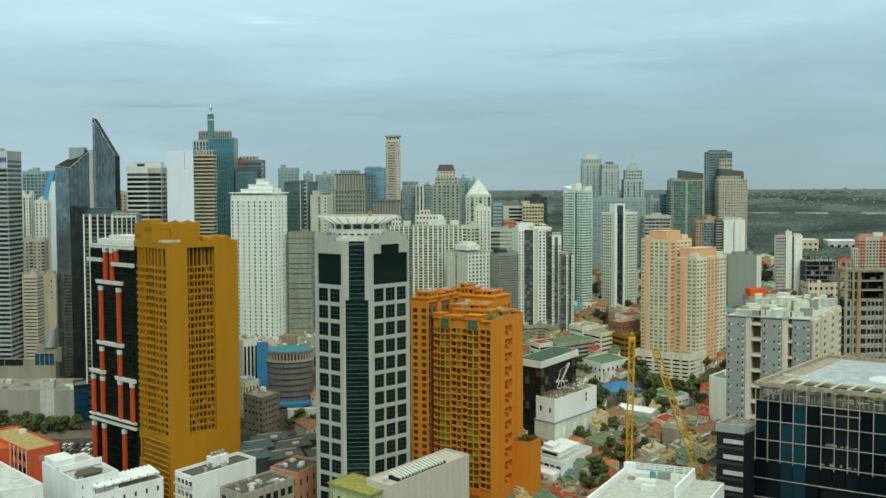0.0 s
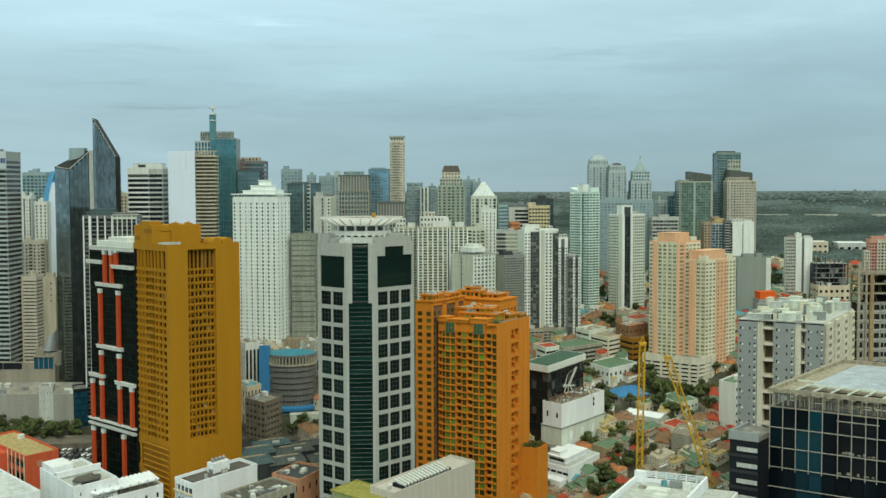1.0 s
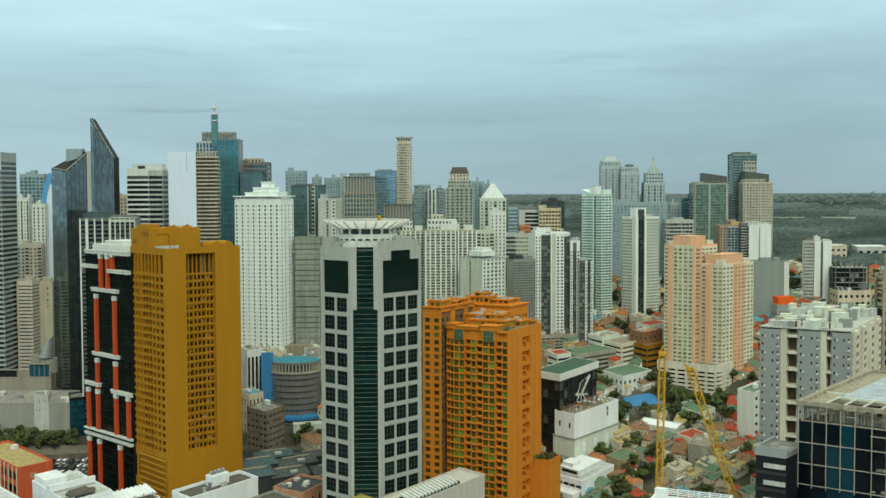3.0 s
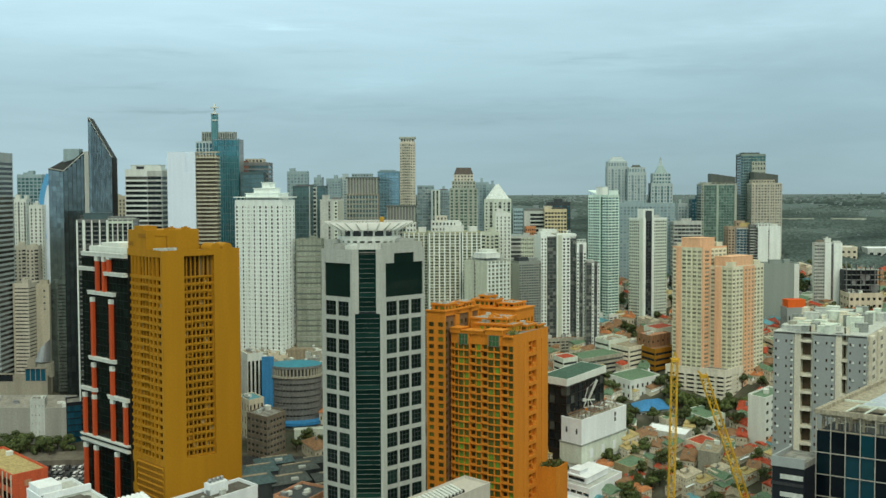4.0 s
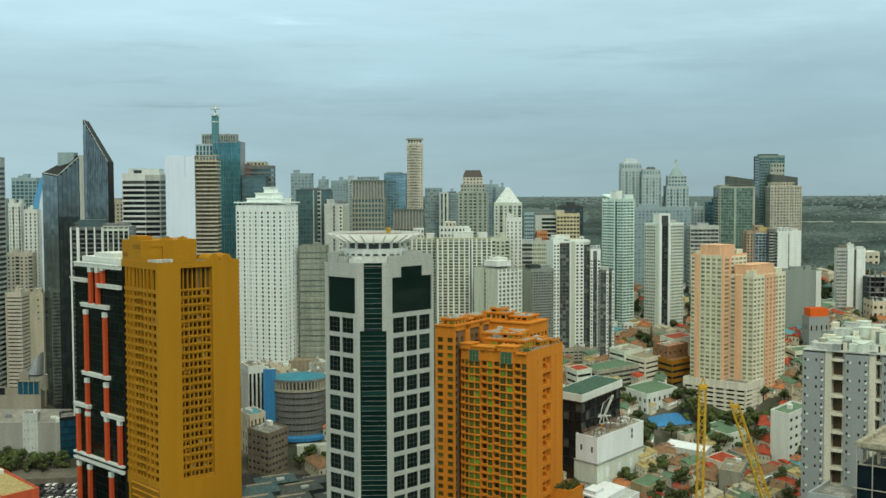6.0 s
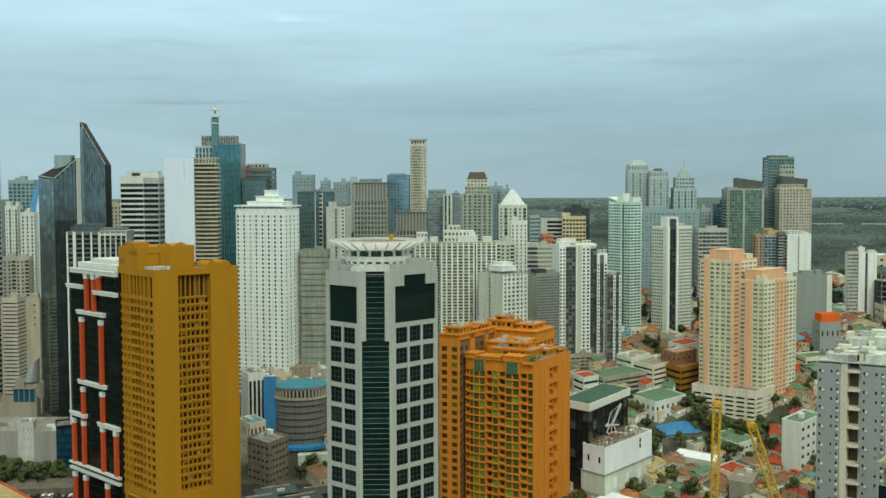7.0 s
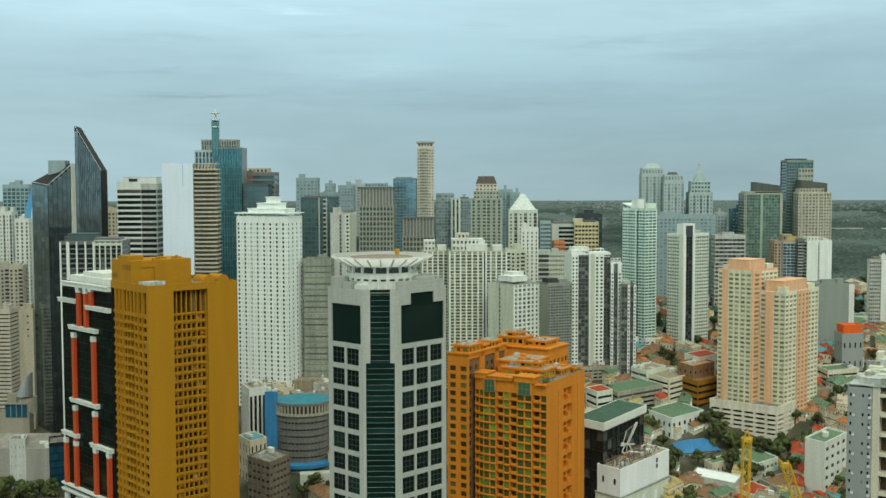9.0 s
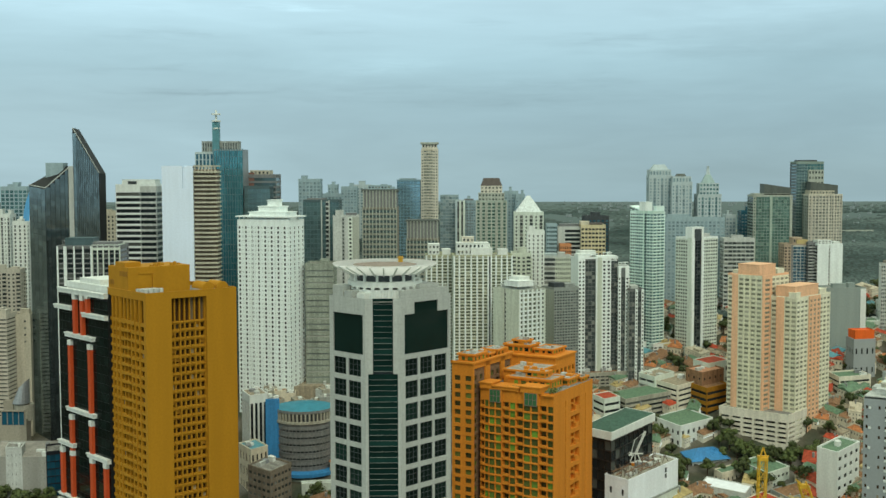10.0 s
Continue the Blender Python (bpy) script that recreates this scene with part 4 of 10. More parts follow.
def block(x, y, b, a, turn, top, fh, head, front, flank, label, boxes=(), drums=(), awnings=0, fins=0, wedge=None, cap=None, shed=None, name="tower"):
    """A tower with its near corner at x, y: a front b wide along the turn, a flank a deep, floors fh high; roof boxes in shares of its plan."""
    z = ground_z(y) - 2.0
    take_plot(x, y, b, a, turn)
    th = thing(name, pose(x, y, z, 0, 0, turn), label, "building")
    h = top - z
    store = {}

    def bag(nm, mat, key=None):
        return store.setdefault((nm, mat, key), Mesh())

    dress(bag, (0, 0, 0), (1, 0), b, h, fh, head, front)
    dress(bag, (0, a, 0), (0, -1), a, h, fh, head, flank)
    dress(bag, (b, 0, 0), (0, 1), a, h, fh, head, flank)
    w0 = front[0][2]
    bag("wall", w0, "back").quad((b, a, 0), (0, a, 0), (0, a, h), (b, a, h))
    for (nm, mat, key), m in store.items():
        if m.f:
            part(nm, m, mat, th, kind="" if nm == "wall" else "stuff")
    deck = Mesh()
    deck.box(0.1, 0.1, h - 0.9, b - 0.1, a - 0.1, h - 0.5)
    part("roof", deck, M_roof, th)
    rim = Mesh()
    rim.rim(-0.05, -0.05, b + 0.05, a + 0.05, min(0.35, b * 0.03), h - 0.6, h + 0.3)
    part("parapet", rim, w0, th)
    for x0, y0, x1, y1, z0, z1, mt, wins in boxes:
        m = Mesh()
        m.box(x0 * b, y0 * a, h - 0.5 + z0, x1 * b, y1 * a, h + z1)
        if z0 >= 0 and y0 >= 0:
            m.box(x0 * b - 0.15, y0 * a - 0.15, h + z1, x1 * b + 0.15, y1 * a + 0.15, h + z1 + 0.2)
        ob = part("plant_room", m, mt, th)
        if wins:
            g = Mesh()
            k = max(2, int((x1 - x0) * b / 1.7))
            for r in range(wins):
                for c in range(k):
                    xa = x0 * b + (x1 - x0) * b * (c + 0.25) / k
                    za = h + z0 + (z1 - z0) * (r + 0.3) / wins
                    g.box(xa, y0 * a - 0.05, za, xa + (x1 - x0) * b * 0.5 / k, y0 * a + 0.05, za + (z1 - z0) * 0.45 / wins)
            part("plant_glazing", g, G_mid, ob, kind="stuff")
    for fx, fy, r, z0, z1 in drums:
        m = Mesh()
        m.prism(ring(r, 18, fx * b, fy * a), h + z0 - 3.2, h + z1)
        part("water_tank", m, M_white, th)
    rnd = random.Random(int(abs(x) * 7 + y))
    for k in range(awnings):
        m = Mesh()
        ax, ay = rnd.uniform(0.02, 0.85) * b, rnd.uniform(0.02, 0.7) * a
        aw, ad, ah = rnd.uniform(0.8, 2.6), rnd.uniform(0.8, 2.2), rnd.uniform(0.8, 2.2)
        m.box(ax, ay, h + ah, min(ax + aw, b), ay + ad, h + ah + 0.2)
        m.box(ax + 0.1, ay + 0.1, h - 0.5, ax + 0.3, ay + 0.3, h + ah)
        m.box(min(ax + aw, b) - 0.3, ay + 0.1, h - 0.5, min(ax + aw, b) - 0.1, ay + 0.3, h + ah)
        part("roof_frame", m, w0, th)
    for k in range(fins):
        m = Mesh()
        xa = 0.02 * b + (0.93 * b) * k / (fins - 1)
        m.box(xa, -0.35, h - 0.3, xa + 0.03 * b, 0.3, h + boxes[0][5])
        part("fin", m, M_stone, th)
    if wedge:
        x0, x1, za, zb, mt = wedge
        m = Mesh()
        p = [(x0 * b, 0.1 * a), (x1 * b, 0.1 * a), (x1 * b, 0.9 * a), (x0 * b, 0.9 * a)]
        m.frustum([(*q, h - 6.0) for q in p], [(*q, h + (za if i in (0, 3) else zb)) for i, q in enumerate(p)])
        part("slanted_cap", m, mt, th)
    if cap:
        mg, z0, hh, sl, mt = cap
        m = Mesh()
        lo = [(mg * b, mg * a), ((1 - mg) * b, mg * a), ((1 - mg) * b, (1 - mg) * a), (mg * b, (1 - mg) * a)]
        hi = [(mg * b + sl, mg * a + sl), ((1 - mg) * b - sl, mg * a + sl), ((1 - mg) * b - sl, (1 - mg) * a - sl), (mg * b + sl, (1 - mg) * a - sl)]
        m.frustum([(*q, h + z0) for q in lo], [(*q, h + z0 + hh) for q in hi])
        part("roof_cap", m, mt, th)
    if shed:
        y0, y1, hh = shed
        m = Mesh()
        p = [(-0.3, y0 * a), (b, y0 * a), (b, y1 * a + 0.4), (-0.3, y1 * a + 0.4)]
        m.frustum([(*q, h + (0.6 if i < 2 else hh - 0.5)) for i, q in enumerate(p)], [(*q, h + (1.1 if i < 2 else hh)) for i, q in enumerate(p)])
        for yy in (y0 * a + 0.3, (y0 + y1) / 2 * a, y1 * a - 0.3):
            m.box(0.1, yy, h - 0.3, 0.4, yy + 0.3, h + 1.0)
        part("shed_roof", m, M_tealwhite, th)
    return th


block(-16.7, 640.0, 27.7, 16.0, 4, 116.6, 1.52, 1.4,
      [(.60, "f", M_condo, G_window, 6, 0, M_hotelwhite), (.025, "b", M_dgrey, G_dark), (.375, "f", M_condo, G_window, 4, 0, M_hotelwhite)],
      [(1, "w", M_olivecream, G_mid, 3)], "cream condominium tower with a lattice of white ribs",
      boxes=[(.06, .2, .60, .8, 0, 5.6, M_white, 2), (.30, .05, .66, .4, 0, 3.2, M_white, 0), (.76, .1, .92, .5, 0, 2.6, M_white, 0), (.16, .4, .36, .8, 5.6, 8.2, M_ivory_, 1)], drums=[(.55, .3, 2.2, 3.0, 5.2)], awnings=8)
block(-30.1, 652.0, 13.1, 14.0, 4, 115.9, 1.52, 1.4,
      [(1, "f", M_condo, G_window, 5, 0, M_hotelwhite)],
      [(1, "w", M_olivecream, G_mid, 3)], "cream condominium wing with a lattice of white ribs",
      boxes=[(.10, .2, .5, .8, 0, 5.0, M_white, 2), (.6, .1, .9, .6, 0, 2.6, M_white, 0)], awnings=4)
block(13.2, 618.0, 15.6, 17.4, 40, 102.7, 2.0, 1.6,
      [(.86, "F", M_stone, G_window, 5, 0, M_hotelwhite), (.14, "w", M_palewhite, G_dark, 1)],
      [(.40, "b", M_olivecream, G_mid, 0, .5), (.10, "w", M_stone, G_dark, 1), (.50, "b", M_olivecream, G_mid, 0, .3)], "pale condominium with a white balcony grid and blank flank",
      boxes=[(.0, .05, .6, .6, 1.9, 3.8, M_hotelwhite, 0), (.1, .2, .9, .8, 0, 1.8, M_lgrey, 0), (.3, .3, .7, .7, 3.6, 5.2, M_white, 0)], awnings=6)
block(30.8, 650.0, 13.4, 11.8, 25, 100.4, 1.38, 1.2,
      [(1, "W", M_midgrey, G_mid, 9)],
      [(.42, "w", M_stone, G_dark, 1), (.58, "b", M_stone, G_dark)], "grey apartment slab with close rows of windows",
      boxes=[(.1, .2, .5, .7, 0, 2.0, M_dgrey, 0), (.55, .2, .95, .8, 0, 1.4, M_grey, 0)])
block(43.0, 662.0, 20.5, 10.8, 14, 113.9, 1.84, 1.2,
      [(.17, "w", M_hotelwhite, G_dark, 2, .8), (.27, "g", M_dark_frame, G_mid, 3), (.035, "b", M_hotelwhite, G_dark, 0, .8), (.115, "b", M_olivecream, G_dark, 0, .6), (.225, "w", M_hotelwhite, G_dark, 2, .8), (.185, "g", M_dark_frame, G_mid, 2)],
      [(1, "b", M_hotelwhite, G_dark)], "white tower with dark glass bays between beaded window strips",
      boxes=[(.0, .0, .30, .5, 0, 1.6, M_hotelwhite, 0), (.46, .0, .98, .6, -1.2, .8, M_hotelwhite, 0), (.1, .3, .5, .9, 1.6, 3.0, M_white, 0)], awnings=7)
block(62.7, 664.0, 5.3, 12.0, 6, 109.6, 1.84, 5.0,
      [(.25, "w", M_hotelwhite, G_dark, 1, .6), (.40, "g", M_dark_frame, G_mid, 2), (.35, "w", M_hotelwhite, G_dark, 1, .6)],
      [(1, "w", M_lgrey, G_dark, 3)], "white-edged tower wing with an open frame on its roof", boxes=[(.1, .1, .9, .5, 0, .6, M_lgrey, 0)], awnings=3)
block(67.5, 660.0, 7.2, 12.0, 6, 99.0, 1.84, 1.0,
      [(.42, "g", M_dark_frame, G_mid, 2), (.16, "w", M_hotelwhite, G_dark, 1, .5), (.26, "g", M_dark_frame, G_mid, 1), (.16, "w", M_hotelwhite, G_dark, 1, .5)],
      [(1, "w", M_lgrey, G_dark, 3)], "dark glass apartment wing with white window strips", boxes=[(.2, .2, .7, .8, 0, 1.2, M_lgrey, 0)])
block(83.3, 690.0, 8.1, 15.9, 38, 135.3, 1.58, 1.0,
      [(1, "y", M_teal, G_teal, 3, 0, M_tealwhite)],
      [(.30, "y", M_tealwhite, G_tealdark, 3, .3, M_tealwhite), (.30, "y", M_teal, G_teal, 3, .9, M_tealwhite), (.13, "g", M_teal, G_tealdark, 1), (.27, "y", M_teal, G_teal, 2, .3, M_tealwhite)], "slim pale teal residential tower with white balconies",
      boxes=[(.0, .35, .6, .62, 0, 4.6, M_hotelwhite, 0), (.25, .0, .95, .12, 0, 2.6, M_tealwhite, 0)], shed=(.62, 1.0, 2.8))
block(102.0, 686.0, 19.6, 10.7, 38, 122.2, 1.76, 1.0,
      [(.09, "b", M_hotelwhite, G_dark, 0, .5), (.27, "g", M_dgrey, G_dark, 2), (.09, "b", M_hotelwhite, G_dark, 0, .5), (.55, "W", M_palewhite, G_mid, 6)],
      [(.75, "W", M_palewhite, G_mid, 5), (.25, "b", M_palewhite, G_dark, 0, .3)], "pale grey tower with a tall dark glass strip",
      boxes=[(.0, .0, .45, .4, 0, 5.2, M_hotelwhite, 0), (.10, -.03, .35, .02, -1.0, 4.4, M_dgrey, 0), (.5, .2, .8, .7, 0, 1.6, M_lgrey, 0)])
block(152.0, 770.0, 22.2, 14.0, 0, 141.7, 1.75, .8,
      [(.07, "f", M_stone, G_green2, 1, .5, M_stone), (.36, "g", M_greengrey, G_green2, 5), (.06, "b", M_greenpale, G_mid, 0, .5), (.45, "g", M_greengrey, G_green2, 6), (.06, "b", M_stone, G_mid, 0, .5)],
      [(1, "s", M_olive, G_mid)], "grey-green residential tower with a dark slanted cap",
      boxes=[(.06, .1, .94, .9, 0, .9, M_stone, 0)], wedge=(.30, .98, 6.6, 4.4, M_cap))
block(181.7, 790.0, 15.8, 14.0, 0, 160.9, 1.8, 1.0,
      [(.40, "g", M_olive, G_tealdark, 4), (.60, "g", M_olive, G_teal, 5)],
      [(1, "s", M_cap, G_tealdark)], "tall dark green tower with a setback of cream floors", boxes=[(.42, -.10, .98, .0, -14.0, -4.6, M_stone, 3), (.1, .2, .8, .8, 0, 1.0, M_cap, 0)])
block(185.6, 778.0, 19.4, 12.0, 0, 142.0, 1.8, .6,
      [(.10, "f", M_ivory_, G_pale, 1, .2, M_ivory_), (.50, "f", M_ivory_, G_pale, 5, .6, M_ivory_), (.16, "f", M_ivory_, G_pale, 2, .3, M_ivory_), (.24, "f", M_ivory_, G_pale, 3, 0, M_ivory_)],
      [(1, "w", M_stone, G_mid, 3)], "cream residential tower with a grid of balconies and dark cap",
      boxes=[(.04, .02, .76, .8, 0, 2.2, M_tan, 1)], wedge=(.08, .88, 7.4, 5.4, M_cap))
block(-67.3, 720.0, 18.7, 14.0, 0, 136.4, 2.7, .6,
      [(1, "f", M_brownp, G_tealdark, 10, 0, M_stone)], [(1, "w", M_brownp, G_teal, 4)], "brown stone tower with a ribbed head and flat cap",
      boxes=[(.02, .02, .98, .98, 0, 9.2, M_slate_, 0), (-.02, -.02, 1.02, 1.0, 9.2, 9.9, M_cap, 0), (.16, .2, .8, .8, 9.9, 11.8, M_haze, 1)], fins=11)
block(-44.7, 735.0, 17.6, 14.0, 0, 119.0, 2.7, .6,
      [(1, "f", M_brownp, G_tealdark, 9, 0, M_stone)], [(1, "w", M_brownp, G_teal, 4)], "brown stone tower with a ribbed head below the slim tower",
      boxes=[(.02, .02, .98, .98, 0, 9.6, M_slate_, 0), (-.02, -.02, 1.02, 1.0, 9.6, 10.3, M_cap, 0)], fins=10)
block(-39.2, 789.0, 10.0, 9.0, 0, 169.0, 1.75, .6,
      [(.16, "w", M_ivory_, G_pale, 1), (.30, "y", M_tan, G_pale, 2, .3, M_ivory_), (.24, "y", M_tan, G_pale, 2, .5, M_ivory_), (.30, "w", M_ivory_, G_pale, 2, .2)], [(1, "w", M_ivory_, G_pale, 4)], "slim tan tower with balconies and a flat overhanging cap",
      boxes=[(.06, .06, .94, .94, 0, 3.4, M_ivory_, 1), (-.03, -.03, 1.03, 1.0, 3.4, 4.0, M_stone, 0)])
block(-6.5, 738.0, 17.0, 14.0, 0, 139.3, 1.9, .5,
      [(.16, "f", M_greenpale, G_green2, 1, .4, M_stone), (.18, "f", M_greenpale, G_green2, 1, 0, M_stone), (.32, "f", M_greenpale, G_green2, 2, .6, M_stone), (.18, "f", M_greenpale, G_green2, 1, 0, M_stone), (.16, "f", M_greenpale, G_green2, 1, .4, M_stone)], [(1, "w", M_stone, G_teal, 4)], "pale tower with green glass bays, setbacks and a dark roof",
      boxes=[(.08, .08, .92, .92, 0, 4.4, M_stone, 2), (.15, .15, .85, .85, 4.4, 8.4, M_ivory_, 2)], cap=(.15, 8.4, 4.4, 1.6, M_darkroof))
block(206.9, 716.0, 16.1, 4.0, 0, 107.0, 2.0, .8,
      [(.38, "W", M_lgrey, G_mid, 6), (.22, "b", M_hotelwhite, G_mid, 0, .5), (.09, "w", M_slate_, G_dark, 1), (.31, "b", M_hotelwhite, G_mid, 0, .5)], [(1, "w", M_white, G_mid, 3)], "white slab block with blank bays and a window slot", boxes=[(.12, .2, .36, .8, 0, 1.4, M_brownp, 0), (.38, .1, .6, .8, 0, 2.4, M_white, 0), (.44, .2, .5, .4, 2.4, 3.2, M_white, 0), (.7, .2, .95, .7, 0, .9, M_white, 0)])
block(230.1, 640.0, 29.5, 4.0, 3, 109.4, 1.75, 1.6,
      [(.15, "W", M_pink, G_dark, 3), (.26, "F", M_ivory_, G_dark, 4, .5, M_ivory_), (.14, "W", M_pink, G_dark, 2, .3), (.45, "F", M_ivory_, G_dark, 7, .5, M_ivory_)], [(1, "W", M_pink, G_dark, 3)], "pink and cream apartment building with a close grid of windows", boxes=[(.05, .1, .30, .8, 0, 1.5, M_pink, 0), (.33, .2, .5, .7, 0, 2.4, M_white, 0), (.52, .1, .9, .8, 0, 1.5, M_pink, 0)])
block(227.6, 639.5, 2.8, 3.0, 3, 103.2, 1.75, .5,
      [(1, "F", M_ivory_, G_dark, 2, 0, M_ivory_)], [(1, "F", M_ivory_, G_dark, 3, 0, M_ivory_)], "cream lower wing of the pink apartment building")
block(178.8, 735.0, 14.3, 12.0, 8, 116.0, 1.9, 2.0,
      [(.44, "b", M_hotelwhite, G_dark, 0, .2), (.07, "w", M_lgrey, G_dark, 1), (.49, "b", M_hotelwhite, G_dark, 0, .2)], [(1, "y", M_slate_, G_dark, 2, 0, M_lgrey)], "white block with blank walls and a slot of windows", boxes=[(.05, .1, .6, .6, 0, 1.8, M_white, 2), (.7, .2, .95, .7, 0, 1.0, M_white, 0)], awnings=4)
block(174.8, 738.0, 4.7, 10.0, 0, 116.7, 1.7, 1.0,
      [(1, "y", M_slate_, G_dark, 2, 0, M_lgrey)], [(1, "w", M_slate_, G_dark, 2)], "dark narrow block with pale balcony rails")
block(162.7, 742.0, 13.1, 12.0, 0, 115.5, 1.7, 1.2,
      [(.30, "w", M_tanwarm, G_dark, 2), (.08, "b", M_slate_, G_dark), (.62, "g", M_lgrey, G_bluedim, 4)], [(1, "w", M_tanwarm, G_mid, 3)], "tan and blue glass office block", boxes=[(.4, .2, .8, .8, 0, 3.4, M_tanwarm, 1), (.55, .1, .99, .5, 0, 2.2, M_ochre_roof2, 0)])
block(50.0, 725.0, 13.1, 14.0, 0, 126.7, 2.2, 1.0,
      [(1, "W", M_creamyellow, G_dark, 7)], [(1, "w", M_cream, G_dark, 3)], "cream office block with square windows", boxes=[(.0, .2, .35, .8, 0, 1.8, M_cream, 0), (.3, .2, .9, .8, 0, .8, M_darkroof, 0)])
block(37.8, 730.0, 12.9, 10.0, 0, 125.6, 2.3, 1.0,
      [(.30, "b", M_lgrey, G_mid), (.70, "s", M_lgrey, G_dark)], [(1, "w", M_grey, G_mid, 3)], "grey office slab with dark window bands", boxes=[(.1, .2, .9, .8, 0, 1.4, M_slate_, 0)])
block(38.5, 722.0, 6.0, 8.0, 0, 116.6, 2.2, .6,
      [(1, "w", M_orangeblock, G_dark, 5)], [(1, "w", M_orangeblock, G_dark, 2)], "small orange block with square windows")
block(31.7, 728.0, 5.7, 10.0, 0, 127.1, 2.2, .6,
      [(1, "W", M_haze, G_tealdark, 5)], [(1, "w", M_haze, G_teal, 3)], "blue-green office block with close windows")
block(-96.1, 700.0, 18.8, 12.0, 0, 141.0, 2.4, .8,
      [(.50, "g", M_tealpanel2, G_tealdark, 5), (.03, "b", M_lgrey, G_dark, 0, .2), (.10, "g", M_tealpanel2, G_tealdark, 1), (.08, "s", M_lgrey, G_dark), (.03, "b", M_lgrey, G_dark, 0, .2), (.26, "g", M_tealpanel2, G_tealdark, 3)], [(1, "g", M_tealpanel2, G_tealdark, 4)], "dark teal glass tower with a pale ladder of landings", boxes=[(.1, .2, .6, .8, 0, .8, M_slate_, 0)])
block(-79.3, 690.0, 13.4, 12.0, 6, 133.2, 2.0, .8,
      [(.34, "b", M_lgrey, G_mid, 0, .3), (.10, "w", M_grey, G_dark, 1), (.14, "b", M_lgrey, G_mid), (.16, "w", M_palewhite, G_dark, 1), (.26, "b", M_stone, G_mid)], [(1, "w", M_lgrey, G_mid, 2)], "pale grey tower with blank bays and window slots", boxes=[(.1, .1, .4, .6, 0, 2.6, M_lgrey, 0), (.5, .2, .9, .8, 0, 1.2, M_slate_, 0)])
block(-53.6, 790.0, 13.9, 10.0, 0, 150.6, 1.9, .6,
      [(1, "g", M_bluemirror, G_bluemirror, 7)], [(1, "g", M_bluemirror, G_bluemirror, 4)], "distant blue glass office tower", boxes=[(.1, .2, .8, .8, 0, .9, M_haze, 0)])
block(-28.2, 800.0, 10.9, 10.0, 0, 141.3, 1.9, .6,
      [(.3, "g", M_haze, G_haze, 2), (.7, "g", M_hazel, G_haze, 4)], [(1, "g", M_haze, G_haze, 3)], "distant glass tower tinted blue-grey for haze")
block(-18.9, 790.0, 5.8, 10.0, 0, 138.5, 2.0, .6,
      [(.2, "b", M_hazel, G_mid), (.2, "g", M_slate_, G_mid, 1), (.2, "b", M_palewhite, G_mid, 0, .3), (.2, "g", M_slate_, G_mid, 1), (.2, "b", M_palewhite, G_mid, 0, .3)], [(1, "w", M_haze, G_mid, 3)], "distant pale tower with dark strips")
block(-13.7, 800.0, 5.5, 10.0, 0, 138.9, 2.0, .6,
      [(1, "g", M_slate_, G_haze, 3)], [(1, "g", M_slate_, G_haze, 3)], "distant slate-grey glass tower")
block(-175.6, 642.0, 19.4, 13.0, 0, 149.7, 2.62, 3.0,
      [(.60, "s", M_hotelwhite, G_dark), (.40, "s", M_lgrey, G_dark)], [(1, "s", M_lgrey, G_dark)], "white and grey office tower with dark ribbon windows", boxes=[(.14, .1, .95, .8, 0, 2.4, M_hotelwhite, 0), (.3, .05, .5, .2, 0.6, 1.6, M_dgrey, 0)])
block(-124.3, 690.0, 16.2, 14.0, 0, 154.2, 2.6, 1.0,
      [(1, "s", M_slate_, G_tealdark)], [(1, "s", M_slate_, G_tealdark)], "dark office tower with a beige penthouse", boxes=[(.16, .05, .78, .8, -3.0, 2.4, M_tan, 2), (.12, .02, .3, .3, -6.0, 1.2, M_umberred, 0)])
block(-120.1, 668.0, 12.7, 10.0, 0, 148.6, 2.4, 1.0,
      [(1, "g", M_tealpanel2, G_tealdark, 6)], [(1, "g", M_tealpanel2, G_tealdark, 3)], "dark teal glass wedge tower", wedge=(0, 1, -4.0, 0.6, M_tealpanel2))
block(-179.4, 575.0, 26.0, 16.0, 5, 125.2, 2.05, 1.0,
      [(.13, "v", M_slate_, G_dark, 1, .2, M_hotelwhite), (.42, "v", M_slate_, G_dark, 3, 0, M_hotelwhite), (.45, "v", M_slate_, G_dark, 5, .3, M_palewhite)], [(1, "s", M_slate_, G_dark)], "dark glass office block behind a white concrete grid", boxes=[(.10, .2, .55, .8, 0, 3.0, M_tealpanel2, 0), (.55, .0, .98, .7, -1.2, .6, M_palewhite, 0), (.56, .02, .96, .6, .6, 1.4, M_slate_, 0)], awnings=5)
block(120.8, 618.0, 22.4, 17.5, 45, 109.3, 2.06, 1.2,
      [(.34, "w", M_peach, G_peach, 1, .5), (.66, "W", M_cream_light, G_peach, 4)],
      [(.14, "y", M_cream_light, G_peach, 1, 0, M_cream_light), (.18, "b", M_peach, G_peach, 0, .6), (.34, "W", M_cream_shaded, G_peach, 2, .5), (.34, "W", M_cream_shaded, G_peach, 2, .1)], "cream and peach apartment tower with balconies on a car-park podium",
      boxes=[(.02, .10, .62, .72, 0, 4.6, M_peach, 0), (.70, .1, .95, .5, 0, 2.0, M_cream_light, 0), (.1, .78, .5, .95, 0, 1.6, M_cream_light, 0)], name="apartment_tower")
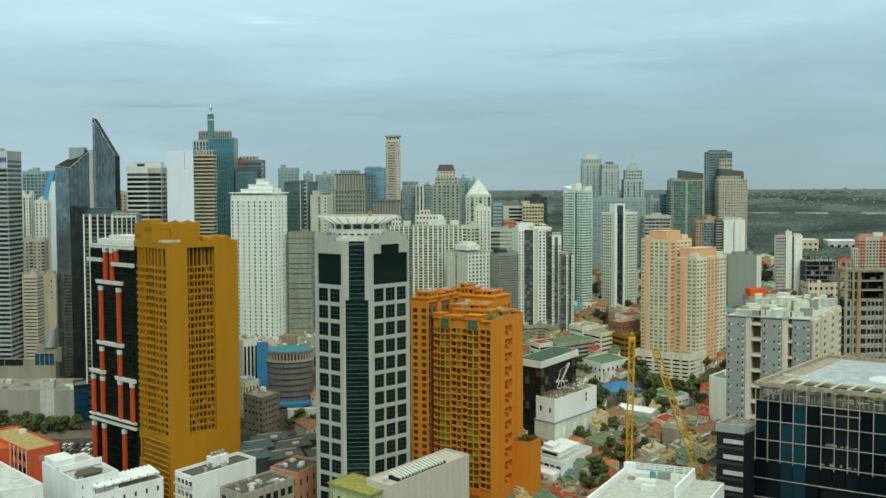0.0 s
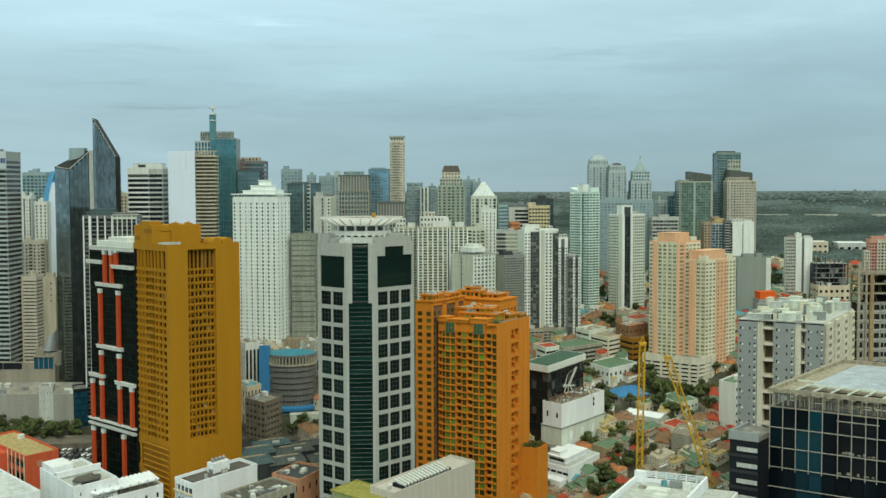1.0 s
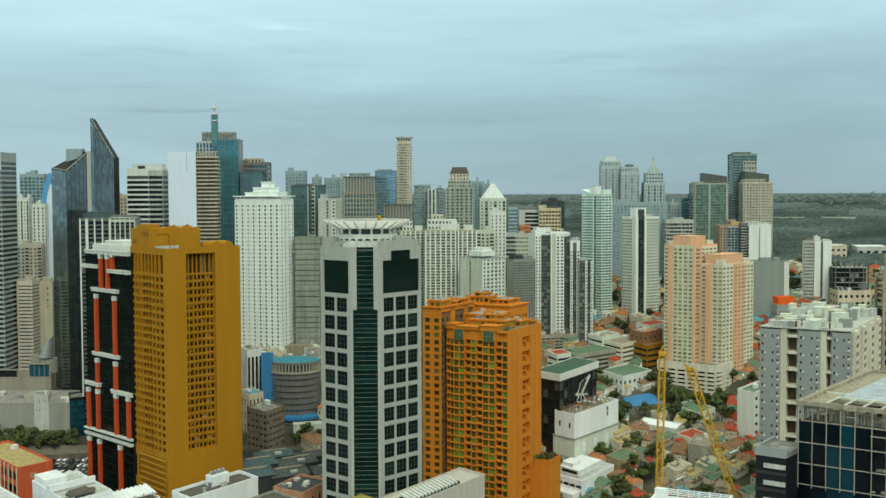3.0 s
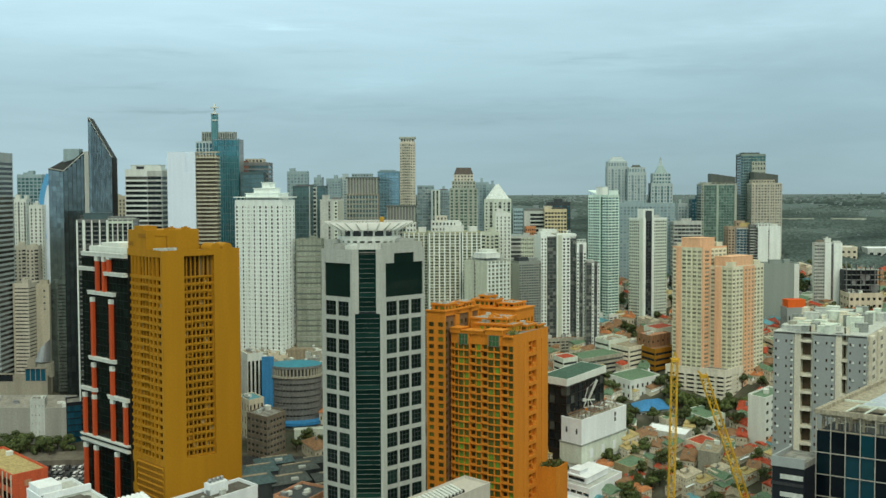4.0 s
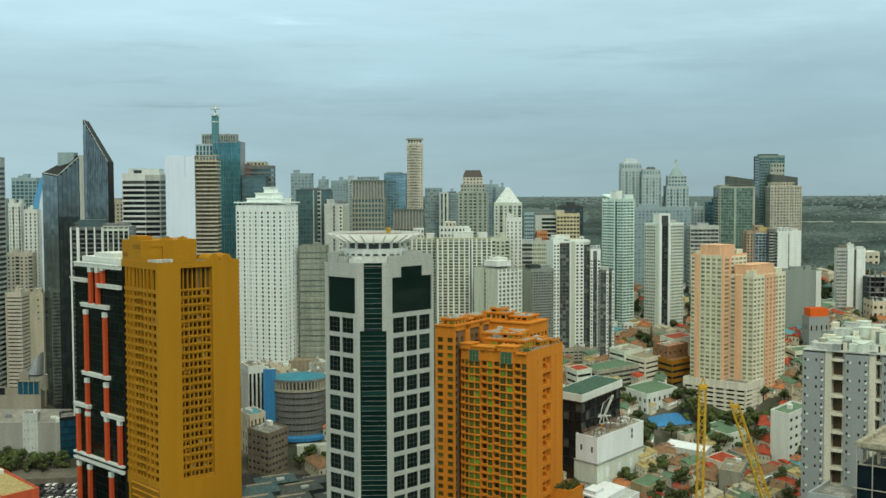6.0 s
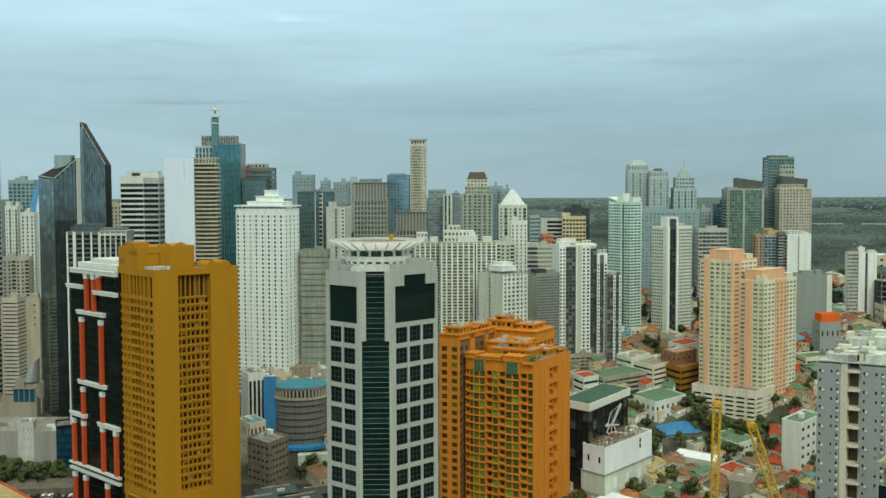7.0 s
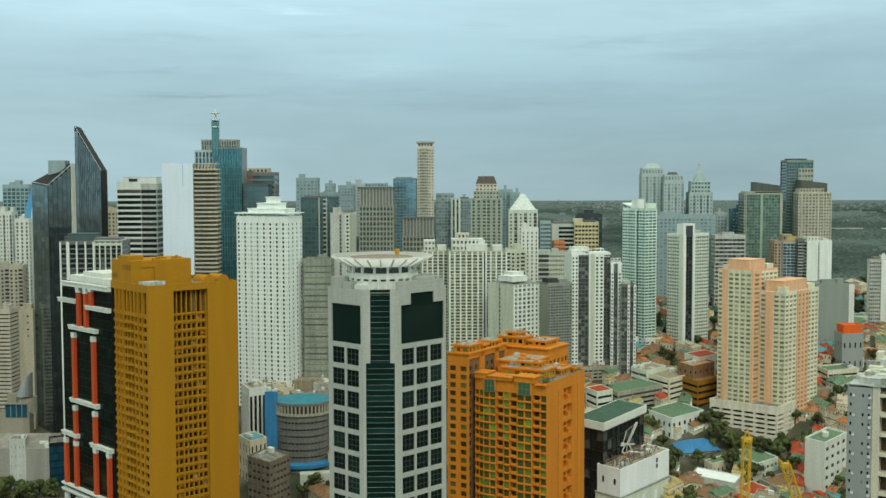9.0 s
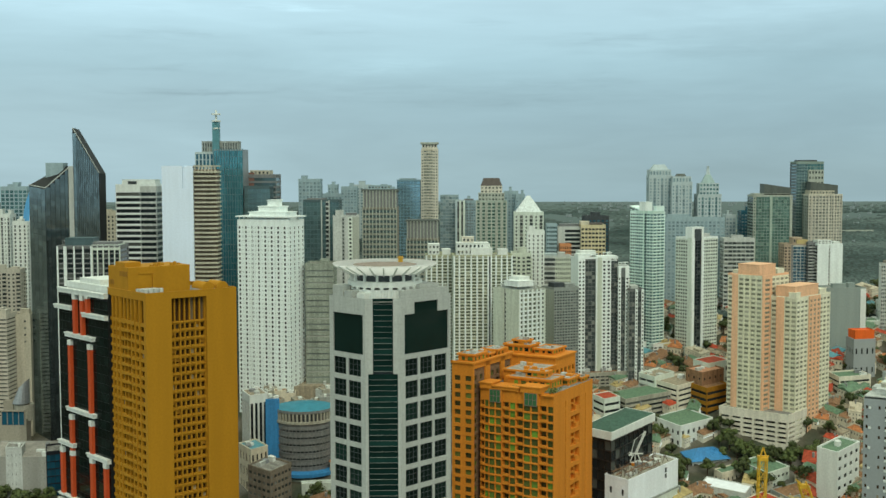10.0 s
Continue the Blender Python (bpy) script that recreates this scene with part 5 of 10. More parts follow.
block(135.1, 614.0, 32.8, 12.3, 48, 99.8, 2.06, 1.2,
      [(.34, "W", M_cream_light, G_peach, 3), (.33, "w", M_peach, G_peach, 3, .5), (.33, "W", M_cream_light, G_peach, 3)],
      [(.22, "y", M_cream_light, G_peach, 1, 0, M_cream_light), (.30, "b", M_peach, G_peach, 0, .6), (.48, "W", M_cream_shaded, G_peach, 2, .1)], "shorter cream and peach apartment tower on a car-park podium",
      boxes=[(.02, .10, .70, .85, 0, 4.8, M_peach, 0), (.75, .1, .95, .5, 0, 2.0, M_cream_light, 0), (-.01, .02, .12, .3, 0, 2.2, M_cream_light, 0)], name="apartment_tower")
block(28.2, 705.0, 14.9, 12.0, 0, 111.6, 2.4, .6,
      [(.45, "s", M_lgrey, G_mid), (.55, "w", M_olivecream, G_mid, 8)], [(1, "w", M_lgrey, G_mid, 3)], "low grey-green block with a cluttered flat roof", boxes=[(.05, .1, .5, .8, 0, 1.0, M_hazel, 0), (.55, .2, .8, .7, 0, 1.6, M_lgrey, 0)])


# ---- near towers ----
M_cream_stone = paint("pale_grey_cladding", (0.43, 0.455, 0.425), 0.7, 0.15)
# cladding panels of 1.4 by 0.9 metres with dark joints
cn, cl = M_cream_stone.node_tree.nodes, M_cream_stone.node_tree.links
c_co, c_sep, c_sum, c_vec, c_br, c_mul = (cn.new("ShaderNode" + k) for k in ("TexCoord", "SeparateXYZ", "Math", "CombineXYZ", "TexBrick", "Mix"))
cl.new(c_co.outputs["Object"], c_sep.inputs[0])
cl.new(c_sep.outputs["X"], c_sum.inputs[0])
cl.new(c_sep.outputs["Y"], c_sum.inputs[1])
cl.new(c_sum.outputs[0], c_vec.inputs["X"])
cl.new(c_sep.outputs["Z"], c_vec.inputs["Y"])
cl.new(c_vec.outputs[0], c_br.inputs["Vector"])
c_br.offset = 0.0
for key, val in (("Scale", 1.0), ("Mortar Size", 0.03), ("Mortar Smooth", 0.3), ("Brick Width", 1.4), ("Row Height", 0.9), ("Color1", (1, 1, 1, 1)), ("Color2", (0.95, 0.95, 0.945, 1)), ("Mortar", (0.76, 0.76, 0.75, 1))):
    c_br.inputs[key].default_value = val
c_mul.data_type, c_mul.blend_type = "RGBA", "MULTIPLY"
c_mul.inputs["Factor"].default_value = 1.0
c_bsdf = cn["Principled BSDF"]
cl.new(c_bsdf.inputs["Base Color"].links[0].from_socket, c_mul.inputs["A"])
cl.new(c_br.outputs["Color"], c_mul.inputs["B"])
cl.new(c_mul.outputs["Result"], c_bsdf.inputs["Base Color"])
M_ochre = paint("ochre_paint", (0.40, 0.192, 0.010), 0.85, 0.10, 14)
M_ochre_dark = paint("dark_ochre_paint", (0.30, 0.14, 0.012), 0.85, 0.2)
M_orange = paint("orange_paint", (0.63, 0.225, 0.022), 0.85, 0.14, 10)
M_roofpale = paint("pale_brown_roof_felt", (0.36, 0.33, 0.28), 0.8, 0.4, 5)
M_red = paint("red_orange_column", (0.52, 0.075, 0.02), 0.6, 0.15)
M_net = paint("white_safety_net", (0.86, 0.88, 0.88), 0.7, 0.15)
# thin woven net: light comes through it
nn, nl = M_net.node_tree.nodes, M_net.node_tree.links
n_tr = nn.new("ShaderNodeBsdfTranslucent")
n_tr.inputs["Color"].default_value = (0.95, 0.95, 0.93, 1)
n_mix = nn.new("ShaderNodeMixShader")
n_mix.inputs[0].default_value = 0.75
nl.new(nn["Principled BSDF"].outputs[0], n_mix.inputs[1])
nl.new(n_tr.outputs[0], n_mix.inputs[2])
nl.new(n_mix.outputs[0], nn["Material Output"].inputs["Surface"])
M_deck = paint("helideck", (0.28, 0.23, 0.19), 0.9, 0.3)
M_yellow = paint("yellow_steel", (0.62, 0.36, 0.02), 0.5, 0.3)
G_black = glazing("black_green_glass", (0.003, 0.007, 0.006), (0.008, 0.016, 0.014), 0.08, spec=0.07)
G_one = glazing("tower_window_glass", (0.004, 0.010, 0.008), (0.012, 0.034, 0.026), 0.08, single=True, spec=0.08)
G_green = glazing("green_glass", (0.045, 0.045, 0.014), (0.15, 0.20, 0.04), 0.15, 0.65)
G_greentall = glazing("tall_green_glass", (0.03, 0.09, 0.04), (0.06, 0.16, 0.07), 0.1)
G_green_one = glazing("green_window_glass", (0.06, 0.072, 0.018), (0.17, 0.36, 0.045), 0.15, 0.6, single=True)
G_ochre_one = glazing("hotel_window_glass", (0.026, 0.014, 0.004), (0.44, 0.36, 0.20), 0.15, 0.9, single=True)
G_ochre = glazing("hotel_glass", (0.03, 0.014, 0.004), (0.42, 0.36, 0.24), 0.2, 0.9)


def plinth(th, x0, y0, x1, y1, mat):
    """Plain fill to the street, added under buildings scaled towards the camera to fit its view."""
    m = Mesh()
    m.box(x0, y0, -12, x1, y1, 0.05)
    part("plinth", m, mat, th)


def flat(w, h, name, mat):
    """An upright pane of w x h, its lower left corner at the origin, 6 cm thick, facing -y."""
    m = Mesh()
    m.box(0, 0, 0, w, 0.06, h)
    return m.data(name, mat)


def grid_frame(w, h, nx, nz, t, d, name, mat):
    """One plate with nx x nz openings, bars t wide and d deep."""
    xs, zs = [0.0], [0.0]
    for n, full, ls in ((nx, w, xs), (nz, h, zs)):
        for i in range(n):
            ls += [full * i / n + t / (1 if i == 0 else 2), full * (i + 1) / n - t / (1 if i == n - 1 else 2)]
        ls.append(full)
    m, seen = Mesh(), {}

    def v(i, k, y):
        if (i, k, y) not in seen:
            seen[(i, k, y)] = len(m.v)
            m.v.append((xs[i], y, zs[k]))
        return seen[(i, k, y)]

    for i in range(len(xs) - 1):
        for k in range(len(zs) - 1):
            if i % 2 and k % 2:
                ring_ = ((i, k), (i + 1, k), (i + 1, k + 1), (i, k + 1))
                for p, q in zip(ring_, ring_[1:] + ring_[:1]):
                    m.f.append((v(*p, -d), v(*q, -d), v(*q, 0.0), v(*p, 0.0)))
            else:
                m.f.append((v(i, k, -d), v(i + 1, k, -d), v(i + 1, k + 1, -d), v(i, k + 1, -d)))
    return m.data(name, mat)


def helipad_tower():
    th = thing("office_tower", pose(-33.54, 444.11, 3.50, 0, 0, 48) @ Matrix.Scale(0.975, 4),
               "grey-clad office tower with square dark windows and a round rooftop helipad", "office tower")
    B, A, c, H = 30.3, 24.6, 7.8, 117.0
    plinth(th, 8.4, 0.9, B - 0.9, A - 0.9, M_cream_stone)
    core = Mesh()
    core.prism([(c + 0.6, 0.9), (B - 0.9, 0.9), (B - 0.9, A - 0.9), (0.9, A - 0.9), (0.9, c + 0.6)], 0, H - 1.2)
    part("core", core, M_dgrey, th)
    wall, dark = Mesh(), Mesh()
    # right-hand face: three bays of windows, a large dark panel with a stepped head above
    tops, pitch, wh = 97.7, 7.0, 5.4
    rows = 14
    bays = {0: (c, B - c, 3), 1: (c, A - c, 2)}
    for face, (s, w, nb) in bays.items():
        if face == 0:
            org, ux = Vector((s, 0, 0)), Vector((1, 0, 0))
        else:
            org, ux = Vector((0, A, 0)), Vector((0, -1, 0))
        nrm = Vector((ux.y, -ux.x, 0))
        turn = 0 if face == 0 else -90

        def p(x, z, d=0.0):
            return tuple(org + ux * x + Vector((0, 0, z)) - nrm * d)

        edge = 1.5
        bw = (w - 2 * edge) / nb
        ww = bw * 0.84
        low = tops - rows * pitch + (pitch - wh)
        wall.quad(p(0, -2), p(w, -2), p(w, low), p(0, low))
        for r in range(rows):
            z1 = tops - r * pitch
            z0 = z1 - wh
            wall.quad(p(0, z1), p(w, z1), p(w, z1 + pitch - wh), p(0, z1 + pitch - wh))
            left = 0.0
            for k in range(nb):
                x0 = edge + k * bw + (bw - ww) / 2
                x1 = x0 + ww
                wall.quad(p(left, z0), p(x0, z0), p(x0, z1), p(left, z1))
                for q in (((x0, z0), (x1, z0)), ((x1, z1), (x0, z1)), ((x0, z1), (x0, z0)), ((x1, z0), (x1, z1))):
                    wall.quad(p(*q[0]), p(*q[1]), p(*q[1], 0.45), p(*q[0], 0.45))
                left = x1
            wall.quad(p(left, z0), p(w, z0), p(w, z1), p(left, z1))
        # panel zone
        z0, z1 = tops + pitch - wh, H
        g0, g1, x0, x1 = z0 + 0.1, H - 5.2, edge + 0.2, w - edge * 0.7
        wall.quad(p(0, z0), p(x0, z0), p(x0, z1), p(0, z1))
        wall.quad(p(x1, z0), p(w, z0), p(w, z1), p(x1, z1))
        wall.quad(p(x0, z0), p(x1, z0), p(x1, g0), p(x0, g0))
        if face == 0:
            s0, s1, g2 = x0 + (x1 - x0) * 0.22, x0 + (x1 - x0) * 0.76, H - 1.6
            wall.quad(p(x0, g1), p(s0, g1), p(s0, z1), p(x0, z1))
            wall.quad(p(s1, g1), p(x1, g1), p(x1, z1), p(s1, z1))
            wall.quad(p(s0, g2), p(s1, g2), p(s1, z1), p(s0, z1))
            dark.quad(p(s0, g1, 0.5), p(s1, g1, 0.5), p(s1, g2, 0.5), p(s0, g2, 0.5))
            wall.quad(p(s0, g1), p(s0, g1, 0.5), p(s0, g2, 0.5), p(s0, g2))
            wall.quad(p(s1, g1, 0.5), p(s1, g1), p(s1, g2), p(s1, g2, 0.5))
        else:
            wall.quad(p(x0, g1), p(x1, g1), p(x1, z1), p(x0, z1))
        dark.quad(p(x0, g0, 0.5), p(x1, g0, 0.5), p(x1, g1, 0.5), p(x0, g1, 0.5))
        part("dark_panel", dark, G_panel, th, "large dark green glass panel")
        dark = Mesh()
        wall.quad(p(x0, g0), p(x0, g0, 0.5), p(x0, g1, 0.5), p(x0, g1))
        wall.quad(p(x1, g0, 0.5), p(x1, g0), p(x1, g1), p(x1, g1, 0.5))
        fr = grid_frame(ww, wh, 3, 3, 0.14, 0.1, "window_frame", M_dgrey)
        pn = flat(ww, wh, "pane", G_one)
        for r in range(rows):
            for k in range(nb):
                x0 = edge + k * bw + (bw - ww) / 2
                win = part("window", fr, None, th)
                win.matrix_local = Matrix.Translation(p(x0, tops - r * pitch - wh, 0.4)) @ pose(0, 0, 0, 0, 0, turn)
                part("pane", pn, None, win)
    for q in (((B, 0), (B, A)), ((B, A), (0, A))):
        (xa, ya), (xb, yb) = q
        wall.quad((xa, ya, -2), (xb, yb, -2), (xb, yb, H), (xa, ya, H))
    part("wall", wall, M_cream_stone, th)
    # the glazed corner between the faces: piers, then panes between thin transoms
    u = Vector((1, -1, 0)).normalized()
    n = Vector((-1, -1, 0)).normalized()
    o = Vector((0, c, 0))
    Wc = c * math.sqrt(2)

    def cp(x, z, d=0.0):
        return tuple(o + u * x - n * d + Vector((0, 0, z)))

    piers, panes, bars = Mesh(), Mesh(), Mesh()
    for z0, z1, inset in ((-2, 93.4, 0.9), (93.4, H, 2.35)):
        for a, b in ((0, inset), (Wc - inset, Wc)):
            piers.quad(cp(a, z0), cp(b, z0), cp(b, z1), cp(a, z1))
            e = b if a == 0 else a
            piers.quad(cp(e, z0), cp(e, z0, 0.4), cp(e, z1, 0.4), cp(e, z1))
        k = int((z1 - max(z0, 0)) / 1.75)
        for i in range(k):
            za, zb = z1 - (i + 1) * 1.75, z1 - i * 1.75
            panes.quad(cp(inset, za, 0.3), cp(Wc - inset, za, 0.3), cp(Wc - inset, zb, 0.3), cp(inset, zb, 0.3))
            lo = [cp(inset, za - 0.02, d) for d in (0.25, 0.05)] + [cp(Wc - inset, za - 0.02, d) for d in (0.05, 0.25)]
            hi = [cp(inset, za + 0.04, d) for d in (0.25, 0.05)] + [cp(Wc - inset, za + 0.04, d) for d in (0.05, 0.25)]
            bars.frustum(lo, hi)
    piers.quad(cp(0.9, 93.4, 0.0), cp(2.35, 93.4), cp(2.35, 93.4, 0.4), cp(0.9, 93.4, 0.4))
    part("corner_pier", piers, M_cream_stone, th)
    part("corner_glazing", panes, G_teal_dark, th, "dark teal curtain wall of the cut corner", kind="stuff")
    part("transom_grid", bars, M_grey, th, kind="stuff")
    # roof, parapets, drum, posts and dish of the helipad
    roof = Mesh()
    roof.prism([(c, 0.2), (B - 0.2, 0.2), (B - 0.2, A - 0.2), (0.2, A - 0.2), (0.2, c)], H - 1.2, H - 0.9)
    part("roof", roof, M_roof, th)
    up = Mesh()
    up.box(c + 0.4, 0.15, H - 0.9, B - 1.2, 1.0, H + 2.4)
    up.box(c + 5, 0.9, H - 0.9, B - 1.2, A * 0.42, H + 2.2)
    up.box(c + 10, 1.4, H + 2.2, B - 4, A * 0.4, H + 3.6)
    part("stepped_parapet", up, M_cream_stone, th)
    lf = Mesh()
    lf.box(0.6, A - 6, H - 0.9, 5.5, A - 1, H + 3.4)
    lf.box(0.6, A - 10, H - 0.9, 4.0, A - 6.6, H + 1.9)
    part("roof_block", lf, M_cream_stone, th)
    cx, cy = 15.2, 14.8
    drum = Mesh()
    drum.prism(ring(11.6, 40, cx, cy), H - 0.9, H + 2.2, True)
    drum.prism(ring(12.0, 40, cx, cy), H + 2.9, H + 4.6, True)
    part("drum", drum, M_white, th, "white round drum under the helipad")
    for k in range(26):
        a = 2 * math.pi * k / 26
        m = Mesh()
        m.box(-0.55, -0.3, 0, 0.55, 0.3, 0.8)
        po = part("drum_pier", m, M_white, th)
        po.matrix_local = pose(cx + 11.7 * math.cos(a), cy + 11.7 * math.sin(a), H + 2.15, 0, 0, math.degrees(a) + 90)
    neck = Mesh()
    neck.prism(ring(9.6, 32, cx, cy), H + 4.6, H + 7.0, True)
    part("neck", neck, M_dgrey, th)
    for k in range(16):
        a = 2 * math.pi * (k + 0.5) / 16
        m = Mesh()
        m.box(-0.35, -0.35, 0, 0.35, 0.35, 2.6)
        po = part("post", m, M_white, th)
        po.matrix_local = pose(cx + 11.0 * math.cos(a), cy + 11.0 * math.sin(a), H + 4.5, 0, 0, math.degrees(a))
    dish = Mesh()
    k = 64
    r0, r1 = ring(11.2, k, cx, cy), ring(16.8, k, cx, cy)
    z0, z1 = H + 6.7, H + 9.7
    i0 = len(dish.v)
    for j in range(k):
        a, b = r0[j], r0[(j + 1) % k]
        d, e = r1[(j + 1) % k], r1[j]
        dish.quad((*a, z0), (*b, z0), (*d, z1), (*e, z1))
        ia, ib = ring(10.2, k, cx, cy)[j], ring(10.2, k, cx, cy)[(j + 1) % k]
        dish.quad((*e, z1 + 0.35), (*d, z1 + 0.35), (*ib, z1 - 0.3), (*ia, z1 - 0.3))
        dish.quad((*e, z1), (*d, z1), (*d, z1 + 0.35), (*e, z1 + 0.35))
    part("dish", dish, M_net, th, "white sloping safety net of the helipad")
    for j in range(24):
        a = 2 * math.pi * j / 24
        m = Mesh()
        m.bar((cx + 11.1 * math.cos(a), cy + 11.1 * math.sin(a), z0 - 0.25), (cx + 16.7 * math.cos(a), cy + 16.7 * math.sin(a), z1 - 0.2), 0.18)
        part("dish_rib", m, M_white, th)
    dk = Mesh()
    dk.prism(ring(10.3, 48, cx, cy), z1 - 0.9, z1 - 0.22, True)
    part("helideck", dk, M_deck, th, "brown landing deck")
    bx = Mesh()
    bx.box(cx + 9.0, cy + 2.0, z1 - 0.2, cx + 10.0, cy + 3.2, z1 + 1.7)
    bx.box(cx + 8.8, cy + 1.8, z1 + 1.0, cx + 10.2, cy + 3.4, z1 + 1.25)
    part("cabinet", bx, M_yellow, th, "yellow equipment cabinet")
    ac = Mesh()
    ac.box(1.6, c + 2.2, H - 0.9, 4.6, c + 5.6, H + 1.3)
    ac.box(2.6, c - 0.6, H - 0.9, 4.0, c + 1.0, H + 0.6)
    part("cooling_unit", ac, M_white, th)
    for k in range(5):
        m = Mesh()
        m.box(3.0 + 1.3 * k, 6.6 - 1.3 * k, H - 0.9, 3.5 + 1.3 * k, 7.1 - 1.3 * k, H + 2.2)
        part("roof_column", m, M_white, th)
    rl = Mesh()
    for zz in (0.5, 1.0):
        rl.bar((c + 1.0, 0.5, H + 2.4 + zz), (B - 1.5, 0.5, H + 2.4 + zz), 0.05)
    for k in range(9):
        rl.bar((c + 1.0 + k * 2.45, 0.5, H + 2.4), (c + 1.0 + k * 2.45, 0.5, H + 3.4), 0.05)
    part("parapet_rail", rl, M_lgrey, th)


def ochre_tower():
    th = thing("hotel_tower", pose(-115.5, 482, 0, 0, 0, 42), "tall ochre-painted hotel tower with small punched windows", "tower")
    B, A, H = 34.3, 29.7, 115.2
    wall, glass = Mesh(), Mesh()

    found = []

    def face(org, ux, w, panels, glass):
        """panels: (x0, x1, z0, z1, cols, rows, wx, wy); the rest stays blank."""
        o, u = Vector(org), Vector((ux[0], ux[1], 0))
        xs = 0.0
        for x0, x1, stack in panels:
            if x0 > xs:
                sheet(wall, glass, o + u * xs, ux, x0 - xs, H, 0, 0, 1, 1, 0)
            zs = 0.0
            for z0, z1, cols, rows, wx, wy, rec in stack:
                if z0 > zs:
                    sheet(wall, glass, o + u * x0 + Vector((0, 0, zs)), ux, x1 - x0, z0 - zs, 0, 0, 1, 1, 0)
                sheet(wall, glass, o + u * x0 + Vector((0, 0, z0)), ux, x1 - x0, z1 - z0, cols, rows, wx, wy, rec)
                zs = z1
            if H > zs:
                sheet(wall, glass, o + u * x0 + Vector((0, 0, zs)), ux, x1 - x0, H - zs, 0, 0, 1, 1, 0)
            xs = x1
        if w > xs:
            sheet(wall, glass, o + u * xs, ux, w - xs, H, 0, 0, 1, 1, 0)

    # the street face: a blank wall with one deep panel of windows
    for x0, x1, z0, z1 in ((0, 9.4, 0, H), (22.6, B, 0, H), (9.4, 22.6, 0, 33.2), (9.4, 22.6, 113.2, H)):
        wall.quad((x0, 0, z0), (x1, 0, z0), (x1, 0, z1), (x0, 0, z1))
    dp = 1.5
    wall.quad((9.4, 0, 33.2), (9.4, dp, 33.2), (9.4, dp, 113.2), (9.4, 0, 113.2))
    wall.quad((22.6, dp, 33.2), (22.6, 0, 33.2), (22.6, 0, 113.2), (22.6, dp, 113.2))
    wall.quad((9.4, 0, 33.2), (22.6, 0, 33.2), (22.6, dp, 33.2), (9.4, dp, 33.2))
    wall.quad((9.4, dp, 113.2), (22.6, dp, 113.2), (22.6, 0, 113.2), (9.4, 0, 113.2))
    sheet(wall, found, (9.4, dp, 33.2), (1, 0), 13.2, 71.6, 7, 24, 0.76, 0.58, 0.8)
    sheet(wall, glass, (9.4, dp, 104.8), (1, 0), 13.2, 8.4, 7, 1, 0.78, 0.92, 0.9)
    for r in range(24):
        m = Mesh()
        z = 33.2 + (r + 1) * 71.6 / 24
        m.box(9.42, dp - 0.3, z - 0.2, 22.58, dp - 0.01, z + 0.08)
        part("ledge", m, M_ochre, th)
    for k in (0, 2, 5, 7):
        m = Mesh()
        x = 9.4 + 13.2 * k / 7
        m.box(max(9.42, x - 0.22), dp - 0.4, 33.2, min(22.58, x + 0.22), dp - 0.012, 104.8)
        part("rib", m, M_ochre, th)
    rb = random.Random(31)
    for r in range(24):
        z = 33.2 + r * 71.6 / 24
        for k in range(7):
            x = 9.4 + 13.2 * k / 7
            if k in (2, 3, 4) or rb.random() < 0.25:
                m = Mesh()
                m.box(x + 0.25, dp - 0.45, z + 0.1, x + 1.64, dp - 0.02, z + 0.72)
                part("balcony_front", m, M_ochre, th)
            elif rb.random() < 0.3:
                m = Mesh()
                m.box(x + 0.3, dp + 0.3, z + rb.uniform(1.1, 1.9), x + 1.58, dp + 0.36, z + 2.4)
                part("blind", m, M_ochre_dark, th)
    # the side face: loggias at the outer edge, window columns, a broad pier with bays over it
    win = (33.0, 104.6, 1, 24, 0.84, 0.6, 0.75)
    slit = (105.2, 113.0, 1, 1, 0.80, 0.96, 0.8)
    slit2 = (105.2, 113.0, 2, 1, 0.78, 0.96, 0.8)
    face((0, A, 0), (0, -1), A, [(0.4, 3.7, [(6, 31, 1, 2, 0.6, 0.7, 0.5), (33.0, 104.6, 1, 24, 0.9, 0.72, 1.6), slit]),
                                 (4.1, 6.5, [(6, 31, 1, 2, 0.6, 0.7, 0.5), win, slit]),
                                 (7.0, 9.4, [win, slit]),
                                 (9.9, 12.6, [win, slit]),
                                 (12.6, 18.2, [(33.0, 104.6, 2, 24, 0.84, 0.66, 1.5), slit2]),
                                 (18.4, 21.2, [win, slit]),
                                 (21.6, 24.6, [win, slit]),
                                 (25.0, 28.2, [win, slit])], glass)
    # Darker ochre sheet behind the slats, their shade put into the colour.
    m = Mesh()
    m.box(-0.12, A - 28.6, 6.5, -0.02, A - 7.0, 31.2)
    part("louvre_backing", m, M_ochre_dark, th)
    for k in range(10):
        m = Mesh()
        z = 7.0 + k * 2.45
        m.frustum([(-0.25, A - 28.5, z), (-0.25, A - 7.1, z), (-0.12, A - 7.1, z), (-0.12, A - 28.5, z)][::-1], [(-0.95, A - 28.5, z + 1.25), (-0.95, A - 7.1, z + 1.25), (-0.12, A - 7.1, z + 1.45), (-0.12, A - 28.5, z + 1.45)][::-1])
        part("louvre", m, M_ochre, th)
    for r in range(24):
        m = Mesh()
        z = 33.0 + r * 71.6 / 24
        m.box(-0.35, A - 18.2, z - 0.15, -0.02, A - 12.6, z + 0.55)
        part("balcony_rail", m, M_ochre, th)
    for xx in (3.9, 6.75, 9.65, 21.4, 24.8):
        m = Mesh()
        m.box(-0.3, A - xx - 0.2, 32, -0.02, A - xx + 0.2, 113.2)
